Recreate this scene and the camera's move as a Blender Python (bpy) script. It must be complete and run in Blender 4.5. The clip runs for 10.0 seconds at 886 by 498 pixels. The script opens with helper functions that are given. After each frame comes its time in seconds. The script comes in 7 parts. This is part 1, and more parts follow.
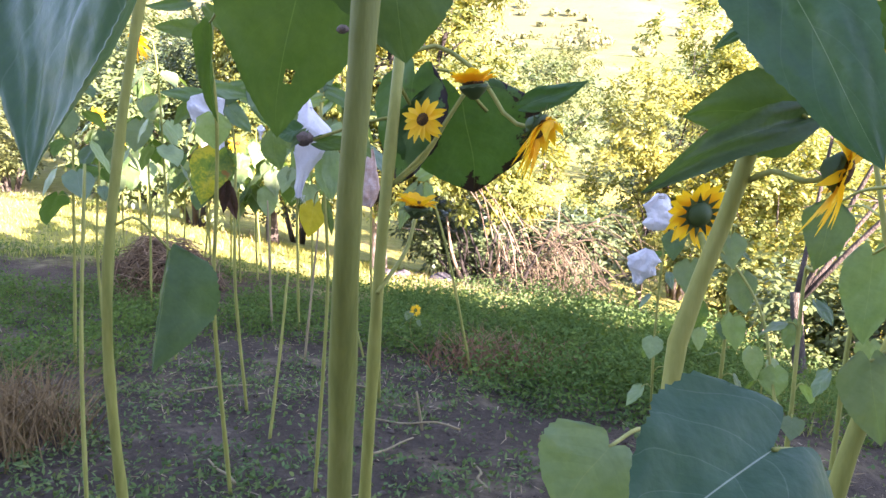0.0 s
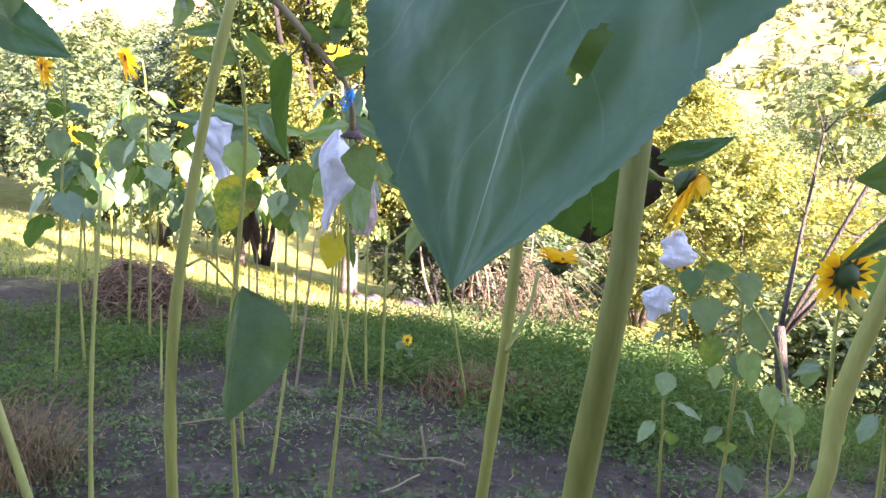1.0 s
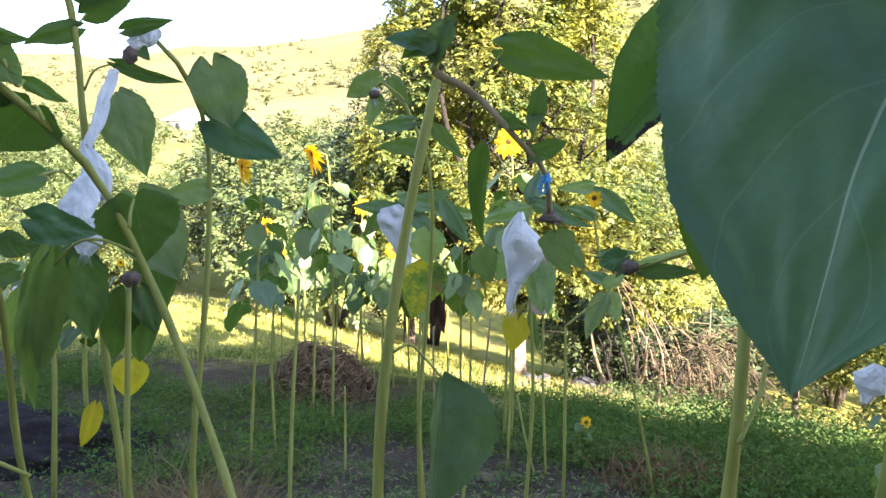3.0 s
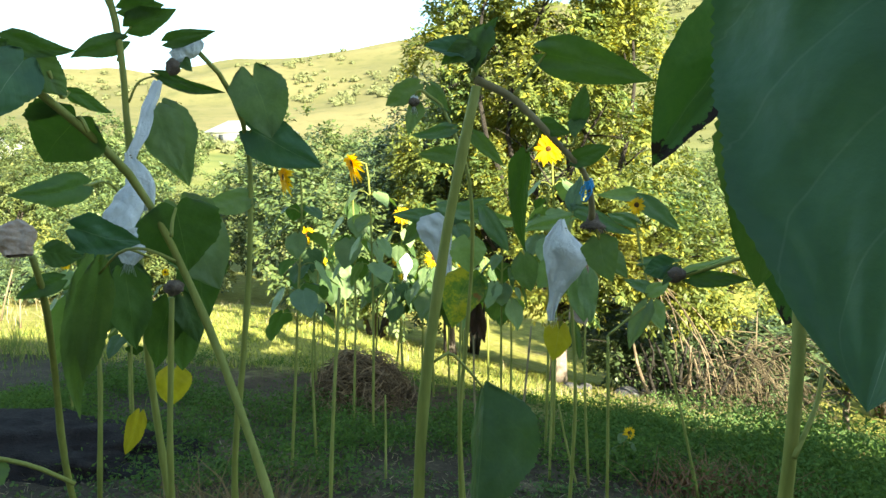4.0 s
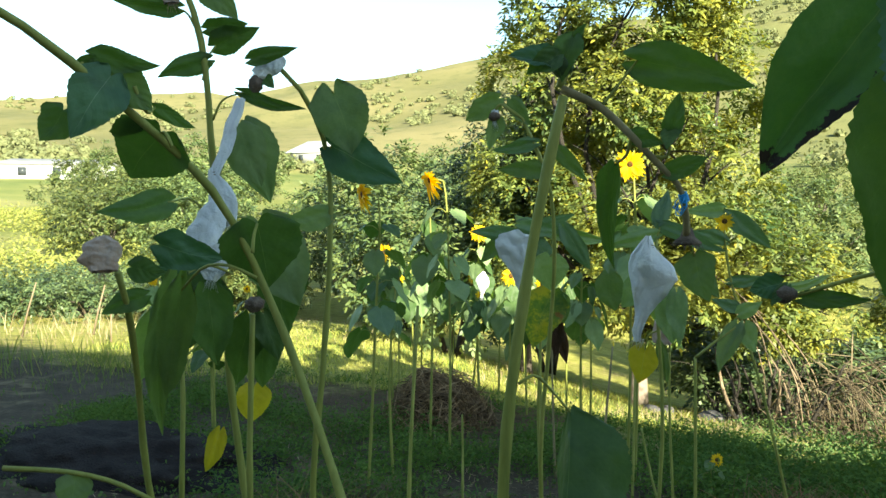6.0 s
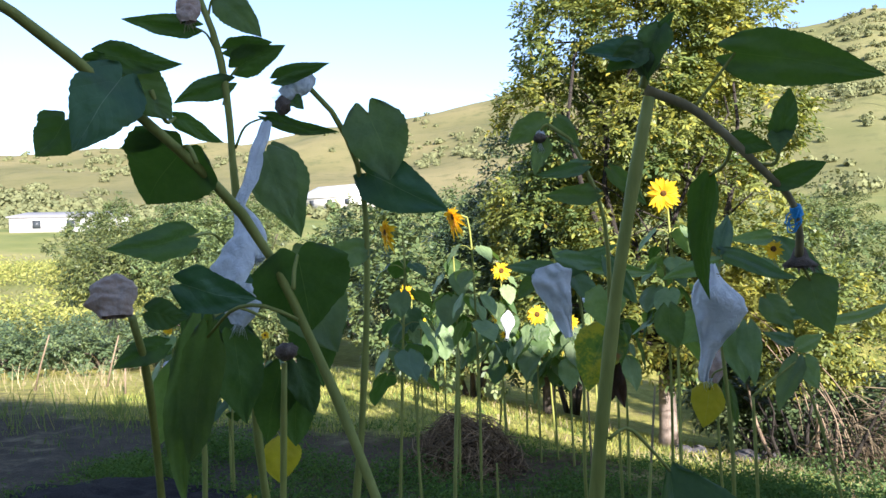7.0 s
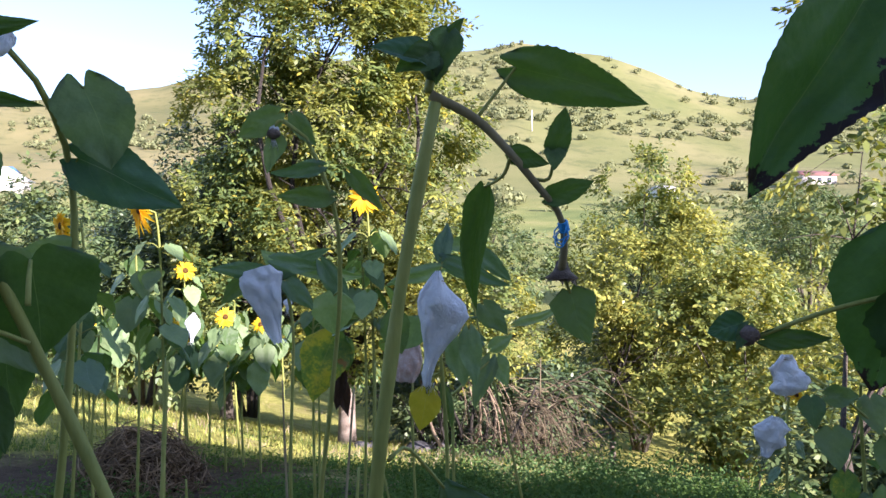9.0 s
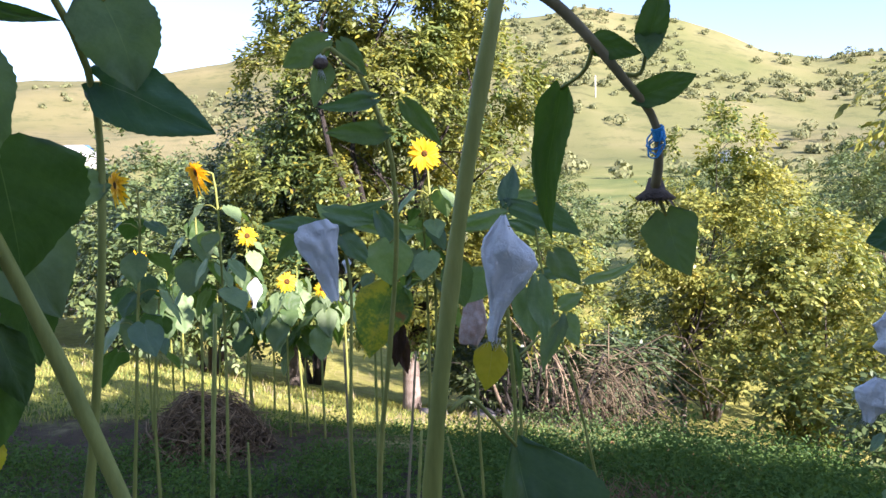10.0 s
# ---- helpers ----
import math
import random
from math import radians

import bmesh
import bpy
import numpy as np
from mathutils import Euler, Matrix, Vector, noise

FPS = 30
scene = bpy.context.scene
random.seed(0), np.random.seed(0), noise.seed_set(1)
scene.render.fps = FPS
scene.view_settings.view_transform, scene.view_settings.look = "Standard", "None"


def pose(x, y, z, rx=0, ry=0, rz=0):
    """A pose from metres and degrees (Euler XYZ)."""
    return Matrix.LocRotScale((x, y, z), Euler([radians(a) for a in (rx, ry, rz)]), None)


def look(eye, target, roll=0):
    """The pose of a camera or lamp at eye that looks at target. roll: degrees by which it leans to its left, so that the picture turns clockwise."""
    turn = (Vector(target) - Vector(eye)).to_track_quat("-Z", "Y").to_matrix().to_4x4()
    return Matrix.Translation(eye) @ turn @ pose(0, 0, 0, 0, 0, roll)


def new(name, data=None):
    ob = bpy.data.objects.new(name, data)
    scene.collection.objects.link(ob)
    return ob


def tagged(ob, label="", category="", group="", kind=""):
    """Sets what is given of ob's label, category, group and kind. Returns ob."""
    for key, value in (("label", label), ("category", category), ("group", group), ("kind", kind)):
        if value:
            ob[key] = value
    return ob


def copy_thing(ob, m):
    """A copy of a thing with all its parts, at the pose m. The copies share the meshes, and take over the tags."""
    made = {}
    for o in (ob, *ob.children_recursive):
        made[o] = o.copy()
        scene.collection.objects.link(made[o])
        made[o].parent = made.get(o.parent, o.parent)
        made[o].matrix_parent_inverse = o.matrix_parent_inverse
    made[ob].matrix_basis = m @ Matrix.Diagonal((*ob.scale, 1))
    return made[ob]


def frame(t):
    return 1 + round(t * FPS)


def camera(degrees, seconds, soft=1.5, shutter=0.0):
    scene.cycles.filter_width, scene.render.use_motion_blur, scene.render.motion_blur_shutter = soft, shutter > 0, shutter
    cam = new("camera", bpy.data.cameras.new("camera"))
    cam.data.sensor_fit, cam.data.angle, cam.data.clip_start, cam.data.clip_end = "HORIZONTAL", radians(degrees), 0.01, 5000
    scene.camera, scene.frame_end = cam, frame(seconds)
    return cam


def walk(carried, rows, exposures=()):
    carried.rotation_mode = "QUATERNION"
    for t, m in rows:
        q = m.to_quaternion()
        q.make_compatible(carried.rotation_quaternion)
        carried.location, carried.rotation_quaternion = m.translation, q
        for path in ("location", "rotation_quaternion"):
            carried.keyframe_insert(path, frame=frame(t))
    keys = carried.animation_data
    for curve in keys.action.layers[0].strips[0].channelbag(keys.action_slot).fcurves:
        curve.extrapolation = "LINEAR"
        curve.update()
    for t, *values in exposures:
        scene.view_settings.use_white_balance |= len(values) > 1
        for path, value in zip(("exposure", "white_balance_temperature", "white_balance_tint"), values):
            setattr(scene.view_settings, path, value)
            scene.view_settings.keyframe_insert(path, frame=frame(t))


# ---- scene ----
cam = camera(59.13, 10.0)
PATH = [
    (0, (0.000, 0.000, 1.600), (-0.087, 3.908, 0.753), 2.30),
    (0.5, (-0.147, 0.028, 1.610), (0.208, 3.932, 0.813), 2.77),
    (1, (-0.279, 0.066, 1.624), (-0.137, 3.997, 0.899), 3.89),
    (1.5, (-0.321, 0.081, 1.628), (-0.456, 4.025, 0.972), 2.78),
    (2, (-0.335, 0.074, 1.629), (-0.642, 4.019, 1.042), 1.72),
    (2.5, (-0.348, 0.059, 1.635), (-0.845, 4.002, 1.183), 1.40),
    (3.8, (-0.367, 0.090, 1.626), (-1.255, 3.976, 1.301), -0.02),
    (4, (-0.365, 0.088, 1.629), (-1.261, 3.972, 1.306), 0.17),
    (4.5, (-0.358, 0.091, 1.626), (-1.314, 3.964, 1.342), -0.23),
    (5, (-0.357, 0.088, 1.626), (-1.178, 3.991, 1.323), -0.16),
    (5.5, (-0.378, 0.100, 1.628), (-1.458, 3.944, 1.388), -0.65),
    (6, (-0.396, 0.139, 1.622), (-1.664, 3.926, 1.391), -0.10),
    (6.2, (-0.421, 0.158, 1.617), (-1.850, 3.888, 1.421), -0.69),
    (7.3, (-0.595, 0.367, 1.592), (-1.746, 4.198, 1.621), -4.12),
    (7.5, (-0.607, 0.374, 1.602), (-1.307, 4.311, 1.541), -2.41),
    (8, (-0.667, 0.400, 1.614), (-0.766, 4.397, 1.494), -2.06),
    (8.5, (-0.708, 0.407, 1.625), (-0.374, 4.393, 1.659), 0.19),
    (9, (-0.742, 0.415, 1.611), (-0.442, 4.404, 1.563), -0.02),
    (9.5, (-0.748, 0.481, 1.572), (-0.689, 4.471, 1.285), -0.97),
    (10, (-0.735, 0.627, 1.529), (-0.758, 4.622, 1.333), -0.90),
]
walk(cam, [(t, look(eye, target, roll)) for t, eye, target, roll in PATH],
     [(0.0, 3.26, 6700, 42), (1.0, 3.26, 6700, 42), (2.5, 3.04, 6650, 39), (3.8, 2.26, 7350, -3), (6.2, 1.86, 7200, -4), (7.3, 1.56, 5850, 25), (10.0, 1.84, 6050, 29)])

# ---- world and sun ----
SUN_EL, SUN_AZ = radians(22), radians(135)          # from behind and to the right of the walk, azimuth from +y towards +x
world = bpy.data.worlds.new("world")
scene.world = world
world.use_nodes = True
wn, wl = world.node_tree.nodes, world.node_tree.links
sky = wn.new("ShaderNodeTexSky")
sky.sky_type, sky.sun_disc, sky.sun_elevation, sky.sun_rotation = "NISHITA", False, SUN_EL, SUN_AZ
sky.altitude, sky.air_density, sky.dust_density, sky.ozone_density = 1200, 1.0, 0.8, 1.1
wn["Background"].inputs["Strength"].default_value = 0.108
wl.new(sky.outputs["Color"], wn["Background"].inputs["Color"])
sun_data = bpy.data.lights.new("sun", "SUN")
sun_data.energy, sun_data.angle, sun_data.color = 5.0, radians(0.53), (1.0, 0.93, 0.80)
sun = new("sun", sun_data)
to_sun = Vector((math.sin(SUN_AZ) * math.cos(SUN_EL), math.cos(SUN_AZ) * math.cos(SUN_EL), math.sin(SUN_EL)))
sun.matrix_world = look(to_sun * 50, (0, 0, 0))


# ---- materials ----
def ramp_of(nt, fac, stops):
    r = nt.nodes.new("ShaderNodeValToRGB")
    while len(r.color_ramp.elements) < len(stops):
        r.color_ramp.elements.new(0.5)
    for e, (p, c) in zip(r.color_ramp.elements, stops):
        e.position, e.color = p, (*c, 1)
    nt.links.new(fac, r.inputs["Fac"])
    return r.outputs["Color"]


def noise_of(nt, scale, detail=4, rough=0.6, vec=None, distort=0.0):
    n = nt.nodes.new("ShaderNodeTexNoise")
    n.inputs["Scale"].default_value, n.inputs["Detail"].default_value = scale, detail
    n.inputs["Roughness"].default_value, n.inputs["Distortion"].default_value = rough, distort
    if vec is not None:
        nt.links.new(vec, n.inputs["Vector"])
    return n.outputs["Fac"]


def mix_of(nt, fac, a, b, mode="MIX"):
    m = nt.nodes.new("ShaderNodeMix")
    m.data_type, m.blend_type = "RGBA", mode
    for sock, v in ((m.inputs[0], fac), (m.inputs[6], a), (m.inputs[7], b)):
        if hasattr(v, "is_linked"):
            nt.links.new(v, sock)
        elif isinstance(v, (int, float)):
            sock.default_value = v
        else:
            sock.default_value = (*v, 1)
    return m.outputs[2]


def math_of(nt, op, a, b=0.0, c=0.0, clamp=False):
    m = nt.nodes.new("ShaderNodeMath")
    m.operation, m.use_clamp = op, clamp
    for sock, v in zip(m.inputs, (a, b, c)):
        if hasattr(v, "is_linked"):
            nt.links.new(v, sock)
        else:
            sock.default_value = v
    return m.outputs[0]


def step_of(nt, v, lo, hi):
    m = nt.nodes.new("ShaderNodeMapRange")
    m.interpolation_type = "SMOOTHSTEP"
    nt.links.new(v, m.inputs["Value"])
    m.inputs["From Min"].default_value, m.inputs["From Max"].default_value = lo, hi
    return m.outputs["Result"]


def bump_of(nt, height, strength, dist, bsdf):
    b = nt.nodes.new("ShaderNodeBump")
    b.inputs["Strength"].default_value, b.inputs["Distance"].default_value = strength, dist
    nt.links.new(height, b.inputs["Height"])
    nt.links.new(b.outputs["Normal"], bsdf.inputs["Normal"])


def start_mat(name, rough=0.8, spec=0.3):
    m = bpy.data.materials.new(name)
    m.use_nodes = True
    nt = m.node_tree
    b = nt.nodes["Principled BSDF"]
    b.inputs["Roughness"].default_value = rough
    b.inputs["Specular IOR Level"].default_value = spec
    return m, nt, b


def see_through(nt, b, colour, amount):
    """Thin living tissue or cloth: part of the light passes to the other side."""
    t, mx = nt.nodes.new("ShaderNodeBsdfTranslucent"), nt.nodes.new("ShaderNodeMixShader")
    nt.links.new(colour, t.inputs["Color"])
    mx.inputs[0].default_value = amount
    nt.links.new(b.outputs[0], mx.inputs[1])
    nt.links.new(t.outputs[0], mx.inputs[2])
    nt.links.new(mx.outputs[0], nt.nodes["Material Output"].inputs["Surface"])


def island_leaf(name, stops, rough=0.55, amount=0.3, spec=0.35):
    """Small foliage: every leaf takes its own tone."""
    m, nt, b = start_mat(name, rough, spec)
    g = nt.nodes.new("ShaderNodeNewGeometry")
    col = ramp_of(nt, g.outputs["Random Per Island"], stops)
    patch = noise_of(nt, 0.9, 2, 0.5, g.outputs["Position"])
    col = mix_of(nt, 0.35, col, ramp_of(nt, patch, [(0.3, stops[0][1]), (0.7, stops[-1][1])]))
    nt.links.new(col, b.inputs["Base Color"])
    see_through(nt, b, mix_of(nt, 1.0, col, (1.5, 1.35, 0.6), "MULTIPLY"), amount)
    return m


def mottled(name, stops, scale=8, rough=0.85, bump=0.3, dist=0.004, spec=0.25, stretch=None):
    m, nt, b = start_mat(name, rough, spec)
    tc = nt.nodes.new("ShaderNodeTexCoord")
    vec = tc.outputs["Object"]
    if stretch:
        mp = nt.nodes.new("ShaderNodeMapping")
        mp.inputs["Scale"].default_value = stretch
        nt.links.new(vec, mp.inputs["Vector"])
        vec = mp.outputs["Vector"]
    n1, n2 = noise_of(nt, scale, 5, 0.65, vec), noise_of(nt, scale * 7, 3, 0.6, vec)
    col = ramp_of(nt, math_of(nt, "MULTIPLY_ADD", n2, 0.35, math_of(nt, "MULTIPLY", n1, 0.75)), stops)
    nt.links.new(col, b.inputs["Base Color"])
    bump_of(nt, math_of(nt, "ADD", n1, n2), bump, dist, b)
    return m


def leaf_skin(name, stops, vein=(0.20, 0.27, 0.10), spots=None, rough=0.5, amount=0.22, edge=None):
    """A large sunflower leaf: mottled blade, pale midrib and side veins, from the blade's own u (along) and v (across)."""
    m, nt, b = start_mat(name, rough, 0.28)
    b.inputs["Sheen Weight"].default_value, b.inputs["Sheen Roughness"].default_value = 0.05, 0.5        # fine hairs
    uv = nt.nodes.new("ShaderNodeUVMap")
    sep = nt.nodes.new("ShaderNodeSeparateXYZ")
    nt.links.new(uv.outputs["UV"], sep.inputs[0])
    u, v = sep.outputs[0], math_of(nt, "ABSOLUTE", math_of(nt, "SUBTRACT", sep.outputs[1], 0.5))
    g = nt.nodes.new("ShaderNodeNewGeometry")
    oi = nt.nodes.new("ShaderNodeObjectInfo")
    n1 = noise_of(nt, 14, 4, 0.6, g.outputs["Position"])
    n2 = noise_of(nt, 120, 3, 0.6, g.outputs["Position"])
    fac = math_of(nt, "ADD", math_of(nt, "MULTIPLY_ADD", n2, 0.25, math_of(nt, "MULTIPLY", n1, 0.6)),
                  math_of(nt, "MULTIPLY_ADD", oi.outputs["Random"], 0.25, -0.05))
    col = ramp_of(nt, fac, stops)
    if spots:
        col = mix_of(nt, math_of(nt, "MULTIPLY", step_of(nt, noise_of(nt, spots[0], 3, 0.6, g.outputs["Position"]), spots[1], spots[1] + 0.07), 0.85), col, spots[2])
    if edge:
        rim = step_of(nt, math_of(nt, "ADD", math_of(nt, "MAXIMUM", math_of(nt, "SUBTRACT", 0.47, sep.outputs[1]), math_of(nt, "MULTIPLY_ADD", u, 0.8, -0.38)), math_of(nt, "MULTIPLY_ADD", noise_of(nt, 40, 4, 0.65, g.outputs["Position"]), 0.6, -0.3)), 0.33, 0.36)
        col = mix_of(nt, rim, col, edge)
    mid = math_of(nt, "MULTIPLY", math_of(nt, "SUBTRACT", 1.0, step_of(nt, v, 0.0016, 0.0055)), 1.5)
    slant = math_of(nt, "MULTIPLY", math_of(nt, "SUBTRACT", u, math_of(nt, "MULTIPLY", v, 0.75)), 5.0)
    saw = math_of(nt, "ABSOLUTE", math_of(nt, "SUBTRACT", math_of(nt, "FRACT", slant), 0.5))
    side = math_of(nt, "MULTIPLY", math_of(nt, "SUBTRACT", 1.0, step_of(nt, saw, 0.006, 0.022)), 0.24)
    veins = math_of(nt, "MAXIMUM", mid, side)
    nt.links.new(mix_of(nt, math_of(nt, "MULTIPLY", veins, 0.6), col, vein), b.inputs["Base Color"])
    wrinkle = noise_of(nt, 34, 2, 0.5, g.outputs["Position"])
    bump_of(nt, math_of(nt, "ADD", math_of(nt, "MULTIPLY", saw, 0.7), math_of(nt, "MULTIPLY_ADD", wrinkle, 1.5, math_of(nt, "MULTIPLY", n2, 0.3))), 0.45, 0.005, b)
    see_through(nt, b, mix_of(nt, 1.0, col, (1.3, 1.5, 0.35), "MULTIPLY"), amount)
    return m


LEAF = leaf_skin("sunflower_leaf", [(0.25, (0.098, 0.152, 0.066)), (0.5, (0.142, 0.204, 0.092)), (0.8, (0.20, 0.258, 0.122))], vein=(0.25, 0.33, 0.11), amount=0.38)
LEAF_BLUE = leaf_skin("sunflower_leaf_bluish", [(0.25, (0.045, 0.108, 0.056)), (0.55, (0.066, 0.145, 0.074)), (0.85, (0.098, 0.188, 0.098))], vein=(0.30, 0.38, 0.25), rough=0.42, amount=0.24)
# grey-green leaf, its colour lightened and greyed for light from the sky
LEAF_GREY_SKYLIT = leaf_skin("sunflower_leaf_grey_skylit", [(0.25, (0.085, 0.150, 0.090)), (0.55, (0.125, 0.200, 0.122)), (0.85, (0.175, 0.255, 0.160))], vein=(0.30, 0.38, 0.25), rough=0.45, amount=0.34)
LEAF_TEAL = leaf_skin("sunflower_leaf_teal", [(0.25, (0.026, 0.080, 0.034)), (0.55, (0.042, 0.108, 0.046)), (0.85, (0.062, 0.135, 0.056))], vein=(0.30, 0.38, 0.25), rough=0.6, amount=0.16)
LEAF_DARK = leaf_skin("sunflower_leaf_dark", [(0.25, (0.056, 0.106, 0.036)), (0.55, (0.084, 0.148, 0.050)), (0.85, (0.125, 0.195, 0.068))], vein=(0.19, 0.28, 0.09), amount=0.36)
# pale leaves, and sunlit or backlit ones with the light put into the colour
LEAF_PALE_LIT = leaf_skin("sunflower_leaf_pale_lit", [(0.25, (0.15, 0.235, 0.10)), (0.55, (0.23, 0.32, 0.145)), (0.85, (0.33, 0.40, 0.215))], vein=(0.3, 0.36, 0.15), amount=0.32)
LEAF_YELLOW = leaf_skin("sunflower_leaf_yellowed", [(0.25, (0.42, 0.34, 0.03)), (0.55, (0.55, 0.43, 0.04)), (0.85, (0.52, 0.46, 0.10))], vein=(0.55, 0.5, 0.2), amount=0.3)
LEAF_MOTTLED = leaf_skin("sunflower_leaf_mottled", [(0.37, (0.09, 0.17, 0.045)), (0.48, (0.18, 0.25, 0.05)), (0.57, (0.50, 0.41, 0.05))], spots=(16, 0.62, (0.30, 0.13, 0.03)), vein=(0.40, 0.40, 0.12), amount=0.35)
LEAF_BROWN = leaf_skin("sunflower_leaf_withered", [(0.25, (0.035, 0.018, 0.012)), (0.55, (0.08, 0.04, 0.025)), (0.85, (0.13, 0.07, 0.04))], vein=(0.14, 0.09, 0.06), amount=0.1)
STEM = mottled("sunflower_stem", [(0.25, (0.16, 0.185, 0.040)), (0.55, (0.28, 0.30, 0.072)), (0.85, (0.40, 0.40, 0.125))], 18, 0.6, 0.35, 0.003, stretch=(1, 1, 0.15))
STEM_GREEN = mottled("sunflower_stem_green", [(0.25, (0.105, 0.130, 0.028)), (0.55, (0.18, 0.205, 0.048)), (0.85, (0.28, 0.285, 0.085))], 18, 0.6, 0.35, 0.003, stretch=(1, 1, 0.15))
STEM_DRY = mottled("dry_stem", [(0.25, (0.16, 0.13, 0.06)), (0.6, (0.30, 0.25, 0.13)), (0.9, (0.42, 0.36, 0.22))], 20, 0.75, 0.35, 0.003, stretch=(1, 1, 0.15))
PETAL = island_leaf("yellow_petal", [(0.1, (0.84, 0.50, 0.010)), (0.5, (0.91, 0.64, 0.018)), (0.9, (0.94, 0.74, 0.045))], 0.6, 0.38)
DISC = mottled("flower_disc", [(0.3, (0.03, 0.018, 0.008)), (0.55, (0.10, 0.05, 0.012)), (0.8, (0.32, 0.17, 0.02))], 90, 0.9, 0.8, 0.006)
SEPAL = island_leaf("green_sepal", [(0.2, (0.03, 0.07, 0.025)), (0.8, (0.09, 0.15, 0.05))], 0.6, 0.15)
DRY_HEAD = mottled("dried_head", [(0.3, (0.05, 0.035, 0.028)), (0.6, (0.17, 0.13, 0.10)), (0.9, (0.34, 0.29, 0.22))], 40, 0.9, 0.7, 0.005)
TWINE = mottled("blue_twine", [(0.3, (0.02, 0.22, 0.55)), (0.7, (0.06, 0.42, 0.80))], 60, 0.5, 0.4, 0.002)
BARK = mottled("bark", [(0.25, (0.05, 0.04, 0.033)), (0.6, (0.12, 0.10, 0.08)), (0.9, (0.22, 0.19, 0.155))], 14, 0.95, 0.9, 0.03, stretch=(1, 1, 0.3))
DARK_BARK = mottled("dark_bark", [(0.25, (0.025, 0.021, 0.018)), (0.6, (0.055, 0.047, 0.04)), (0.9, (0.10, 0.088, 0.075))], 14, 0.95, 0.9, 0.03, stretch=(1, 1, 0.3))
LIMEWASH = mottled("limewashed_bark", [(0.2, (0.19, 0.145, 0.115)), (0.6, (0.33, 0.265, 0.22)), (0.9, (0.50, 0.44, 0.38))], 16, 0.95, 0.7, 0.02)
TWIG = mottled("dead_twigs", [(0.25, (0.13, 0.09, 0.06)), (0.6, (0.27, 0.20, 0.135)), (0.9, (0.42, 0.33, 0.24))], 6, 0.95, 0.4, 0.01)
HAY = mottled("dry_stalks", [(0.25, (0.10, 0.066, 0.030)), (0.6, (0.25, 0.175, 0.078)), (0.9, (0.40, 0.30, 0.15))], 5, 0.95, 0.4, 0.01)
WALNUT = island_leaf("walnut_leaf", [(0.0, (0.058, 0.118, 0.052)), (0.6, (0.128, 0.208, 0.066)), (0.9, (0.27, 0.32, 0.068)), (1.0, (0.54, 0.43, 0.06))], 0.42, 0.34)
THICKET = island_leaf("thicket_leaf", [(0.0, (0.072, 0.125, 0.040)), (0.55, (0.175, 0.240, 0.060)), (0.87, (0.36, 0.385, 0.088)), (1.0, (0.57, 0.49, 0.11))], 0.42, 0.3)
LOWHEDGE = island_leaf("low_hedge_leaf", [(0.0, (0.045, 0.075, 0.028)), (0.6, (0.090, 0.125, 0.040)), (1.0, (0.20, 0.21, 0.065))], 0.5, 0.16)
DARKLEAF = island_leaf("dark_tree_leaf", [(0.0, (0.050, 0.092, 0.044)), (0.6, (0.092, 0.145, 0.064)), (1.0, (0.18, 0.22, 0.088))], 0.4, 0.14)
HEDGE = island_leaf("hedge_leaf", [(0.0, (0.055, 0.10, 0.042)), (0.6, (0.11, 0.165, 0.058)), (1.0, (0.22, 0.26, 0.085))], 0.5, 0.16)
FARBUSH = island_leaf("hill_bush_leaf", [(0.0, (0.135, 0.155, 0.078)), (1.0, (0.22, 0.23, 0.11))], 0.9, 0.15, 0.1)
MEADOW = island_leaf("meadow_weed_leaf", [(0.0, (0.12, 0.17, 0.045)), (0.5, (0.26, 0.29, 0.075)), (1.0, (0.46, 0.43, 0.13))], 0.8, 0.2, 0.1)
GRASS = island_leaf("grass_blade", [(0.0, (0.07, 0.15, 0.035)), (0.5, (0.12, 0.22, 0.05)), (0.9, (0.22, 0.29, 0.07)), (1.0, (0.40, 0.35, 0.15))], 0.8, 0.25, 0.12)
# lawn past the shade edge: yellow-green, with sunlight put into the colour
SUNLIT_LAWN = island_leaf("sunlit_lawn_blade", [(0.0, (0.29, 0.34, 0.07)), (0.5, (0.41, 0.44, 0.10)), (0.85, (0.52, 0.50, 0.14)), (1.0, (0.62, 0.55, 0.24))], 0.8, 0.35, 0.1)
FEATHER = island_leaf("feathery_leaf", [(0.0, (0.066, 0.135, 0.036)), (0.5, (0.100, 0.185, 0.047)), (1.0, (0.150, 0.240, 0.060))], 0.9, 0.3, 0.1)
REDWEED = island_leaf("reddish_dead_leaf", [(0.0, (0.16, 0.07, 0.04)), (0.5, (0.32, 0.155, 0.085)), (1.0, (0.46, 0.28, 0.16))], 0.85, 0.1)
STRAW = island_leaf("straw", [(0.0, (0.24, 0.17, 0.09)), (0.5, (0.40, 0.31, 0.17)), (1.0, (0.55, 0.47, 0.30))], 0.8, 0.1)
WEED = island_leaf("weed_leaf", [(0.0, (0.06, 0.13, 0.045)), (0.5, (0.10, 0.19, 0.065)), (1.0, (0.20, 0.26, 0.09))], 0.8, 0.2, 0.12)


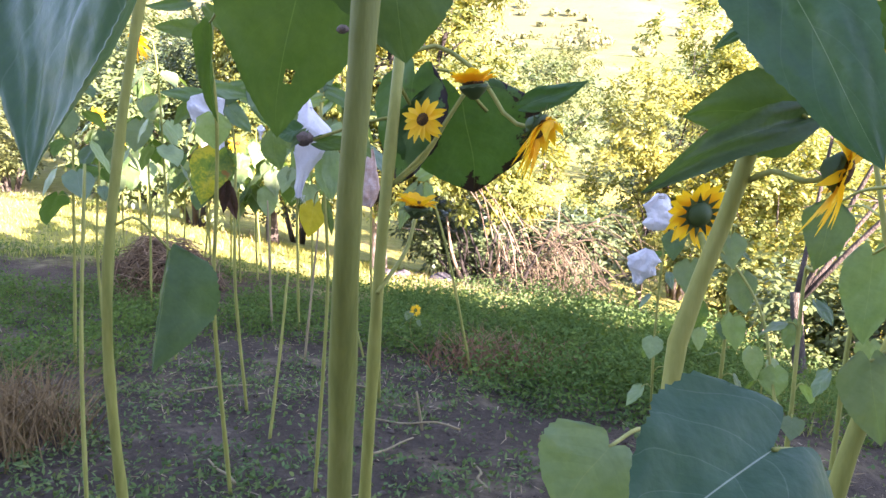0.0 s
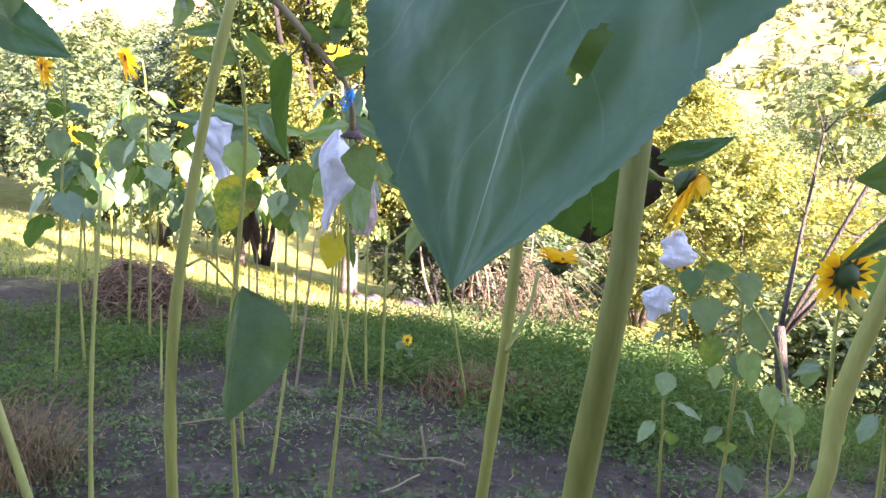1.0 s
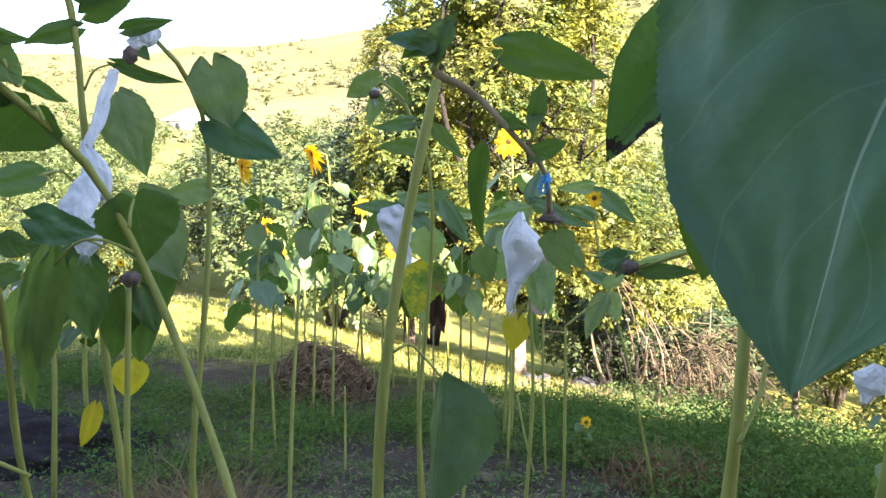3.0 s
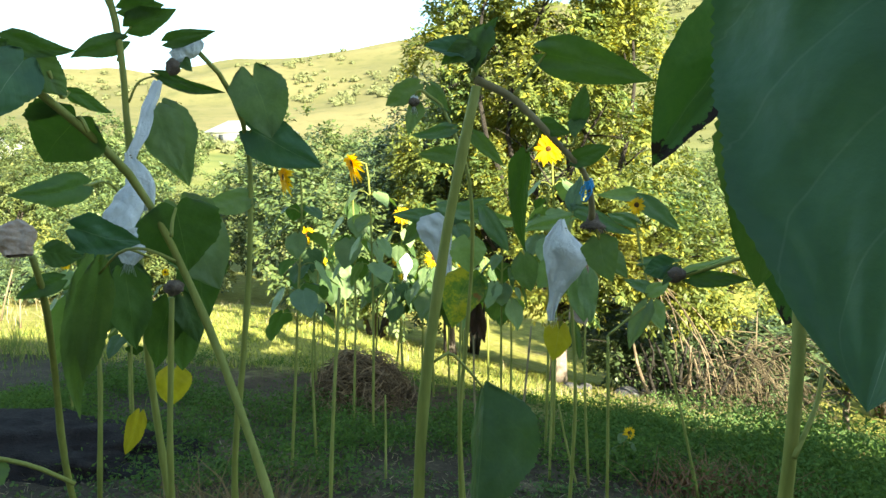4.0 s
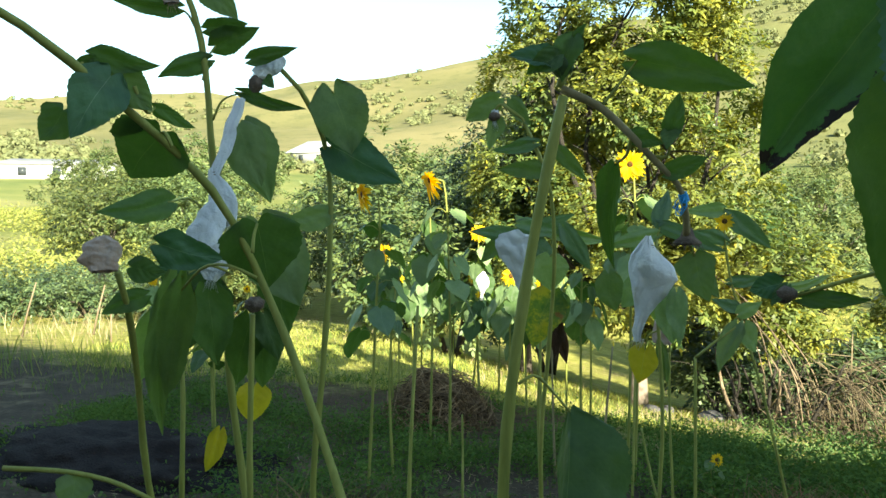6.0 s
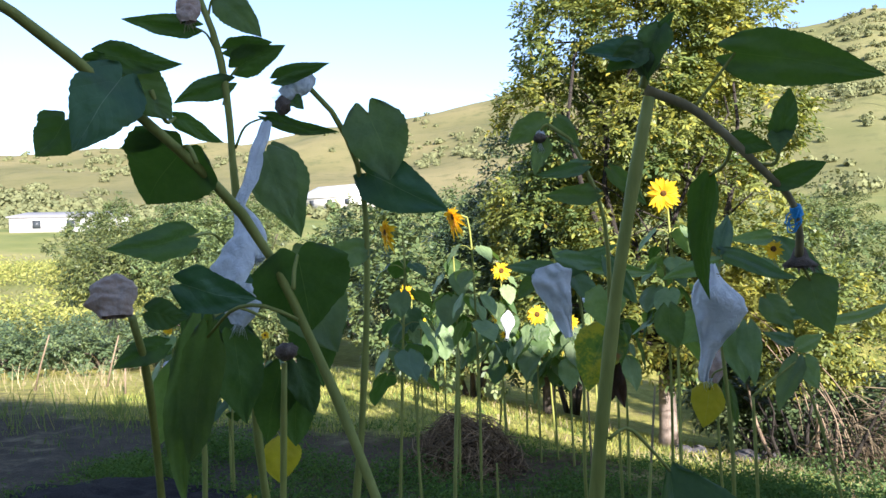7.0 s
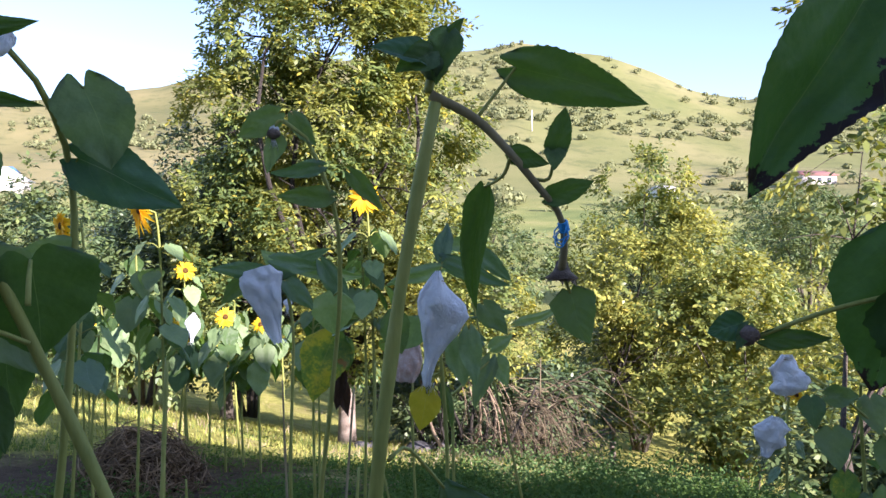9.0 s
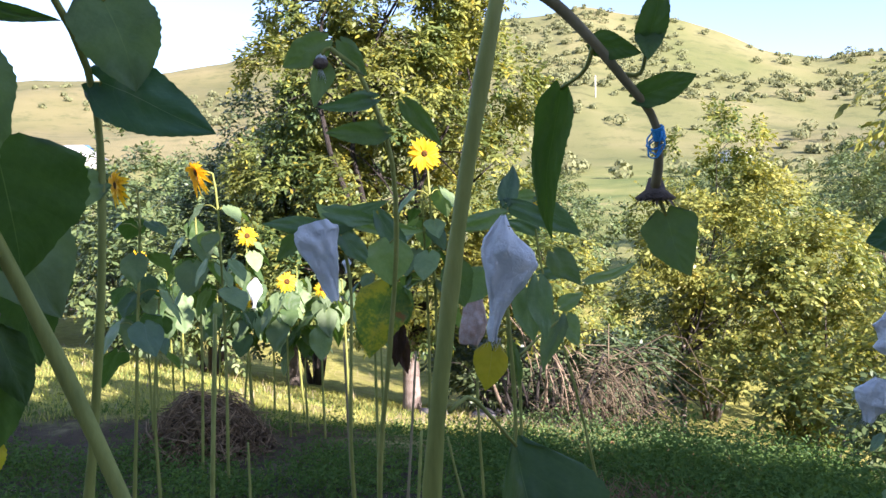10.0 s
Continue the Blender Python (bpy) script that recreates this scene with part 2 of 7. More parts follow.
def ground_mat():
    m, nt, b = start_mat("ground", 0.95, 0.15)
    g = nt.nodes.new("ShaderNodeNewGeometry")
    p = g.outputs["Position"]
    sep = nt.nodes.new("ShaderNodeSeparateXYZ")
    nt.links.new(p, sep.inputs[0])
    x, y = sep.outputs[0], sep.outputs[1]
    big, mid, fine = noise_of(nt, 0.55, 3, 0.6, p), noise_of(nt, 3.2, 4, 0.65, p), noise_of(nt, 26, 5, 0.7, p)
    soil = ramp_of(nt, math_of(nt, "MULTIPLY_ADD", fine, 0.5, math_of(nt, "MULTIPLY", mid, 0.5)),
                   [(0.28, (0.040, 0.031, 0.021)), (0.5, (0.095, 0.075, 0.050)), (0.72, (0.185, 0.148, 0.098)), (0.9, (0.33, 0.27, 0.19))])
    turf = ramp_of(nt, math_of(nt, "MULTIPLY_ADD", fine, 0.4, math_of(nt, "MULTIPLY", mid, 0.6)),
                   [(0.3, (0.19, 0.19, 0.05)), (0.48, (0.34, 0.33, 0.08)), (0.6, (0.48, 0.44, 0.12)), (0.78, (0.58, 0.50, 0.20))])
    dry = ramp_of(nt, mid, [(0.3, (0.14, 0.10, 0.05)), (0.55, (0.27, 0.21, 0.11)), (0.8, (0.42, 0.34, 0.2))])
    far1 = ramp_of(nt, noise_of(nt, 0.06, 5, 0.65, p), [(0.3, (0.12, 0.16, 0.05)), (0.5, (0.22, 0.235, 0.075)), (0.7, (0.34, 0.30, 0.13))])
    far2 = ramp_of(nt, noise_of(nt, 0.012, 6, 0.6, p), [(0.3, (0.125, 0.128, 0.050)), (0.5, (0.185, 0.172, 0.074)), (0.72, (0.258, 0.220, 0.106))])
    far3 = ramp_of(nt, noise_of(nt, 0.016, 6, 0.6, p), [(0.3, (0.12, 0.140, 0.048)), (0.5, (0.180, 0.182, 0.072)), (0.72, (0.255, 0.225, 0.108))])
    far2 = mix_of(nt, step_of(nt, x, -40, 60), far2, far3)
    scrub = step_of(nt, noise_of(nt, 0.11, 6, 0.72, p), 0.50, 0.64)
    far2 = mix_of(nt, math_of(nt, "MULTIPLY", scrub, 0.55), far2, (0.095, 0.110, 0.045))
    wob = math_of(nt, "MULTIPLY_ADD", big, 3.0, -1.5)
    # the dug plot ends in turf some five metres ahead, its colours lightened for sunlight
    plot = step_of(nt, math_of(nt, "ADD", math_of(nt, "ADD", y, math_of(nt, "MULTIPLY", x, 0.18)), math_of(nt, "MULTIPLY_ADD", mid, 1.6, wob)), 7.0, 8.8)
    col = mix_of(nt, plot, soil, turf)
    bare = step_of(nt, math_of(nt, "MULTIPLY_ADD", mid, 0.5, math_of(nt, "MULTIPLY", big, 0.6)), 0.56, 0.68)
    col = mix_of(nt, math_of(nt, "MULTIPLY", bare, 0.4), col, dry)
    dx, dy = math_of(nt, "MULTIPLY_ADD", x, 0.55, -1.1), math_of(nt, "MULTIPLY_ADD", y, 0.5, -3.9)
    away = math_of(nt, "ADD", math_of(nt, "MULTIPLY", dx, dx), math_of(nt, "MULTIPLY", dy, dy))
    bank = math_of(nt, "SUBTRACT", 1.0, step_of(nt, math_of(nt, "ADD", away, math_of(nt, "MULTIPLY_ADD", mid, 1.2, -0.6)), 0.4, 1.1))
    col = mix_of(nt, math_of(nt, "MULTIPLY", bank, 0.85), col, ramp_of(nt, fine, [(0.3, (0.07, 0.05, 0.03)), (0.55, (0.16, 0.11, 0.065)), (0.8, (0.30, 0.21, 0.13))]))
    r = math_of(nt, "POWER", math_of(nt, "ADD", math_of(nt, "MULTIPLY", x, x), math_of(nt, "MULTIPLY", y, y)), 0.5)
    # bare brown earth about the heap, pale gravel by the gully
    dx, dy = math_of(nt, "MULTIPLY_ADD", x, 0.45, 1.35), math_of(nt, "MULTIPLY_ADD", y, 0.85, -6.2)
    away = math_of(nt, "ADD", math_of(nt, "MULTIPLY", dx, dx), math_of(nt, "MULTIPLY", dy, dy))
    earth = math_of(nt, "SUBTRACT", 1.0, step_of(nt, math_of(nt, "ADD", away, math_of(nt, "MULTIPLY_ADD", mid, 1.8, -0.9)), 0.35, 1.0))
    col = mix_of(nt, math_of(nt, "MULTIPLY", earth, 0.85), col, ramp_of(nt, math_of(nt, "MULTIPLY_ADD", fine, 0.5, math_of(nt, "MULTIPLY", mid, 0.5)), [(0.3, (0.055, 0.036, 0.022)), (0.55, (0.125, 0.084, 0.050)), (0.8, (0.24, 0.17, 0.105))]))
    dx, dy = math_of(nt, "MULTIPLY_ADD", x, 0.7, -0.35), math_of(nt, "MULTIPLY_ADD", y, 0.9, -11.5)
    away = math_of(nt, "ADD", math_of(nt, "MULTIPLY", dx, dx), math_of(nt, "MULTIPLY", dy, dy))
    gravel = math_of(nt, "SUBTRACT", 1.0, step_of(nt, math_of(nt, "ADD", away, math_of(nt, "MULTIPLY_ADD", mid, 1.6, -0.8)), 0.4, 1.1))
    col = mix_of(nt, math_of(nt, "MULTIPLY", gravel, 0.9), col, ramp_of(nt, fine, [(0.3, (0.20, 0.165, 0.145)), (0.55, (0.36, 0.30, 0.265)), (0.8, (0.5, 0.44, 0.4))]))
    col = mix_of(nt, step_of(nt, r, 22, 45), col, far1)
    col = mix_of(nt, step_of(nt, r, 130, 220), col, far2)
    nt.links.new(col, b.inputs["Base Color"])
    bump_of(nt, math_of(nt, "ADD", math_of(nt, "MULTIPLY", mid, 1.5), fine), 0.9, 0.05, b)
    return m


GROUND = ground_mat()
rng = np.random.default_rng(7)


# ---- building helpers ----
def part(name, bm, material, parent=None, label=""):
    me = bpy.data.meshes.new(name)
    bm.to_mesh(me)
    bm.free()
    return hang(name, me, material, parent, label)


def hang(name, me, material, parent=None, label=""):
    me.materials.append(material)
    for p in me.polygons:
        p.use_smooth = True
    ob = new(name, me)
    if parent is not None:
        ob.parent = parent
        ob.matrix_parent_inverse = parent.matrix_world.inverted()
    return tagged(ob, label)


def thing(name, at, label, category, group="", kind=""):
    e = new(name)
    e.empty_display_size = 0.1
    e.location = at
    e.matrix_world = Matrix.Translation(at)
    return tagged(e, label, category, group, kind)


def soft(v):
    return 0.5 * (v + math.sqrt(v * v + 0.5))


RIDGE_AZ = [-180, -60, -34, -25, -20, -15, -9.5, -2, 5.7, 14.6, 19, 28, 37, 50, 70, 180]
RIDGE_EL = [4.0, 6.5, 8.6, 9.8, 11.3, 12.9, 14.1, 13.5, 12.8, 10.8, 9.8, 8.6, 7.5, 6.5, 5.0, 4.0]


def ground_z(x, y):
    """The lie of the land: a gentle slope that falls away to a gully, then fields and a long hill."""
    bank = x if x > -1.5 else -1.5 + 2.2 * (max(x, -9) + 1.5)             # the lawn stays level longer away from the gully
    near = -0.055 * max(y, -6) - 0.16 * soft(min(y, 24) + 0.55 * bank - 6.4) - 0.13 * soft(min(x, 12) - 1.3) + 0.03
    r = math.hypot(x, y)
    if r < 14:
        return near
    az = math.degrees(math.atan2(-x, y))
    top = float(np.interp(az, RIDGE_AZ, RIDGE_EL)) + 0.25 * noise.noise((az * 0.35, 3.1, 0))
    el = float(np.interp(math.log(r), [math.log(v) for v in (14, 24, 40, 70, 120, 200, 300, 440, 620, 1500)],
                         [-11, -8.0, -4.0, -1.0, 1.2, 3.4, 0.60 * top + 0.5, top, top * 0.8, top * 0.35]))
    far = 1.6 + r * math.tan(radians(el)) + 0.012 * r * noise.noise((x * 0.02, y * 0.02, 0))
    k = min(max((r - 14) / 14, 0), 1)
    k = k * k * (3 - 2 * k)
    return near * (1 - k) + far * k


def build_ground():
    radii = [0.0] + list(np.geomspace(0.35, 1500, 190))
    segs = 300
    verts, faces = [], []
    for i, r in enumerate(radii):
        for j in range(segs):
            a = 2 * math.pi * j / segs
            x, y = r * math.sin(a), r * math.cos(a) + 0.0
            z = ground_z(x, y)
            if r < 20:
                z += 0.035 * noise.noise((x * 3, y * 3, 0)) + 0.02 * noise.noise((x * 9, y * 9, 2))
            verts.append((x, y, z))
    for i in range(len(radii) - 1):
        for j in range(segs):
            a, b = i * segs + j, i * segs + (j + 1) % segs
            faces.append((a, b, b + segs, a + segs))
    me = bpy.data.meshes.new("ground")
    me.from_pydata(verts, [], faces)
    return tagged(hang("ground", me, GROUND), "dug dark soil plot, rough turf, dry fields and hill", "ground", kind="structure")


build_ground()


def soup(name, verts, faces, material, parent=None, label=""):
    me = bpy.data.meshes.new(name)
    me.from_pydata(verts, [], faces)
    return hang(name, me, material, parent, label)


def tube_into(verts, faces, pts, radii, sides=7):
    """A tapered round limb along pts."""
    pts = [Vector(p) for p in pts]
    n0 = len(verts)
    ref = None
    for i, p in enumerate(pts):
        d = (pts[min(i + 1, len(pts) - 1)] - pts[max(i - 1, 0)]).normalized()
        if ref is None:
            ref = d.orthogonal().normalized()
        ref = (ref - d * ref.dot(d)).normalized()
        other = d.cross(ref)
        for s in range(sides):
            a = 2 * math.pi * s / sides
            verts.append(tuple(p + (ref * math.cos(a) + other * math.sin(a)) * radii[i]))
    for i in range(len(pts) - 1):
        for s in range(sides):
            a, b = n0 + i * sides + s, n0 + i * sides + (s + 1) % sides
            faces.append((a, b, b + sides, a + sides))
    for ring, rev in ((0, True), (len(pts) - 1, False)):
        loop = [n0 + ring * sides + s for s in range(sides)]
        faces.append(tuple(reversed(loop)) if rev else tuple(loop))


def smooth_line(pts, n):
    """n points, evenly spread, of a centripetal spline through pts."""
    P = [np.array(p, float) for p in pts]
    S = np.concatenate([[0], np.cumsum([max(np.linalg.norm(b - a), 1e-6) for a, b in zip(P, P[1:])])])
    P = [2 * P[0] - P[1]] + P + [2 * P[-1] - P[-2]]
    T = np.concatenate([[0], np.cumsum([max(np.linalg.norm(b - a), 1e-6) ** 0.5 for a, b in zip(P, P[1:])])])
    out = []
    for k in range(n):
        s = k / (n - 1) * S[-1]
        i = min(int(np.searchsorted(S, s, side="right")) - 1, len(S) - 2)
        t0, t1, t2, t3 = T[i:i + 4]
        t = t1 + (s - S[i]) / (S[i + 1] - S[i]) * (t2 - t1)
        a, b, c, d = P[i:i + 4]
        a1 = (t1 - t) / (t1 - t0) * a + (t - t0) / (t1 - t0) * b
        a2 = (t2 - t) / (t2 - t1) * b + (t - t1) / (t2 - t1) * c
        a3 = (t3 - t) / (t3 - t2) * c + (t - t2) / (t3 - t2) * d
        b1 = (t2 - t) / (t2 - t0) * a1 + (t - t0) / (t2 - t0) * a2
        b2 = (t3 - t) / (t3 - t1) * a2 + (t - t1) / (t3 - t1) * a3
        out.append((t2 - t) / (t2 - t1) * b1 + (t - t1) / (t2 - t1) * b2)
    return out


def unit(a):
    return a / (np.linalg.norm(a, axis=-1, keepdims=True) + 1e-9)


def leaf_cloud(name, spots, size, material, parent, seed, slim=0.45, droop=0.5, label="", along=None, facing=None, simple=False):
    """Many small pointed oval leaves, at the given places (an n x 3 array)."""
    r = np.random.default_rng(seed)
    n = len(spots)
    if along is None:
        d = r.normal(size=(n, 3))
        d[:, 2] = d[:, 2] * 0.6 - droop
        facing = r.normal(size=(n, 3))
    else:
        d = along + r.normal(size=(n, 3)) * 0.22
        facing = facing + r.normal(size=(n, 3)) * 0.35
    d = unit(d)
    s = unit(np.cross(d, facing))
    up = np.cross(s, d)
    L = (size * r.uniform(0.65, 1.3, n))[:, None]
    W = L * slim * 0.5
    p1, p2, tip = spots + d * L * 0.32, spots + d * L * 0.68 - up * L * 0.03, spots + d * L - up * L * 0.12
    if simple:
        v = np.stack([spots, spots + d * L * 0.45 + s * W, tip, spots + d * L * 0.45 - s * W], 1)
        corner = np.array([0, 1, 2, 0, 2, 3])
    else:
        v = np.stack([spots, p1 + s * W, p2 + s * W * 0.85, tip, p2 - s * W * 0.85, p1 - s * W], 1)
        corner = np.array([0, 1, 5, 1, 2, 4, 1, 4, 5, 2, 3, 4])
    me = bpy.data.meshes.new(name)
    me.vertices.add(v.shape[1] * n)
    me.vertices.foreach_set("co", v.ravel())
    tri = (np.arange(n)[:, None] * v.shape[1] + corner).ravel()
    me.loops.add(len(tri))
    me.loops.foreach_set("vertex_index", tri)
    me.polygons.add(len(tri) // 3)
    me.polygons.foreach_set("loop_start", np.arange(len(tri) // 3) * 3)
    me.update(calc_edges=True)
    return hang(name, me, material, parent, label)


def sprays(lobes, count, seed, reach=0.26, hollow=0.68, gap=-0.12):
    """Compound leaves in tufts on the skin of rough ellipsoid lobes, with gaps between them: places, directions and normals of the leaflets."""
    r = np.random.default_rng(seed)
    vol = np.array([l[1][0] * l[1][1] + l[1][0] * l[1][2] for l in lobes])
    cs, os = [], []
    for k in r.choice(len(lobes), count // 42, p=vol / vol.sum()):
        c, rad = np.array(lobes[k][0]), np.array(lobes[k][1])
        d = unit(r.normal(size=3))
        rough = 1 + 0.26 * noise.noise(Vector(d * 2.3) + Vector((k * 7.0, seed, 0)))
        q = c + d * rad * rough * (hollow + (1 - hollow) * r.uniform() ** 0.5)
        if noise.noise(Vector(q * 1.15)) < gap:
            continue
        cs.append(q)
        os.append(unit(d * np.array([1, 1, 0.7]) + np.array([0, 0, 0.25])))
    q, o = np.array(cs)[:, None, :], np.array(os)[:, None, :]
    m = len(cs)
    e = unit(o * 0.75 + unit(r.normal(size=(m, 6, 3))) * 0.8 - np.array([0, 0, 0.12]))
    up = unit(np.array([0, 0, 1.0]) + o * 0.5 + r.normal(size=(m, 6, 3)) * 0.25)
    side = unit(np.cross(e, up))
    at, to = [], []
    grow = r.uniform(0.7, 1.25, (m, 6, 1)) * reach
    for t in (0.35, 0.62, 0.88):
        for w in (-1, 1):
            at.append(q + e * grow * t - np.array([0, 0, 0.12]) * grow * t * t)
            to.append(e * 0.55 + side * w * 0.8 - np.array([0, 0, 0.22]))
    at.append(q + e * grow - np.array([0, 0, 0.12]) * grow)
    to.append(e - np.array([0, 0, 0.3]))
    flat = lambda l: np.stack([np.broadcast_to(a, (m, 6, 3)) for a in l], 2).reshape(-1, 3)
    return flat(at), flat(to), flat([up] * 7)


def tree(name, at, trunk_h, trunk_r, lobes, leaves, size, skin, label, category, seed, bark=BARK, group="", lean=(0, 0), clump=0.28, slim=0.45, sink=0.1, gap=-0.12):
    """Trunk, limbs that reach into the lobes, and a crown. Lobes are given relative to the foot."""
    base = Vector((at[0], at[1], ground_z(*at)))
    t = thing(name, base, label, category, group)
    r = random.Random(seed)
    v, f = [], []
    head = base + Vector((lean[0], lean[1], trunk_h))
    tube_into(v, f, smooth_line([base - Vector((0, 0, sink)), base.lerp(head, 0.5) + Vector((r.uniform(-.1, .1), r.uniform(-.1, .1), 0)) * trunk_h * 0.3, head], 8),
              [trunk_r * k for k in (1.35, 1.12, 1.02, 0.98, 0.95, 0.92, 0.9, 0.85)], 10)
    soup("trunk", v, f, bark, t)
    for c, rad in lobes:
        v, f = [], []
        goal = base + Vector(c)
        mid = head.lerp(goal, 0.5) + Vector((r.uniform(-1, 1), r.uniform(-1, 1), r.uniform(0, 1))) * 0.18 * (goal - head).length
        line = smooth_line([head - Vector((0, 0, 0.15 * trunk_h)), mid, goal], 8)
        tube_into(v, f, line, list(np.linspace(trunk_r * 0.45, trunk_r * 0.08, 8)), 6)
        for _ in range(7):
            a = Vector(line[r.randint(3, 7)])
            d = Vector((r.gauss(0, 1), r.gauss(0, 1), r.gauss(0.2, 0.7))).normalized()
            e = a + Vector([d[i] * rad[i] * 0.95 for i in range(3)])
            tube_into(v, f, smooth_line([a, a.lerp(e, 0.5) + Vector((0, 0, 0.08 * rad[2])), e], 5), list(np.linspace(trunk_r * 0.16, trunk_r * 0.03, 5)), 4)
        soup("limb", v, f, bark if bark is not LIMEWASH else DARK_BARK, t)
    spots, along, facing = sprays([(tuple(base + Vector(c)), rad) for c, rad in lobes], leaves, seed, clump, gap=gap)
    leaf_cloud("crown", spots, size, skin, t, seed, slim, along=along, facing=facing)
    return t


# ---- unseen house block, added behind the walk to cast shade over the plot ----
def build_shade_house():
    wall = mottled("plaster", [(0.3, (0.52, 0.48, 0.41)), (0.7, (0.66, 0.62, 0.55))], 2, 0.9, 0.3, 0.01)
    roof = mottled("roof_sheet", [(0.3, (0.13, 0.12, 0.115)), (0.7, (0.24, 0.22, 0.21))], 2, 0.7, 0.3, 0.01)
    t = thing("house", (1, -6.8, 0), "unseen plain plastered house block with a sloping roof, added to shade the plot", "house")
    y0, y1 = -9.8, -3.9

    def slab(name, profile, ya, yb, skin):
        """A closed shape of the given outline in x and z, from ya to yb."""
        n = len(profile)
        v = [(x, y, z) for y in (ya, yb) for x, z in profile]
        soup(name, v, [tuple(range(n)), tuple(reversed(range(n, 2 * n)))] + [(k, n + k, n + (k + 1) % n, (k + 1) % n) for k in range(n)], skin, t)

    # wall, wing and roof heights are set by where their shadow ends
    slab("wall", [(-12.0, -1.5), (11.3, -1.5), (11.3, 5.95), (9.3, 6.78), (-12.0, 6.45)], y0, y1, wall)
    slab("wing", [(11.304, -3.5), (34.0, -3.5), (34.0, 5.4), (11.304, 5.4)], y0, y1, wall)
    slab("roof", [(-12.1, 6.454), (9.3, 6.784), (11.4, 5.914), (11.4, 6.034), (9.3, 6.904), (-12.1, 6.574)], y0 - 0.1, y1 + 0.1, roof)


build_shade_house()

# ---- trees ----
tree("walnut_tree", (-1.3, 12.2), 1.2, 0.13,
     [((-1.3, -0.2, 2.1), (1.0, 1.0, 0.8)), ((0.1, -0.6, 1.9), (1.1, 0.9, 0.7)), ((1.1, -0.2, 2.2), (0.9, 0.9, 0.75)), ((-1.6, 0, 3.4), (1.0, 1.0, 0.9)), ((-0.3, -0.5, 3.4), (1.0, 1.0, 0.9)),
      ((0.95, -0.3, 3.4), (0.95, 1.0, 0.9)), ((-1.4, 0.1, 4.8), (1.0, 1.0, 0.9)), ((-0.2, -0.4, 4.8), (1.0, 1.0, 0.9)), ((0.95, -0.1, 4.8), (0.95, 1.0, 0.9)), ((-1.2, 0.1, 6.1), (0.9, 0.9, 0.9)),
      ((0.0, -0.3, 6.1), (1.0, 1.0, 0.9)), ((0.95, 0.0, 6.1), (0.85, 0.9, 0.85)), ((-0.6, 0.1, 7.4), (1.0, 1.0, 0.9)), ((0.6, 0.0, 7.3), (0.9, 0.9, 0.9)), ((0.0, 0.0, 8.6), (0.9, 0.9, 0.9)), ((2.0, -0.4, 2.1), (0.7, 0.7, 0.55)), ((1.6, -0.4, 1.45), (0.55, 0.5, 0.35)), ((2.3, -0.3, 1.6), (0.5, 0.5, 0.38))],
     190000, 0.083, WALNUT, "tall walnut tree with yellowing leaves and a limewashed trunk", "tree", 11, LIMEWASH, clump=0.25, slim=0.42)
tree("plum_tree", (-3.3, 13.4), 1.3, 0.10,
     [((-0.3, 0, 2.0), (1.2, 1.1, 0.9)), ((0.7, 0.2, 2.1), (1.1, 1.1, 0.9)), ((0.1, 0, 3.2), (1.1, 1.1, 0.9)), ((0.5, 0.3, 4.0), (0.9, 0.9, 0.8)), ((-1.1, 0, 2.9), (0.8, 0.9, 0.8)), ((-0.4, 0.2, 4.2), (0.7, 0.8, 0.7))],
     70000, 0.075, DARKLEAF, "dark green fruit tree close behind the walnut", "tree", 14, clump=0.26)
tree("young_walnut_tree", (3.4, 14.3), 1.7, 0.055,
     [((-0.3, 0, 2.3), (1.1, 1.0, 0.8)), ((1.1, 0, 2.3), (1.2, 1.1, 0.9)), ((0.1, 0.2, 3.7), (1.0, 0.9, 0.8)), ((1.4, 0.2, 3.8), (1.1, 1.0, 0.9)), ((0.6, 0.1, 5.0), (0.8, 0.8, 0.9)), ((2.2, -0.2, 2.9), (0.9, 0.9, 0.8)), ((0.4, -0.3, 1.6), (1.0, 0.9, 0.5))],
     78000, 0.092, THICKET, "young walnut tree with pale thin trunk and sunlit yellow-green leaves", "tree", 12, LIMEWASH, clump=0.27, slim=0.42, gap=0.03)


def bush(name, at, height, width, leaves, size, skin, label, seed, group="", clump=0.3, simple=False, gap=-0.3):
    """A many-stemmed shrub."""
    base = Vector((at[0], at[1], ground_z(*at)))
    t = thing(name, base, label, "bush", group)
    r = random.Random(seed)
    v, f = [], []
    lobes = []
    for k in range(6):
        a = 2 * math.pi * k / 6 + r.uniform(-.3, .3)
        w = width * r.uniform(0.22, 0.36)
        c = base + Vector((math.cos(a) * w, math.sin(a) * w, height * r.uniform(0.38, 0.72)))
        lobes.append((tuple(c), (width * r.uniform(0.22, 0.32), width * r.uniform(0.22, 0.32), height * r.uniform(0.22, 0.34))))
        v, f = [], []
        tube_into(v, f, smooth_line([base + Vector((math.cos(a), math.sin(a), 0)) * 0.08 - Vector((0, 0, .1)), base.lerp(c, 0.5) + Vector((0, 0, 0.1 * height)), c], 6),
                  list(np.linspace(0.03 * width / 2, 0.008, 6)), 5)
        soup("stem", v, f, BARK, t)
    spots, along, facing = sprays(lobes, leaves, seed, clump, 0.5, gap)
    leaf_cloud("foliage", spots, size, skin, t, seed, 0.5, along=along, facing=facing, simple=simple)
    return t


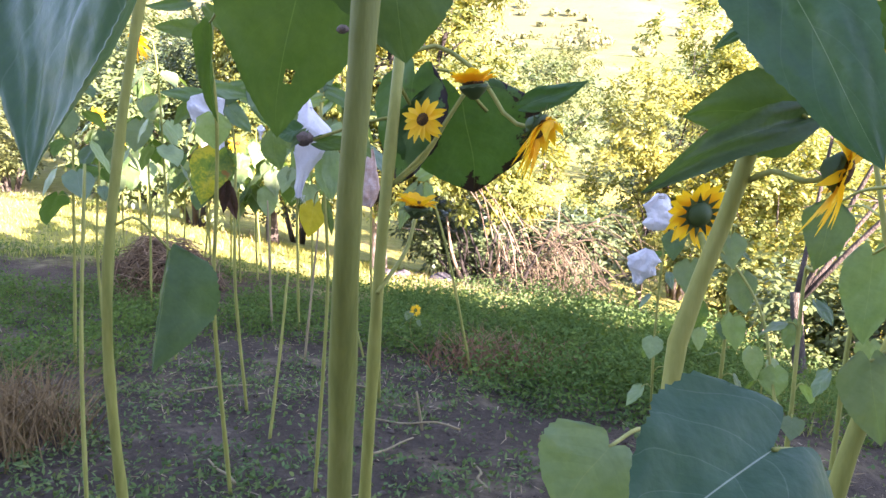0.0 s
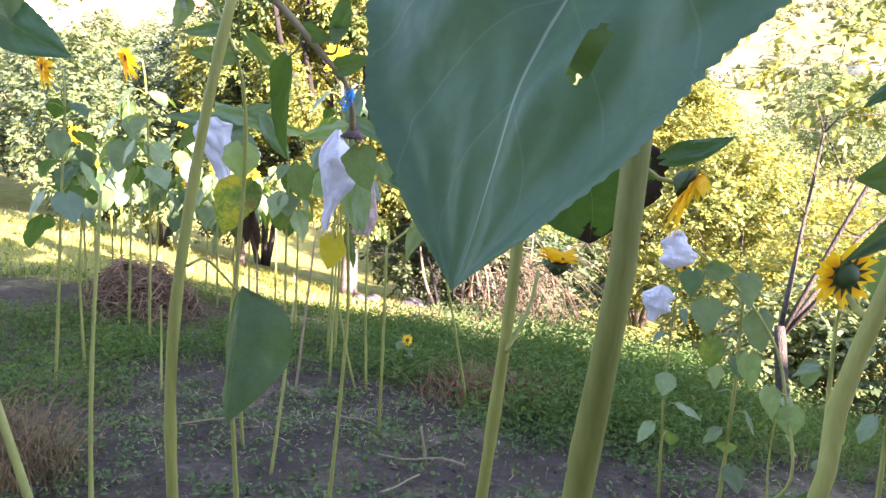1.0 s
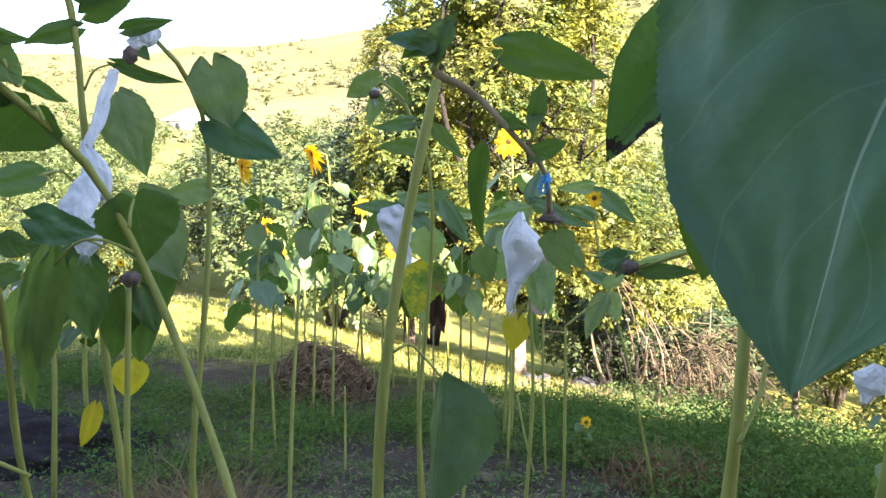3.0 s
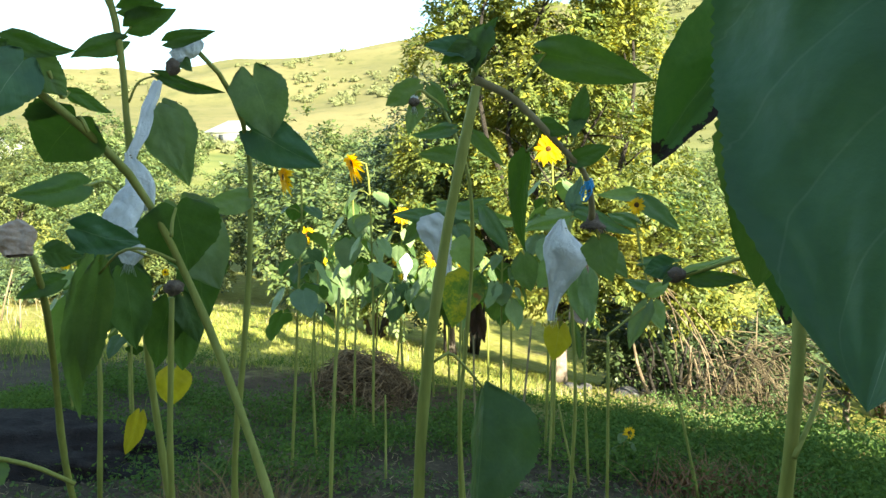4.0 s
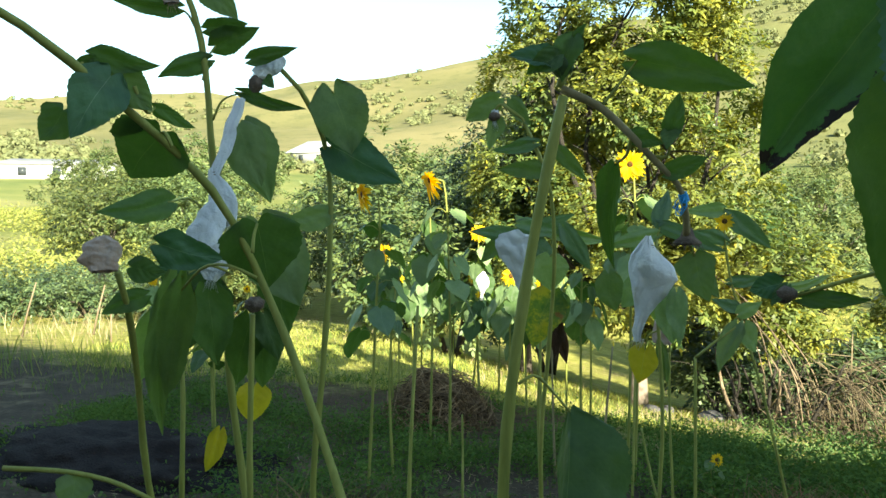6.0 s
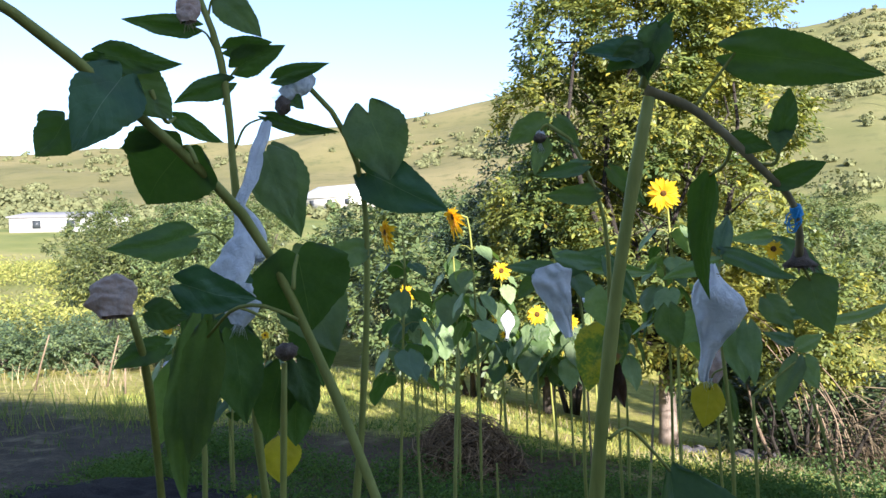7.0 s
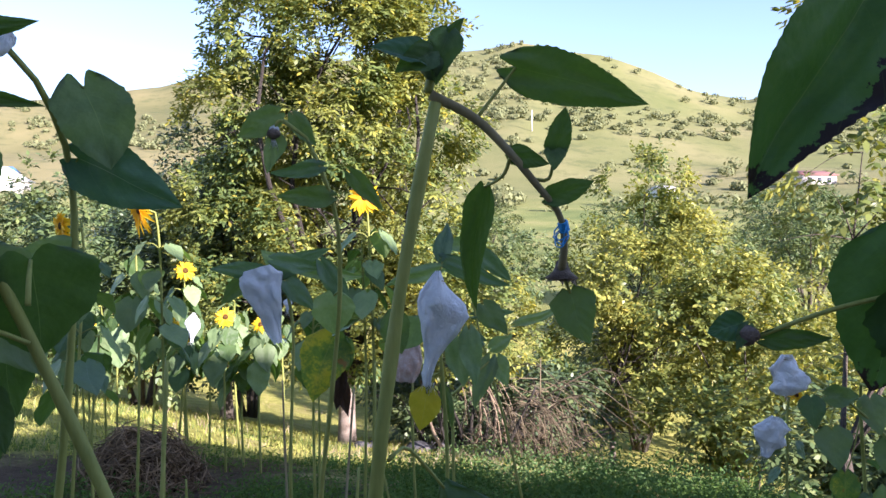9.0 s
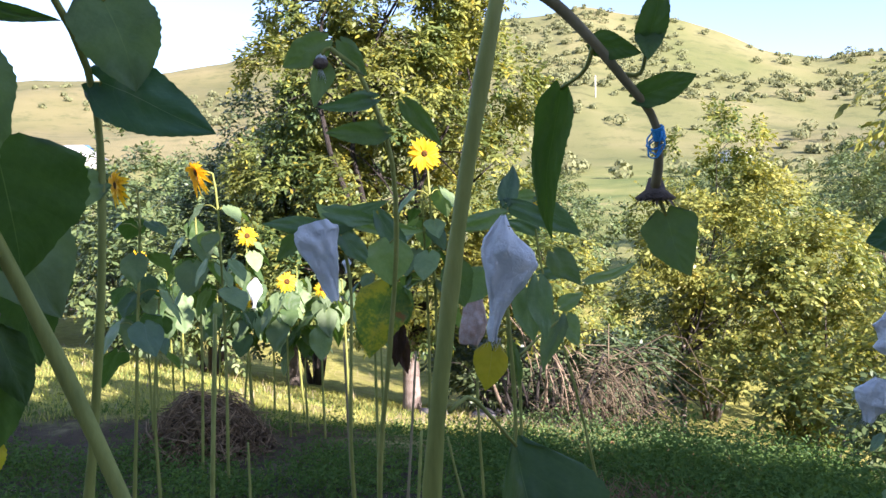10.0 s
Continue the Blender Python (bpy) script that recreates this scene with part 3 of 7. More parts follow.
# the fork-trunked tree at the edge of the plot
tree("fork_trunk_tree", (2.7, 5.75), 0.75, 0.05,
     [((0.15, 0.3, 2.9), (0.6, 0.6, 0.6)), ((1.5, 0.4, 3.2), (0.9, 0.8, 0.8)), ((0.9, 0.6, 4.0), (0.8, 0.8, 0.7)), ((1.6, 0.2, 2.0), (0.7, 0.7, 0.6))],
     7500, 0.080, THICKET, "dark forked fruit tree with sparse yellow-green leaves", "tree", 13, BARK, lean=(-0.12, 0.1))
# the last two, in DARKLEAF, stand in for the shade under the walnut
for k, (x, y, h, w, n, skin, seed) in enumerate([
        (5.6, 13.6, 4.2, 3.6, 9000, THICKET, 21), (6.6, 10.6, 3.6, 3.0, 7000, THICKET, 22), (8.2, 15.5, 5.0, 4.2, 8000, THICKET, 23),
        (5.0, 17.6, 4.4, 4.6, 7000, HEDGE, 25), (0.4, 19.2, 2.0, 2.6, 4000, HEDGE, 26),
        (-4.6, 13.2, 3.3, 3.6, 9000, HEDGE, 27), (-3.3, 15.5, 4.6, 3.8, 7000, HEDGE, 28), (4.3, 11.6, 2.0, 2.0, 4500, THICKET, 29), (4.4, 8.6, 1.5, 1.8, 4000, HEDGE, 30), (5.8, 7.6, 1.7, 2.2, 4500, HEDGE, 33), (0.2, 13.3, 1.6, 2.2, 8000, DARKLEAF, 34), (1.7, 13.4, 1.5, 2.2, 6000, DARKLEAF, 35)]):
    bush("thicket_bush", (x, y), h, w, int(n * 1.8), 0.096, skin, "sunlit yellow-green thicket bush by the gully" if skin is THICKET else "dense dark green bush, on the bank or standing in for shade under the walnut", seed, "bushes along the gully", 0.31, gap=-0.06 if skin is THICKET else -0.3)
# the hedge of trees beyond the gully
far_a = bush("hedge_tree", (-9.5, 22.0), 5.6, 5.0, 12500, 0.155, HEDGE, "rounded green hedge tree beyond the lawn", 31, "hedge trees", 0.36, True)
far_b = bush("hedge_bush", (-14.0, 21.0), 3.2, 4.6, 10500, 0.142, LOWHEDGE, "low yellow-green hedge bush beyond the lawn", 32, "hedge trees", 0.36, True)
# dark-leaved low bushes stand in for the shade on the bank
far_c = bush("bank_shade_bush", (-18.5, 19.5), 1.5, 4.5, 10000, 0.115, DARKLEAF, "low dark green bush standing in for the bank's shade past the lawn", 36, "hedge trees", 0.3, True)
for k, (src, x, y, s) in enumerate([
        (far_c, -20.8, 18.6, 1.0), (far_c, -23.0, 18.0, 1.05), (far_c, -16.4, 20.6, 0.9), (far_c, -25.5, 18.5, 1.1), (far_c, -20.0, 22.5, 0.9), (far_c, -28.5, 19.0, 1.2),
        (far_a, -5.8, 24.0, 1.05), (far_a, -13.5, 27.0, 0.95), (far_a, -20.0, 27.0, 1.0), (far_a, -2.0, 27.0, 1.1), (far_a, 3.0, 27.0, 0.9), (far_a, 9.5, 25.0, 0.9),
        (far_b, -30.0, 33.0, 1.3), (far_b, -35.0, 38.0, 1.3), (far_b, -43.0, 47.0, 1.6), (far_a, -52.0, 56.0, 1.2), (far_a, -26.0, 34.0, 1.1), (far_a, -12.0, 40.0, 1.15), (far_a, 16.0, 30.0, 1.0), (far_a, -34.0, 46.0, 1.3), (far_a, 14.0, 46.0, 1.1), (far_a, 26.0, 52.0, 1.2),
        (far_a, -13.0, 17.5, 0.6), (far_b, -11.0, 18.6, 0.75), (far_b, -16.5, 24.0, 1.0), (far_b, -8.0, 19.5, 0.7),
        (far_b, -7.0, 33.0, 1.0), (far_b, 1.0, 36.0, 1.0), (far_b, 6.5, 21.5, 0.8), (far_b, 12.0, 20.0, 1.0), (far_b, 11.0, 36.0, 1.0), (far_b, -40.0, 60.0, 1.5), (far_b, 22.0, 40.0, 1.1),
        (far_b, -30.0, 70.0, 1.5), (far_b, -15.0, 62.0, 1.4), (far_b, 8.0, 66.0, 1.3), (far_a, -52.0, 84.0, 1.5), (far_a, -20.0, 95.0, 1.4)]):
    copy_thing(src, pose(x, y, ground_z(x, y) - 0.1, 0, 0, 57 * k) @ Matrix.Scale(s, 4))


def build_hill_bushes():
    r = np.random.default_rng(5)
    spots, outs = [], []
    count = 0
    while count < 1900:
        az, d = r.uniform(-48, 58), r.uniform(140, 435)
        x, y = -d * math.sin(radians(az)), d * math.cos(radians(az))
        if noise.noise((x * 0.012, y * 0.012, 5)) + (0.35 if az < 5 else -0.15) < r.uniform(-0.3, 0.5):
            continue
        if az < 7 and d < 285 and r.uniform() > 0.10:
            continue
        s = (0.8 + 1.9 * r.uniform() ** 2) * (1.2 if az < 2 else 1.0)
        c = np.array([x, y, ground_z(x, y) + s * 0.5])
        d = unit(r.normal(size=(64, 3)))
        spots.append(c + d * r.uniform(0.7, 1.0, (64, 1)) * np.array([s, s, s * 0.62]))
        outs.append(d)
        count += 1
    outs = np.concatenate(outs)
    t = leaf_cloud("hill_bushes", np.concatenate(spots), 0.95, FARBUSH, None, 6, 0.9, along=np.cross(outs, r.normal(size=outs.shape)), facing=outs * 1.5, simple=True)
    tagged(t, "scattered dark green bushes over the dry hillside", "bushes", kind="stuff")


build_hill_bushes()


# ---- far buildings and the pole on the hill ----
def far_house(x, y, w, d, h, rise, turn, wall_col, roof_col, label):
    z = ground_z(x, y) - 0.6
    t = thing("far_house", (x, y, z), label, "house", "houses across the valley")
    m = pose(x, y, z, 0, 0, turn)
    wall = mottled("far_wall", [(0.3, tuple(0.85 * c for c in wall_col)), (0.7, wall_col)], 0.6, 0.9, 0.1, 0.02)
    roof = mottled("far_roof", [(0.3, tuple(0.8 * c for c in roof_col)), (0.7, roof_col)], 0.8, 0.6, 0.1, 0.02)
    bm = bmesh.new()
    bmesh.ops.create_cube(bm, size=1, matrix=m @ Matrix.Translation((0, 0, h / 2)) @ Matrix.Diagonal((w, d, h, 1)))
    part("wall", bm, wall, t)
    o = 0.4
    v = []
    for s in (-w / 2 - o, w / 2 + o):
        inset = 0.25 * w if s < 0 else -0.25 * w
        v += [(s, -d / 2 - o, h), (s + inset * 0.6, 0, h + rise), (s, d / 2 + o, h), (s, d / 2 + o, h - .15), (s, 0, h - .1), (s, -d / 2 - o, h - .15)]
    soup("roof", [tuple(m @ Vector(p)) for p in v], [(0, 1, 7, 6), (1, 2, 8, 7), (2, 3, 9, 8), (5, 0, 6, 11), (0, 5, 4, 1), (1, 4, 3, 2), (6, 7, 10, 11), (7, 8, 9, 10), (3, 4, 10, 9), (4, 5, 11, 10)], roof, t)
    dark = mottled("far_window", [(0.3, (0.03, 0.035, 0.04)), (0.7, (0.06, 0.07, 0.08))], 1, 0.3, 0.0, 0.01)
    for k in range(3):
        bm = bmesh.new()
        bmesh.ops.create_cube(bm, size=1, matrix=m @ Matrix.Translation(((k - 1) * w * 0.28, -d / 2, h * 0.55)) @ Matrix.Diagonal((1.1, 0.12, 1.2, 1)))
        part("window", bm, dark, t)
    return t


far_house(-92.5, 93.5, 16, 7, 2.6, 0.8, 40, (0.55, 0.55, 0.55), (0.26, 0.26, 0.27), "low white house with a grey sheet roof across the valley")
far_house(-76, 151, 16, 9, 2.6, 2.6, -8, (0.66, 0.63, 0.58), (0.78, 0.77, 0.74), "low building with a pale sheet roof across the valley")
far_house(-88, 186, 6, 6, 3.4, 1.2, 10, (0.75, 0.75, 0.74), (0.10, 0.22, 0.42), "small white house with a blue roof up the valley")
far_house(62, 172, 5, 5, 2.4, 0.9, 15, (0.78, 0.78, 0.77), (0.55, 0.52, 0.50), "small white house below the hill")
far_house(104, 185, 9, 6, 2.8, 1.2, 5, (0.70, 0.62, 0.58), (0.26, 0.13, 0.11), "small house with a red roof below the hill")


def build_pole():
    x, y = 51.0, 272.0
    z = ground_z(x, y)
    t = thing("utility_pole", (x, y, z), "pale concrete utility pole on the hillside", "pole")
    v, f = [], []
    tube_into(v, f, [(x, y, z - 0.5), (x, y, z + 7.5)], [0.26, 0.18], 8)
    soup("shaft", v, f, mottled("concrete", [(0.3, (0.5, 0.47, 0.42)), (0.7, (0.66, 0.63, 0.58))], 2, 0.9), t)
    v, f = [], []
    tube_into(v, f, [(x - 0.8, y, z + 7.1), (x + 0.8, y, z + 7.1)], [0.06, 0.06], 6)
    soup("crossarm", v, f, BARK, t)


build_pole()


# ---- heaps, brush and stones ----
STALK = island_leaf("dead_stalk", [(0.0, (0.055, 0.034, 0.020)), (0.5, (0.19, 0.115, 0.060)), (1.0, (0.48, 0.33, 0.18))], 0.9, 0.05)


def build_stalk_heap():
    x0, y0 = -2.70, 6.75
    z0 = ground_z(x0, y0)
    t = thing("stalk_heap", (x0, y0, z0), "heap of dry brown weeds and stalks on the turf", "heap")
    r = random.Random(3)
    bm = bmesh.new()
    bmesh.ops.create_icosphere(bm, subdivisions=4, radius=1)
    for q in bm.verts:
        d = q.co.copy()
        k = 1 + 0.16 * noise.noise(d * 3) + 0.08 * noise.noise(d * 9)
        q.co = Vector((x0 + d.x * 0.37 * k, y0 + d.y * 0.36 * k, z0 - 0.05 + max(d.z, -0.1) * 0.40 * k))
    part("core", bm, mottled("matted_stalks", [(0.3, (0.028, 0.018, 0.011)), (0.6, (0.075, 0.046, 0.026)), (0.9, (0.15, 0.10, 0.055))], 14, 0.95, 0.8, 0.03), t)
    v, f = [], []
    for _ in range(1700):
        a, e = r.uniform(0, 6.283), math.asin(r.uniform(0.0, 1) ** 1.15)
        d = Vector((math.cos(a) * math.cos(e), math.sin(a) * math.cos(e), math.sin(e)))
        k = 1 + 0.25 * noise.noise(d * 2.2) + r.uniform(-0.08, 0.10) + 0.5 * max(0, 0.3 - d.z)
        p = Vector((x0 + d.x * 0.40 * k, y0 + d.y * 0.39 * k, z0 - 0.03 + d.z * 0.43 * k))
        s = Vector((r.gauss(0, 1), r.gauss(0, 1), r.gauss(-0.25, 0.55)))
        s = (s - d * s.dot(d) * 0.75).normalized() * r.uniform(0.12, 0.42)
        q = p + s * 0.5 - Vector((0, 0, r.uniform(0, 0.08)))
        q.z = max(q.z, ground_z(q.x, q.y) + 0.01)
        tube_into(v, f, [p - s * 0.5, p + d * r.uniform(0.0, 0.05), q], [0.0036, 0.0050, 0.0026], 3)
    tagged(soup("stalk_tangle", v, f, STALK, t), kind="stuff")


build_stalk_heap()


def build_soil_heap():
    x0, y0 = -4.4, 4.6
    z0 = ground_z(x0, y0)
    bm = bmesh.new()
    bmesh.ops.create_icosphere(bm, subdivisions=5, radius=1)
    for q in bm.verts:
        d = q.co.copy()
        k = 1 + 0.2 * noise.noise(d * 2.5) + 0.10 * noise.noise(d * 7) + 0.05 * noise.noise(d * 19)
        q.co = Vector((x0 + d.x * 1.25 * k, y0 + d.y * 0.7 * k, z0 - 0.1 + max(d.z, -0.2) * 0.30 * k))
    ob = part("soil_mound", bm, mottled("black_soil", [(0.3, (0.010, 0.008, 0.008)), (0.6, (0.026, 0.02, 0.018)), (0.9, (0.07, 0.055, 0.045))], 9, 0.95, 1.0, 0.03))
    tagged(ob, "low heap of black crumbly soil on the plot", "heap")


build_soil_heap()


BLEACHED = island_leaf("bleached_twig", [(0.0, (0.035, 0.024, 0.015)), (0.5, (0.10, 0.075, 0.045)), (1.0, (0.34, 0.27, 0.17))], 0.9, 0.05)


def build_brush_pile():
    x0, y0 = 1.15, 11.0
    z0 = ground_z(x0, y0)
    t = thing("brush_pile", (x0, y0, z0), "pile of bleached dead branches drooping down the bank", "brush pile")
    r = random.Random(8)
    v, f = [], []
    for _ in range(80):
        root = Vector((x0 + r.gauss(-0.15, 0.30), y0 + r.gauss(0.1, 0.3), z0 + 0.66 + r.gauss(0, 0.24)))
        out = Vector((r.gauss(0.85, 0.42), r.gauss(-0.30, 0.35), 0)) * r.uniform(0.35, 1.0)
        tip = root + out + Vector((0, 0, -abs(r.gauss(0.9, 0.35))))
        tip.z = max(tip.z, ground_z(tip.x, tip.y) + 0.02)
        mid = root.lerp(tip, 0.45) + Vector((r.gauss(0, .14), r.gauss(0, .10), 0.28 + r.gauss(0, 0.13)))
        line = smooth_line([root, mid, tip], 7)
        tube_into(v, f, line, list(np.linspace(r.uniform(0.006, 0.013), 0.003, 7)), 4)
        for q in (2, 3, 4, 5):
            p = Vector(line[q])
            tube_into(v, f, [p, p + (tip - root).normalized() * r.uniform(0.12, 0.3) + Vector((r.gauss(0, .10), r.gauss(0, .10), r.gauss(-.05, .08)))], [0.0045, 0.002], 3)
    tagged(soup("twig_tangle", v, f, BLEACHED, t), kind="stuff")
    # dark stems added behind the pile to deepen the hollow's shade
    v, f = [], []
    for _ in range(50):
        a = Vector((x0 + r.uniform(-1.3, 0.9), y0 + r.uniform(0.6, 1.5), 0))
        a.z = ground_z(a.x, a.y) - 0.05
        b = a + Vector((r.gauss(0.15, 0.45), r.gauss(0, 0.25), r.uniform(0.5, 1.35)))
        c = b + Vector((r.gauss(0.25, 0.35), r.gauss(-0.1, 0.25), r.gauss(-0.15, 0.2)))
        tube_into(v, f, smooth_line([a, a.lerp(b, 0.5) + Vector((r.gauss(0, .12), r.gauss(0, .1), 0.1)), b, c], 9), list(np.linspace(r.uniform(0.010, 0.022), 0.004, 9)), 5)
    tagged(soup("shade_tangle", v, f, DARK_BARK, t, "tangle of dark bare stems added for the hollow's shade"), kind="stuff")
    for k in range(7):
        v, f = [], []
        a = Vector((x0 - 1.85 + 0.10 * k, y0 + 0.15 + r.gauss(0, .12), z0 + 2.6 - 0.12 * k))
        b = Vector((x0 - 0.75 + 0.10 * k, y0 + r.gauss(0, .12), z0 + 0.75 + 0.1 * r.gauss(0, 1)))
        tube_into(v, f, smooth_line([a, a.lerp(b, 0.5) + Vector((0.14 + r.gauss(0, .1), 0, 0.12)), b, Vector((b.x + 0.15, b.y, ground_z(b.x, b.y)))], 12), list(np.linspace(0.006, 0.010, 12)), 5)
        soup("dry_vine", v, f, TWIG, t)
    for k in range(9):
        v, f = [], []
        a = Vector((x0 - 0.95 + 0.07 * k, y0 + r.gauss(0, .18), z0 - 0.08))
        b = a + Vector((-0.5 + 0.14 * k + r.gauss(0, 0.1), r.gauss(0, .2), r.uniform(0.7, 1.3)))
        tube_into(v, f, smooth_line([a, a.lerp(b, .5) + Vector((r.gauss(0, .08), 0, -0.05)), b], 6), list(np.linspace(0.035, 0.014, 6)), 7)
        soup("branch", v, f, DARK_BARK if k % 3 else TWIG, t)


build_brush_pile()


def build_stones():
    r = random.Random(4)
    grey = mottled("river_stone", [(0.3, (0.07, 0.068, 0.072)), (0.6, (0.13, 0.125, 0.13)), (0.9, (0.24, 0.22, 0.21))], 9, 0.9, 0.6, 0.02)
    for k in range(16):
        x, y = -0.55 + r.uniform(-0.9, 1.6), 11.9 + r.uniform(-0.7, 1.2)
        s = r.uniform(0.07, 0.20)
        bm = bmesh.new()
        bmesh.ops.create_icosphere(bm, subdivisions=3, radius=1)
        for q in bm.verts:
            d = q.co.copy()
            kk = 1 + 0.25 * noise.noise(d * 1.6 + Vector((k * 5, 0, 0))) + 0.07 * noise.noise(d * 5)
            q.co = Vector((x, y, ground_z(x, y) + s * 0.25)) + Vector((d.x * s, d.y * s * 0.8, d.z * s * 0.55)) * kk
        tagged(part("stone", bm, grey), "weathered grey stone lying by the gully", "stone", "stones by the gully")


build_stones()


# ---- grass, weeds and litter ----
def blades(name, pts, heights, width, material, label, seed, lean=0.45, category="grass"):
    r = np.random.default_rng(seed)
    n = len(pts)
    a = r.uniform(0, 2 * math.pi, n)
    side = np.stack([np.cos(a), np.sin(a), np.zeros(n)], 1) * (width * r.uniform(0.6, 1.4, n))[:, None]
    b = r.uniform(0, 2 * math.pi, n)
    bend = np.stack([np.cos(b), np.sin(b), np.zeros(n)], 1) * (heights * lean * r.uniform(0.2, 1.6, n))[:, None]
    up = np.stack([np.zeros(n), np.zeros(n), heights], 1)
    v = np.stack([pts - side, pts + side, pts + up * 0.6 + bend * 0.4 - side * 0.6, pts + up * 0.6 + bend * 0.4 + side * 0.6, pts + up * 0.95 + bend], 1).reshape(-1, 3)
    me = bpy.data.meshes.new(name)
    me.vertices.add(5 * n)
    me.vertices.foreach_set("co", v.ravel())
    tri = (np.arange(n)[:, None] * 5 + np.array([0, 1, 3, 0, 3, 2, 2, 3, 4])).ravel()
    me.loops.add(9 * n)
    me.loops.foreach_set("vertex_index", tri)
    me.polygons.add(3 * n)
    me.polygons.foreach_set("loop_start", np.arange(3 * n) * 3)
    me.update(calc_edges=True)
    return tagged(hang(name, me, material), label, category, kind="stuff")


def scatter(n, seed, x0, x1, y0, y1, keep):
    """Places on the ground in a rectangle, thinned by keep(x, y), a chance."""
    r = np.random.default_rng(seed)
    out = []
    for x, y, c in zip(r.uniform(x0, x1, n), r.uniform(y0, y1, n), r.uniform(0, 1, n)):
        if c < keep(x, y):
            out.append((x, y, ground_z(x, y) + 0.035 * noise.noise((x * 3, y * 3, 0)) + 0.02 * noise.noise((x * 9, y * 9, 2)) - 0.005))
    return np.array(out)


def patchy(x, y, s, o=0.0):
    return 0.5 + 0.9 * noise.noise((x * s, y * s, o))


def turf(x, y):
    return min(max((y + 0.18 * x - 4.6 + 0.7 * noise.noise((x, y, 3))) / 1.0, 0), 1)


def bare(x, y):
    return (0.45 * x + 1.35) ** 2 + (0.85 * y - 6.2) ** 2 < 0.75


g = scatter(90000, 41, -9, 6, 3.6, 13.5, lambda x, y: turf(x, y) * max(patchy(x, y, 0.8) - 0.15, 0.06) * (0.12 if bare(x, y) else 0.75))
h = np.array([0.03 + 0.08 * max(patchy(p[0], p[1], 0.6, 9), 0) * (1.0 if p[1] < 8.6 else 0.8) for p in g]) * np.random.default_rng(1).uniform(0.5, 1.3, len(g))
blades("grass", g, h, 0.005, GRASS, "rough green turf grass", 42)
# the lighter blades begin about where the house's shade ends
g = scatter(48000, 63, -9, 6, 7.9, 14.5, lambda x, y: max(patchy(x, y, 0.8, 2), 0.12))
blades("lawn", g, np.random.default_rng(9).uniform(0.03, 0.09, len(g)), 0.006, SUNLIT_LAWN, "yellow-green lawn grass, with sunlight put into its colour", 64, 0.6)
g = scatter(7000, 43, 0.3, 4.5, 4.2, 7.0, lambda x, y: max(patchy(x, y, 1.1, 4), 0.1) * min(max(y + x - 5.2, 0), 1))
blades("tall_grass", g, np.random.default_rng(2).uniform(0.08, 0.24, len(g)), 0.004, GRASS, "tall lush grass on the bank", 44, 0.6)
g = scatter(20000, 45, -12, 4, 7.6, 19, lambda x, y: max(patchy(x, y, 0.5, 7) - 0.15, 0.02) * (0.25 if x < -0.8 else 1) + 0.7 * (math.hypot((x - 0.1) / 1.6, (y - 9.4) / 1.2) < 1))
blades("dry_grass", g, np.random.default_rng(3).uniform(0.05, 0.17, len(g)), 0.005, STRAW, "sunlit straw-coloured dry grass", 46, 0.7)
g = scatter(3600, 47, -2.7, -1.7, 2.9, 3.9, lambda x, y: max(0, 1 - math.hypot(x + 2.2, y - 3.4) / 0.5))
blades("dry_weeds", g, np.random.default_rng(4).uniform(0.15, 0.42, len(g)), 0.004, HAY, "tangle of dead brown weeds at the plot's edge", 48, 0.9)
g = scatter(15000, 49, -0.6, 1.5, 3.6, 5.6, lambda x, y: max(0, 1 - math.hypot((x - 0.38) / 1.5, y - 5.02) / 0.42))
blades("dead_weeds", g, np.random.default_rng(5).uniform(0.09, 0.24, len(g)), 0.0055, REDWEED, "patch of reddish dead weeds in the grass", 50, 0.9)


def feathery(name, tufts, height, per, size, material, label, seed, spread=0.10):
    """Low weeds with fine leaves: tufts of many small leaflets, thinner towards the top."""
    r = np.random.default_rng(seed)
    n = len(tufts)
    k = r.uniform(0, 1, (n, per, 1)) ** 0.8
    tall = height * r.uniform(0.35, 1.2, (n, 1, 1)) * np.array([max(0.35, patchy(p[0], p[1], 1.2, 21) + 0.35) for p in tufts])[:, None, None]
    q = tufts[:, None, :] + r.normal(size=(n, per, 3)) * spread * np.array([1, 1, 0]) * (0.45 + 0.8 * k) + k * tall * np.array([0, 0, 1])
    d = r.normal(size=(n * per, 3)) * np.array([1, 1, 0.5]) + np.array([0, 0, 0.35])
    w = leaf_cloud(name, q.reshape(-1, 3), size, material, None, seed, 0.36, along=unit(d), facing=r.normal(size=(n * per, 3)) + np.array([0, 0, 1.2]), simple=True)
    return tagged(w, label, "weeds", kind="stuff")


def lush(x, y):
    near = float(np.interp(x, [-2.2, -1.3, 0.25, 0.65], [4.0, 4.85, 5.0, 4.2]))
    edge = min(max((y - near + 0.6 * noise.noise((x * 1.2, y * 1.2, 8))) / 0.8, 0), 1) * min(max((8.4 - y) / 0.8, 0), 1)
    if x > 0.2:
        edge *= min(max((6.9 - y + 0.4 * noise.noise((x * 2, y * 2, 5))) / 0.5, 0.03), 1)
    return edge * max(patchy(x, y, 1.1, 31) * 1.5 - 0.25 + 0.35 * (x > -0.6), 0.04) * (0.12 if bare(x, y) else 1.0)


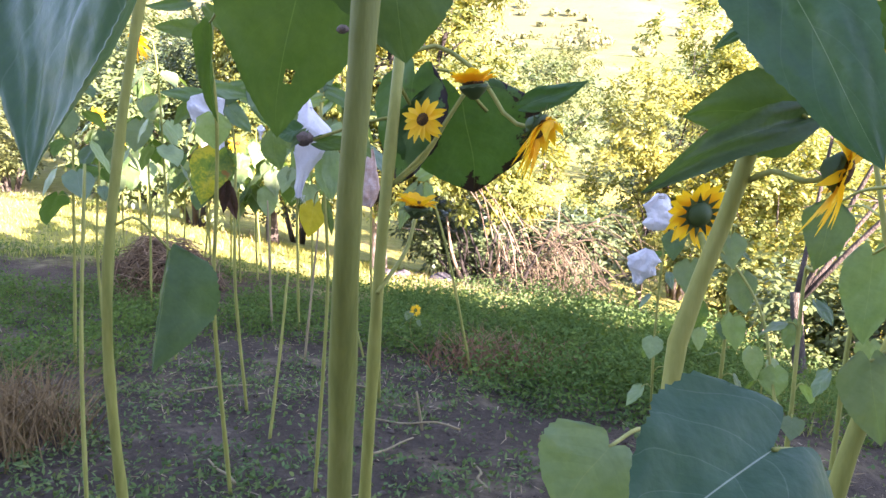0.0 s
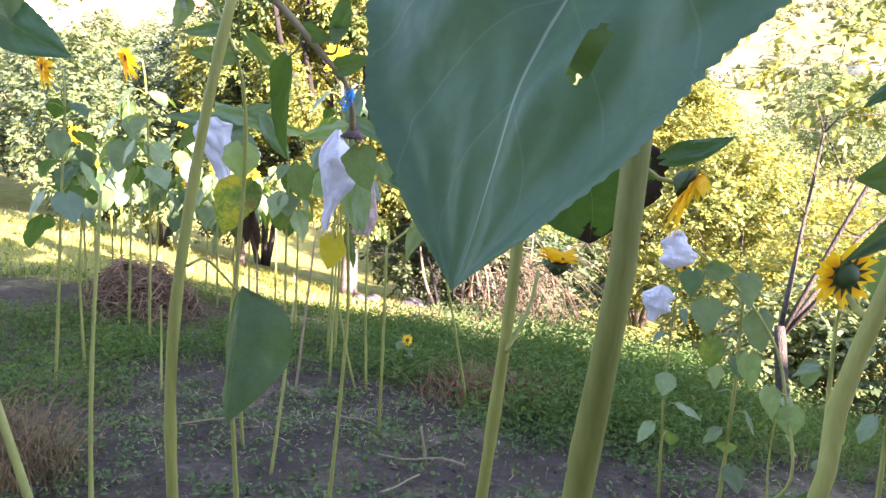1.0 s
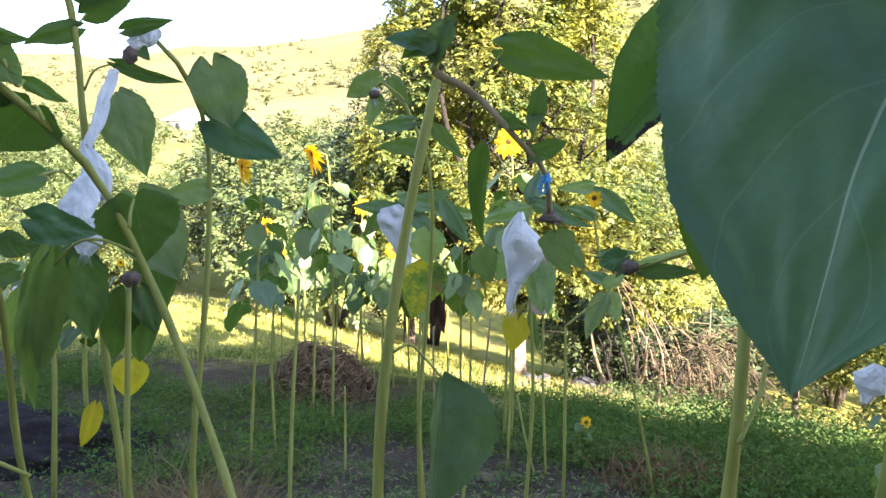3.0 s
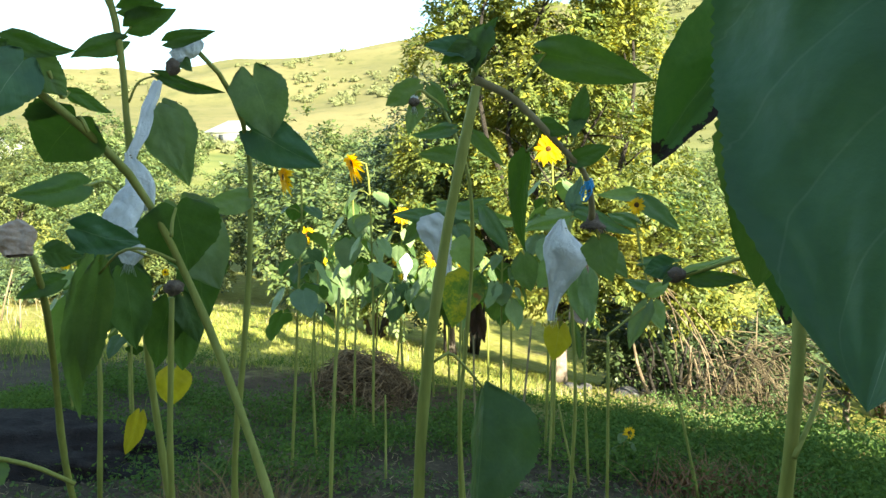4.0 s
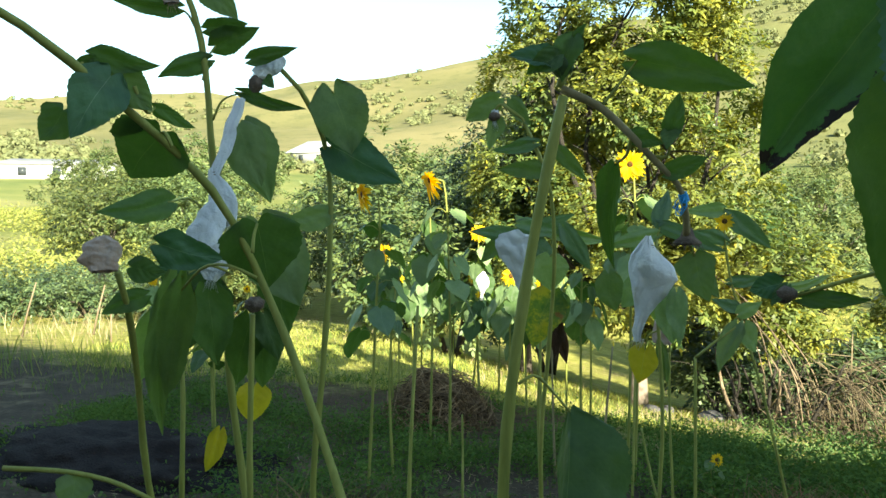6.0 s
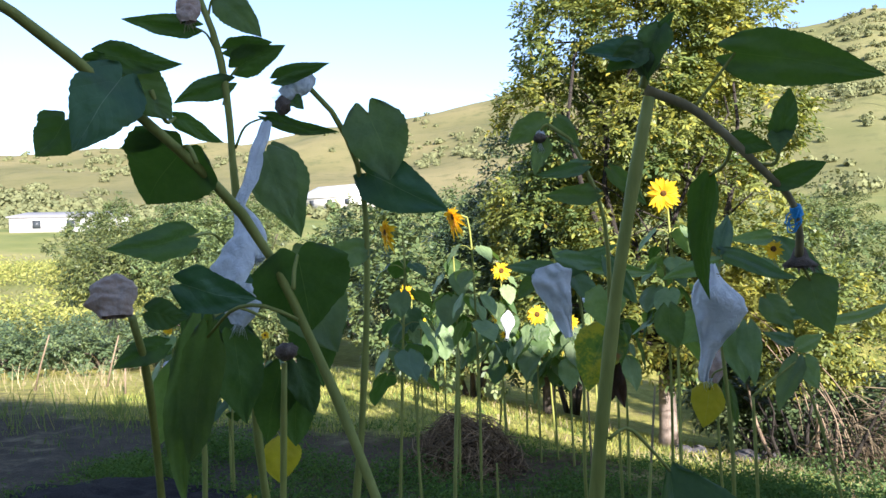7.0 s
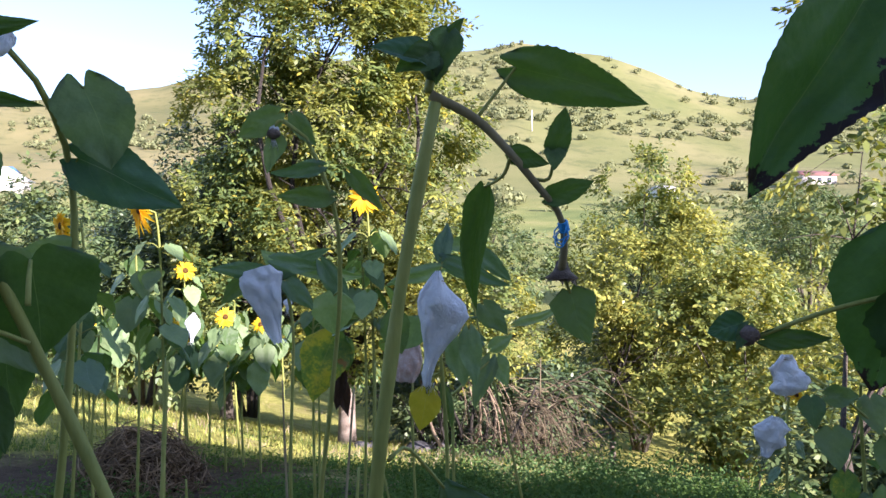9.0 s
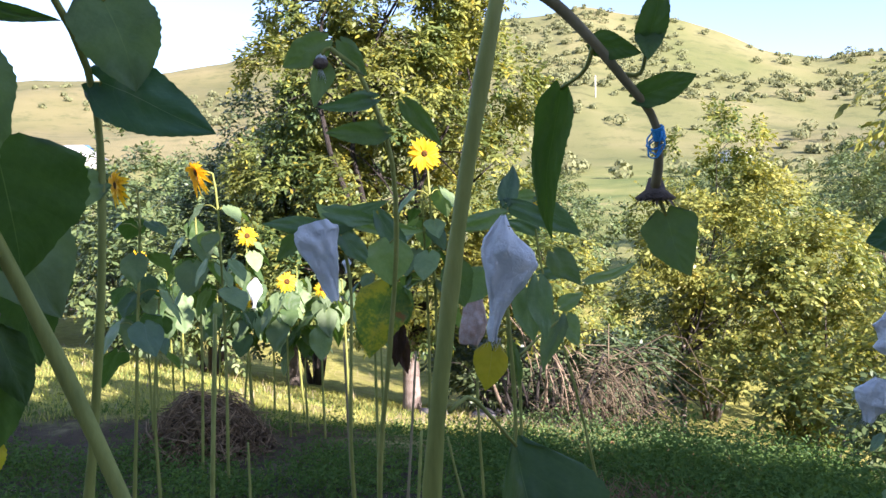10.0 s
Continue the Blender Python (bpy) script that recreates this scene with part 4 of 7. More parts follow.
feathery("feathery_weeds", scatter(8200, 65, -5.8, 3.4, 3.8, 8.4, lush), 0.19, 36, 0.036, FEATHER, "carpet of feathery dark green weeds", 66)
feathery("tall_weeds", scatter(2300, 71, -0.3, 2.4, 4.1, 6.8, lambda x, y: max(0, 1 - math.hypot((x - 1.1) / 1.2, (y - 5.3) / 1.5)) * max(patchy(x, y, 1.3, 51) + 0.2, 0.1)), 0.43, 64, 0.038, FEATHER, "mound of tall feathery green weeds on the bank", 72, 0.13)
feathery("plot_weeds", scatter(1700, 67, -3.6, 1.8, 1.7, 4.9, lambda x, y: max(patchy(x, y, 1.5, 13) - 0.15, 0.03)), 0.07, 24, 0.035, WEED, "small green weeds sprouting in the dug soil", 68, 0.07)
feathery("bank_weeds", scatter(900, 69, 0.1, 5.5, 6.9, 11.6, lambda x, y: max(patchy(x, y, 1.0, 41) + 0.1, 0.1) * (0.2 if math.hypot((x - 0.1) / 1.5, (y - 9.3) / 1.1) < 1 else 1.0)), 0.30, 40, 0.05, WEED, "knee-high green weeds on the sunlit bank", 70, 0.14)
g = scatter(23000, 51, -5.5, 2.5, 1.6, 6.0, lambda x, y: max(patchy(x, y, 1.3, 11) - 0.1, 0.04))
w = leaf_cloud("weeds", g + np.array([0, 0, 0.015]), 0.028, WEED, None, 52, 0.6, -0.5)
tagged(w, "low green weeds on the dug soil", "weeds", kind="stuff")
g = scatter(26000, 53, -4, 2.5, 1.6, 6.5, lambda x, y: 0.5 * max(patchy(x, y, 1.0, 15), 0.1) + 0.5 * max(0, 1 - math.hypot((x + 0.4) / 0.9, (y - 4.6) / 0.7)))
w = leaf_cloud("straw_litter", g + np.array([0, 0, 0.012]), 0.05, STRAW, None, 54, 0.09, 0.0)
tagged(w, "bits of straw and dry leaf littering the soil", "litter", kind="stuff")
g = scatter(5200, 57, 0.4, 3.4, 6.2, 9.2, lambda x, y: max(0.05, 1 - math.hypot((x - 1.7) / 1.2, (y - 7.3) / 0.9)))
w = leaf_cloud("fallen_leaves", g + np.array([0, 0, 0.03]), 0.075, REDWEED, None, 58, 0.5, 0.0)
tagged(w, "reddish-brown fallen leaves on the edge of the bank", "leaves", kind="stuff")
g = scatter(2600, 55, 1.6, 5.0, 10.6, 13.6, lambda x, y: max(0, 1 - math.hypot((x - 3.2) / 1.6, (y - 12.1) / 1.3)))
w = leaf_cloud("leaf_litter", g + np.array([0, 0, 0.03]), 0.09, REDWEED, None, 56, 0.5, 0.0)
tagged(w, "drift of fallen reddish-brown leaves on the bank", "leaves", kind="stuff")


def build_clods():
    """Crumbs of dug soil, each a rough eight-sided lump."""
    pts = scatter(5200, 91, -3.8, 1.8, 1.7, 5.0, lambda x, y: max(patchy(x, y, 1.6, 61), 0.15))
    r = np.random.default_rng(92)
    n = len(pts)
    size = (0.006 + 0.020 * r.uniform(0, 1, n) ** 2.5)[:, None, None]
    axes = np.array([(1, 0, 0), (0, 1, 0), (-1, 0, 0), (0, -1, 0), (0, 0, 0.8), (0, 0, -0.8)], float)
    v = (pts[:, None, :] + axes[None] * size * r.uniform(0.6, 1.4, (n, 6, 1)) + r.normal(size=(n, 6, 3)) * size * 0.2).reshape(-1, 3)
    tri = np.array([(0, 1, 4), (1, 2, 4), (2, 3, 4), (3, 0, 4), (1, 0, 5), (2, 1, 5), (3, 2, 5), (0, 3, 5)])
    me = bpy.data.meshes.new("soil_clods")
    me.from_pydata(v.tolist(), [], (np.arange(n)[:, None, None] * 6 + tri[None]).reshape(-1, 3).tolist())
    crumb = island_leaf("soil_crumb", [(0.0, (0.030, 0.023, 0.017)), (0.6, (0.080, 0.062, 0.045)), (1.0, (0.19, 0.155, 0.115))], 0.95, 0.0, 0.1)
    tagged(hang("soil_clods", me, crumb), "crumbs and clods of dark dug soil", "soil", kind="stuff")


build_clods()


def fallen_stalk(x, y, length, turn, seed):
    """A broken pale stalk lying on the soil."""
    r = random.Random(seed)
    d = Vector((math.cos(radians(turn)), math.sin(radians(turn)), 0)) * length
    pts = []
    for k in range(4):
        p = Vector((x, y, 0)) + d * (k / 3) + Vector((r.uniform(-.02, .02), r.uniform(-.02, .02), 0))
        p.z = ground_z(p.x, p.y) + 0.03 + r.uniform(0, 0.02)
        pts.append(p)
    v, f = [], []
    tube_into(v, f, smooth_line(pts, 8), list(np.linspace(0.007, 0.0045, 8)), 6)
    tagged(soup("fallen_stalk", v, f, STEM_DRY), "broken pale sunflower stalk lying on the soil", "stalk", "fallen stalks")


for k, (x, y, length, turn) in enumerate([(-2.3, 3.6, 0.5, 8), (0.05, 3.75, 0.45, 170), (-0.35, 3.35, 0.28, 60), (-0.9, 3.0, 0.3, 130), (0.15, 3.1, 0.22, 100), (-1.5, 4.1, 0.35, 20), (-0.7, 4.4, 0.3, -30)]):
    fallen_stalk(x, y, length, turn, 70 + k)
g = scatter(5500, 81, -10, -4.6, 6.0, 9.6, lambda x, y: max(0, 1 - math.hypot((x + 7.6) / 2.4, (y - 7.9) / 1.3)) * max(patchy(x, y, 1.0, 17), 0.1))
blades("tall_dry_weeds", g, np.random.default_rng(11).uniform(0.15, 0.55, len(g)), 0.005, GRASS, "tall green and drying weeds at the lawn's edge", 82, 0.5)


g = scatter(2200, 83, -14.5, -6.0, 7.5, 13.5, lambda x, y: max(0, 1 - math.hypot((x + 10.2) / 4.0, (y - 10.4) / 2.4)) * max(patchy(x, y, 0.8, 19) + 0.1, 0.1))
blades("tall_dry_grass", g, np.random.default_rng(12).uniform(0.12, 0.60, len(g)), 0.005, STRAW, "tall straw-coloured dry grass at the lawn's far edge", 84, 0.6)
feathery("meadow_weeds", scatter(900, 85, -62, -17, 22, 52, lambda x, y: (35 < math.degrees(math.atan2(-x, y)) < 54) * (math.hypot(x, y) > 33) * max(patchy(x, y, 0.12, 23) + 0.15, 0.1)), 1.1, 60, 0.26, MEADOW, "tall yellow-green weeds on the meadow past the bank", 86, 0.7)


def meadow_stick(x, y, height, lean):
    """A thin grey stick left standing at the lawn's edge."""
    base = Vector((x, y, ground_z(x, y) - 0.05))
    v, f = [], []
    tube_into(v, f, [base, base + Vector((lean * 0.45, 0, height * 0.5)), base + Vector((lean, 0, height))], [0.016, 0.014, 0.010], 6)
    tagged(soup("stick", v, f, TWIG), "thin weathered stick standing in the dry grass", "stick", "sticks at the lawn's edge")


for x, y, height, lean in ((-10.9, 9.9, 0.95, 0.35), (-9.1, 9.9, 0.6, 0.02), (-10.1, 10.6, 0.9, 0.28)):
    meadow_stick(x, y, height, lean)


# ---- sunflowers ----
CLOTH, nt, b = start_mat("white_cloth", 0.85, 0.2)
geo = nt.nodes.new("ShaderNodeNewGeometry")
weave = noise_of(nt, 42, 5, 0.7, geo.outputs["Position"], 1.2)
tone = ramp_of(nt, noise_of(nt, 12, 3, 0.5, geo.outputs["Position"]), [(0.3, (0.78, 0.81, 0.80)), (0.7, (0.93, 0.95, 0.94))])
nt.links.new(tone, b.inputs["Base Color"])
bump_of(nt, weave, 0.8, 0.014, b)
see_through(nt, b, tone, 0.22)
CLOTH_PINK = mottled("stained_cloth", [(0.3, (0.40, 0.23, 0.15)), (0.55, (0.52, 0.38, 0.30)), (0.8, (0.64, 0.56, 0.50))], 25, 0.9, 0.4, 0.004)
LEAF_EDGED = leaf_skin("sunflower_leaf_browning", [(0.25, (0.045, 0.105, 0.030)), (0.55, (0.070, 0.150, 0.042)), (0.85, (0.105, 0.19, 0.052))], spots=(15, 0.68, (0.03, 0.016, 0.014)), vein=(0.16, 0.24, 0.08), edge=(0.022, 0.013, 0.012), amount=0.3)

HALF_U = [0.0, 0.06, 0.14, 0.25, 0.40, 0.58, 0.76, 0.90, 1.0]
HALF_W = [0.48, 0.82, 0.97, 1.0, 0.93, 0.73, 0.45, 0.20, 0.0]

DROOP_W = [0.10, 0.45, 0.74, 0.95, 1.0, 0.90, 0.60, 0.26, 0.0]
BROAD_W = [0.46, 0.78, 0.95, 1.0, 0.97, 0.83, 0.57, 0.27, 0.0]


def blade(parent, base, tip, width, face, skin=LEAF, fold=0.12, bulge=0.08, seed=0, rows=24, hole=None, lobe=0.13, cols=10, name="leaf", label="", outline=None, halves=(1, 1), folds=(1, 1)):
    """One heart-shaped, toothed leaf from its petiole's end to its tip, its broad side turned to face."""
    r = random.Random(seed * 7 + 1)
    outline = outline or (HALF_W, BROAD_W)[seed % 2]
    base, tip = Vector(base), Vector(tip)
    ax = tip - base
    L = ax.length
    ax.normalize()
    n = Vector(face)
    n = (n - ax * n.dot(ax)).normalized()
    s = ax.cross(n)
    bm = bmesh.new()
    uvl = bm.loops.layers.uv.new("uv")
    grid, coord = [], {}
    ph = r.uniform(0, 100)
    for i in range(rows + 1):
        u = i / rows
        hw = 0.5 * width * float(np.interp(u, HALF_U, outline))
        hw *= 1 + 0.09 * noise.noise((u * 3, ph, 1))
        tooth = (0.026 if i % 2 else -0.014) * (0.1 < u < 0.95) * min(1.0, 30 / rows) ** 0.5 * (1 + 0.9 * noise.noise((u * 30, ph, 2)))
        slack = hw / (0.5 * width)
        row = []
        for j in range(cols + 1):
            v = j / cols * 2 - 1
            part_w = halves[v > 0]
            back = lobe * L * math.exp(-(u / 0.2) ** 2) * (math.sin(math.pi * min(abs(v) * 0.95, 1)) + 0.12 * abs(v))
            out = fold * folds[v > 0] * abs(v) * hw - bulge * L * (u * u - u * 0.2) - 0.10 * hw * v * v
            out += slack * (0.08 * L * noise.noise((u * 2.2 + ph, v * 1.6, 0)) + 0.022 * L * noise.noise((u * 7 + ph, v * 5, 3)))
            out += 0.20 * hw * v * v * noise.noise((u * 3.5 + ph, 4 if v < 0 else 9, 7))
            side_bend = 0.12 * L * noise.noise((u * 1.3, ph, 5))
            q = bm.verts.new(base + ax * (u * L - back) + s * (v * hw * part_w * (1 + 0.10 * noise.noise((u * 5, ph, 3 if v < 0 else 6)) * abs(v) + tooth * (abs(v) > 0.9)) + side_bend * u) + n * out)
            coord[q] = (u, 0.5 + 0.5 * v)
            row.append(q)
        grid.append(row)
    for i in range(rows):
        for j in range(cols):
            c = [grid[i][j], grid[i][j + 1], grid[i + 1][j + 1], grid[i + 1][j]]
            u, v = (i + 0.5) / rows, (j + 0.5) / cols * 2 - 1
            if hole and ((u - hole[0]) / hole[2]) ** 2 + ((v - hole[1]) / (hole[2] * 1.5)) ** 2 < 1:
                continue
            q = bm.faces.new(c)
            for lp in q.loops:
                lp[uvl].uv = coord[lp.vert]
    return part(name, bm, skin, parent, label)


def rod(parent, name, pts, r0, r1, skin=STEM, n=12, sides=8, knots=False, seed=0, label=""):
    """A stem, branch or petiole: a tapering round line with slight swellings at its nodes."""
    line = smooth_line(pts, n)
    rr = random.Random(seed)
    radii = [r0 + (r1 - r0) * k / (n - 1) for k in range(n)]
    if knots:
        radii = [q * (1.16 if k % 4 == 3 else 1.0 + rr.uniform(-0.03, 0.03)) for k, q in enumerate(radii)]
    v, f = [], []
    tube_into(v, f, line, radii, sides)
    return soup(name, v, f, skin, parent, label)


def flower(parent, at, face, radius, seed=0, petals=14, hang=0.0, back=True, disc=0.29, close=0.0):
    """A flower head: domed disc, green sepals behind, and petals, which hang where the head is spent."""
    r = random.Random(seed)
    petals = int(petals * 1.45)
    at, n = Vector(at), Vector(face).normalized()
    x = n.orthogonal().normalized()
    y = n.cross(x)
    bm = bmesh.new()
    bmesh.ops.create_uvsphere(bm, u_segments=14, v_segments=8, radius=1)
    turn = Matrix((x, y, n)).transposed().to_4x4()
    for q in bm.verts:
        q.co *= 1 + 0.06 * noise.noise(q.co * 6)
    bmesh.ops.transform(bm, verts=bm.verts, matrix=Matrix.Translation(at) @ turn @ Matrix.Diagonal((radius * disc, radius * disc, radius * disc * 0.45, 1)))
    head = part("flower_head", bm, DISC, parent)
    for k in range(petals):
        a = 2 * math.pi * (k + r.uniform(-0.3, 0.3)) / petals
        d = x * math.cos(a) + y * math.sin(a)
        side = n.cross(d)
        L, w = radius * r.uniform(0.80, 1.15) * (1 - disc * 0.8), radius * r.uniform(0.12, 0.175)
        lift = r.uniform(-0.35, 0.45)
        bm = bmesh.new()
        rows = []
        for i in range(5):
            u = i / 4
            p = at + d * (radius * disc * 0.8 + L * u * (1 - close)) + n * (lift * L * u * (1 - close) - 0.18 * L * u * u + close * L * u)
            p += Vector((0, 0, -hang * L * u * u)) - n * hang * 0.2 * L * u
            ww = w * (0.55, 0.95, 1.0, 0.7, 0.06)[i]
            rows.append([bm.verts.new(p - side * ww + n * ww * 0.35), bm.verts.new(p), bm.verts.new(p + side * ww + n * ww * 0.35)])
        for i in range(4):
            for j in range(2):
                bm.faces.new([rows[i][j], rows[i][j + 1], rows[i + 1][j + 1], rows[i + 1][j]])
        part("petal", bm, PETAL, head)
    if back:
        v, f = [], []
        tube_into(v, f, [at - n * radius * 0.42, at - n * radius * 0.22, at - n * radius * 0.05], [radius * 0.10, radius * 0.33, radius * 0.42], 10)
        for k in range(13):
            a = 2 * math.pi * k / 13
            d = x * math.cos(a) + y * math.sin(a)
            side = n.cross(d)
            i0 = len(v)
            p = at - n * radius * 0.12 + d * radius * 0.36
            v += [tuple(p - side * radius * 0.09), tuple(p + side * radius * 0.09), tuple(p + d * radius * 0.34 - n * radius * 0.05)]
            f.append((i0, i0 + 1, i0 + 2))
        soup("calyx", v, f, SEPAL, head)
    return head


def bag(name, label, top, low, width, seed=0, profile=(0.12, 0.5, 0.9, 1.0, 0.85, 0.6, 0.4, 0.2, 0.25), other=None, flat=0.38, face=(0.2, -1, 0), skin=CLOTH, category="cloth bag"):
    """A limp cloth bag tied over a seed head: gathered at the top, creased and slack, frayed at its tail. profile and other: its two edges."""
    top, low = Vector(top), Vector(low)
    ax = low - top
    L = ax.length
    ax.normalize()
    n = Vector(face)
    n = (n - ax * n.dot(ax)).normalized()
    s = ax.cross(n)
    other = other or profile
    bm = bmesh.new()
    rows, segs = 44, 48
    grid = []
    for i in range(rows + 1):
        u = i / rows
        wa = 0.5 * width * float(np.interp(u, np.linspace(0, 1, len(profile)), profile))
        wb = 0.5 * width * float(np.interp(u, np.linspace(0, 1, len(other)), other))
        row = []
        for j in range(segs):
            a = 2 * math.pi * j / segs
            ca, sa = math.cos(a), math.sin(a)
            w = wa if ca < 0 else wb
            q = Vector((ca * 1.2, sa * 1.2, u * 2.6 + seed * 1.7))
            fold = abs(noise.noise(q * 1.5)) * 1.5 - 0.25                      # sharp valleys
            pleat = math.sin(9 * a + 6 * noise.noise((u * 2, seed, 1))) * (0.16 * max(0, 1 - u * 3.0) + 0.14 * max(0, u * 2.4 - 1.5))
            rough = 0.30 * noise.noise(q * 0.8 + Vector((3, 1, 0))) + 0.16 * noise.noise(q * 4.2) + 0.3 * (0.5 - abs(noise.noise(q * 2.6 + Vector((7, 0, 2)))))
            depth = sa * flat * (wa + wb) * 0.5 * (1 + 0.9 * rough + 0.55 * fold + pleat)
            depth += 0.10 * width * noise.noise((ca * 1.4, u * 3.1, seed * 2.0))
            side = ca * w * (1 + 0.22 * noise.noise((u * 3.4, ca * 0.6, seed * 1.3)) + 0.06 * noise.noise((u * 10, ca, seed)) + 0.4 * pleat)
            row.append(bm.verts.new(top + ax * L * (u + 0.02 * noise.noise((ca * 2, sa * 2, u * 5 + seed))) + s * side + n * depth))
        grid.append(row)
    for i in range(rows):
        for j in range(segs):
            bm.faces.new([grid[i][j], grid[i][(j + 1) % segs], grid[i + 1][(j + 1) % segs], grid[i + 1][j]])
    t = thing(name, top, label, category, "cloth bags over seed heads")
    part("cloth", bm, skin, t)
    v, f = [], []
    ring = [top + ax * L * 0.07 + (s * math.cos(k * 0.7) + n * math.sin(k * 0.7) * flat) * width * 0.10 + ax * 0.0008 * k for k in range(20)]
    tube_into(v, f, ring, [0.0014] * 20, 5)
    soup("tie", v, f, STEM_DRY, t)
    v, f = [], []
    r = random.Random(seed)
    for k in range(22):
        p = low + s * r.uniform(-.10, .10) * width
        tube_into(v, f, [p - ax * 0.012, p + (ax + s * r.uniform(-.9, .9) + n * r.uniform(-.5, .5)) * r.uniform(0.008, 0.03)], [0.0006, 0.0003], 3)
    tagged(soup("fringe", v, f, skin, t), kind="stuff")
    return t


def sunflower(x, y, head_z, seed, leaves=10, size=0.19, radius=0.085, face=(0.2, -1, -0.15), skins=(LEAF, LEAF_DARK, LEAF_GREY_SKYLIT, LEAF, LEAF_PALE_LIT), stem_r=0.011, lean=(0, 0), bloom=True, low=0.6, droop=(0.35, 1.1),
              label="tall sunflower with a yellow head and heart-shaped leaves", hang=0.1, group="sunflowers of the patch", disc=0.29, petals=14):
    """A sunflower that stands behind the first plants."""
    r = random.Random(seed)
    foot = Vector((x + lean[0], y + lean[1], ground_z(x + lean[0], y + lean[1]) - 0.03))
    t = thing("sunflower", foot, label, "sunflower", group)
    head = Vector((x, y, head_z))
    n = Vector(face).normalized()
    neck = head - n * radius * 0.45
    crook = neck - Vector((n.x, n.y, 0)) * 0.045 + Vector((0, 0, 0.012))
    mid = foot.lerp(crook, 0.55) + Vector((r.uniform(-.03, .03), r.uniform(-.03, .03), 0))
    pts = [foot, mid, crook, neck]
    line = smooth_line(pts, 16)
    rod(t, "stem", pts, stem_r, stem_r * 0.55, STEM, 16, 8, True, seed)
    if bloom:
        flower(t, head, n, radius, seed, petals + r.randint(-1, 2), hang, disc=disc)
    a = r.uniform(0, 6.28)
    for k in range(leaves):
        q = Vector(line[min(int((low + (0.97 - low) * (k + 0.5) / leaves) * 12.5) + 1, 13)])
        a += 2.4 + r.uniform(-.3, .3)
        d = Vector((math.cos(a), math.sin(a), 0))
        grow = size * r.uniform(0.75, 1.15) * (1.0 - 0.35 * k / leaves)
        e = q + d * grow * 0.55 + Vector((0, 0, grow * r.uniform(0.1, 0.3)))
        drop = r.uniform(*droop)
        tip = e + (d * math.cos(drop) + Vector((0, 0, -math.sin(drop)))) * grow
        rod(t, "petiole", [q, q.lerp(e, 0.5) + Vector((0, 0, 0.02)), e], 0.0035, 0.0022, STEM, 5, 5)
        blade(t, e, tip, grow * r.uniform(0.75, 0.95), Vector((d.x * math.sin(drop), d.y * math.sin(drop), math.cos(drop))), r.choice(skins), 0.15, 0.12, seed * 31 + k, 14)
    return t


def twine_knot(parent, at, up):
    """Turns of blue twine round a neck, with loose loops."""
    r = random.Random(2)
    at, up = Vector(at), Vector(up).normalized()
    x = up.orthogonal().normalized()
    y = up.cross(x)
    pts = [at + up * (-0.009 + 0.018 * k / 59) + (x * math.cos(k * 0.75) + y * math.sin(k * 0.75)) * 0.0080 for k in range(60)]
    v, f = [], []
    tube_into(v, f, pts, [0.0019] * 60, 5)
    for q in range(3):
        c = at + up * r.uniform(-0.012, 0.006)
        loop = [c + x * (0.012 * math.cos(k * 0.5) + 0.006 * r.uniform(-1, 1)) + y * 0.012 * math.sin(k * 0.5) - x * 0.012 - up * 0.009 * (1 - math.cos(k * 0.5)) * r.uniform(0.6, 1.2) for k in range(13)]
        tube_into(v, f, smooth_line(loop, 26), [0.0013] * 26, 4)
    return soup("twine", v, f, TWINE, parent, "blue twine wound round the neck")


def dry_head(parent, at, seed):
    """A spent head: a ragged cone of dry bracts that opens downwards."""
    r = random.Random(seed)
    at = Vector(at)
    v, f = [], []
    tube_into(v, f, [at + Vector((0, 0, 0.03)), at + Vector((0, 0, 0.012)), at, at - Vector((0, 0, 0.004))], [0.009, 0.015, 0.030, 0.025], 12)
    for k in range(18):
        a = 2 * math.pi * k / 18
        d = Vector((math.cos(a), math.sin(a), 0))
        s = Vector((-d.y, d.x, 0))
        p = at + d * 0.023
        q = p + d * r.uniform(0.004, 0.016) + Vector((0, 0, -r.uniform(0.004, 0.016)))
        i = len(v)
        v += [tuple(p - s * 0.004), tuple(p + s * 0.004), tuple(q)]
        f.append((i, i + 1, i + 2))
    return soup("dried_head", v, f, DRY_HEAD, parent)


def seed_ball(parent, at, radius, skin=DRY_HEAD, squash=0.8, name="seed_head"):
    """A bud or spent head: a rough ball of closed bracts."""
    bm = bmesh.new()
    bmesh.ops.create_icosphere(bm, subdivisions=3, radius=1)
    for q in bm.verts:
        d = q.co.copy()
        k = radius * (1 + 0.22 * noise.noise(d * 2.2) + 0.16 * noise.noise(d * 6))
        q.co = Vector(at) + Vector((d.x * k, d.y * k, d.z * k * squash))
    return part(name, bm, skin, parent)


def stalk(top, foot, seed):
    """A bare dry stalk left standing."""
    r = random.Random(seed)
    base = Vector((foot[0], foot[1], ground_z(*foot) - 0.03))
    top = Vector(top)
    t = thing("bare_stalk", base, "bare pale sunflower stalk standing in the soil", "stalk", "bare stalks")
    rod(t, "stem", [base, base.lerp(top, 0.5) + Vector((r.uniform(-.02, .02), r.uniform(-.02, .02), 0)), top], 0.009, 0.006, r.choice((STEM, STEM_DRY)), 14, 7, True, seed)
    return t


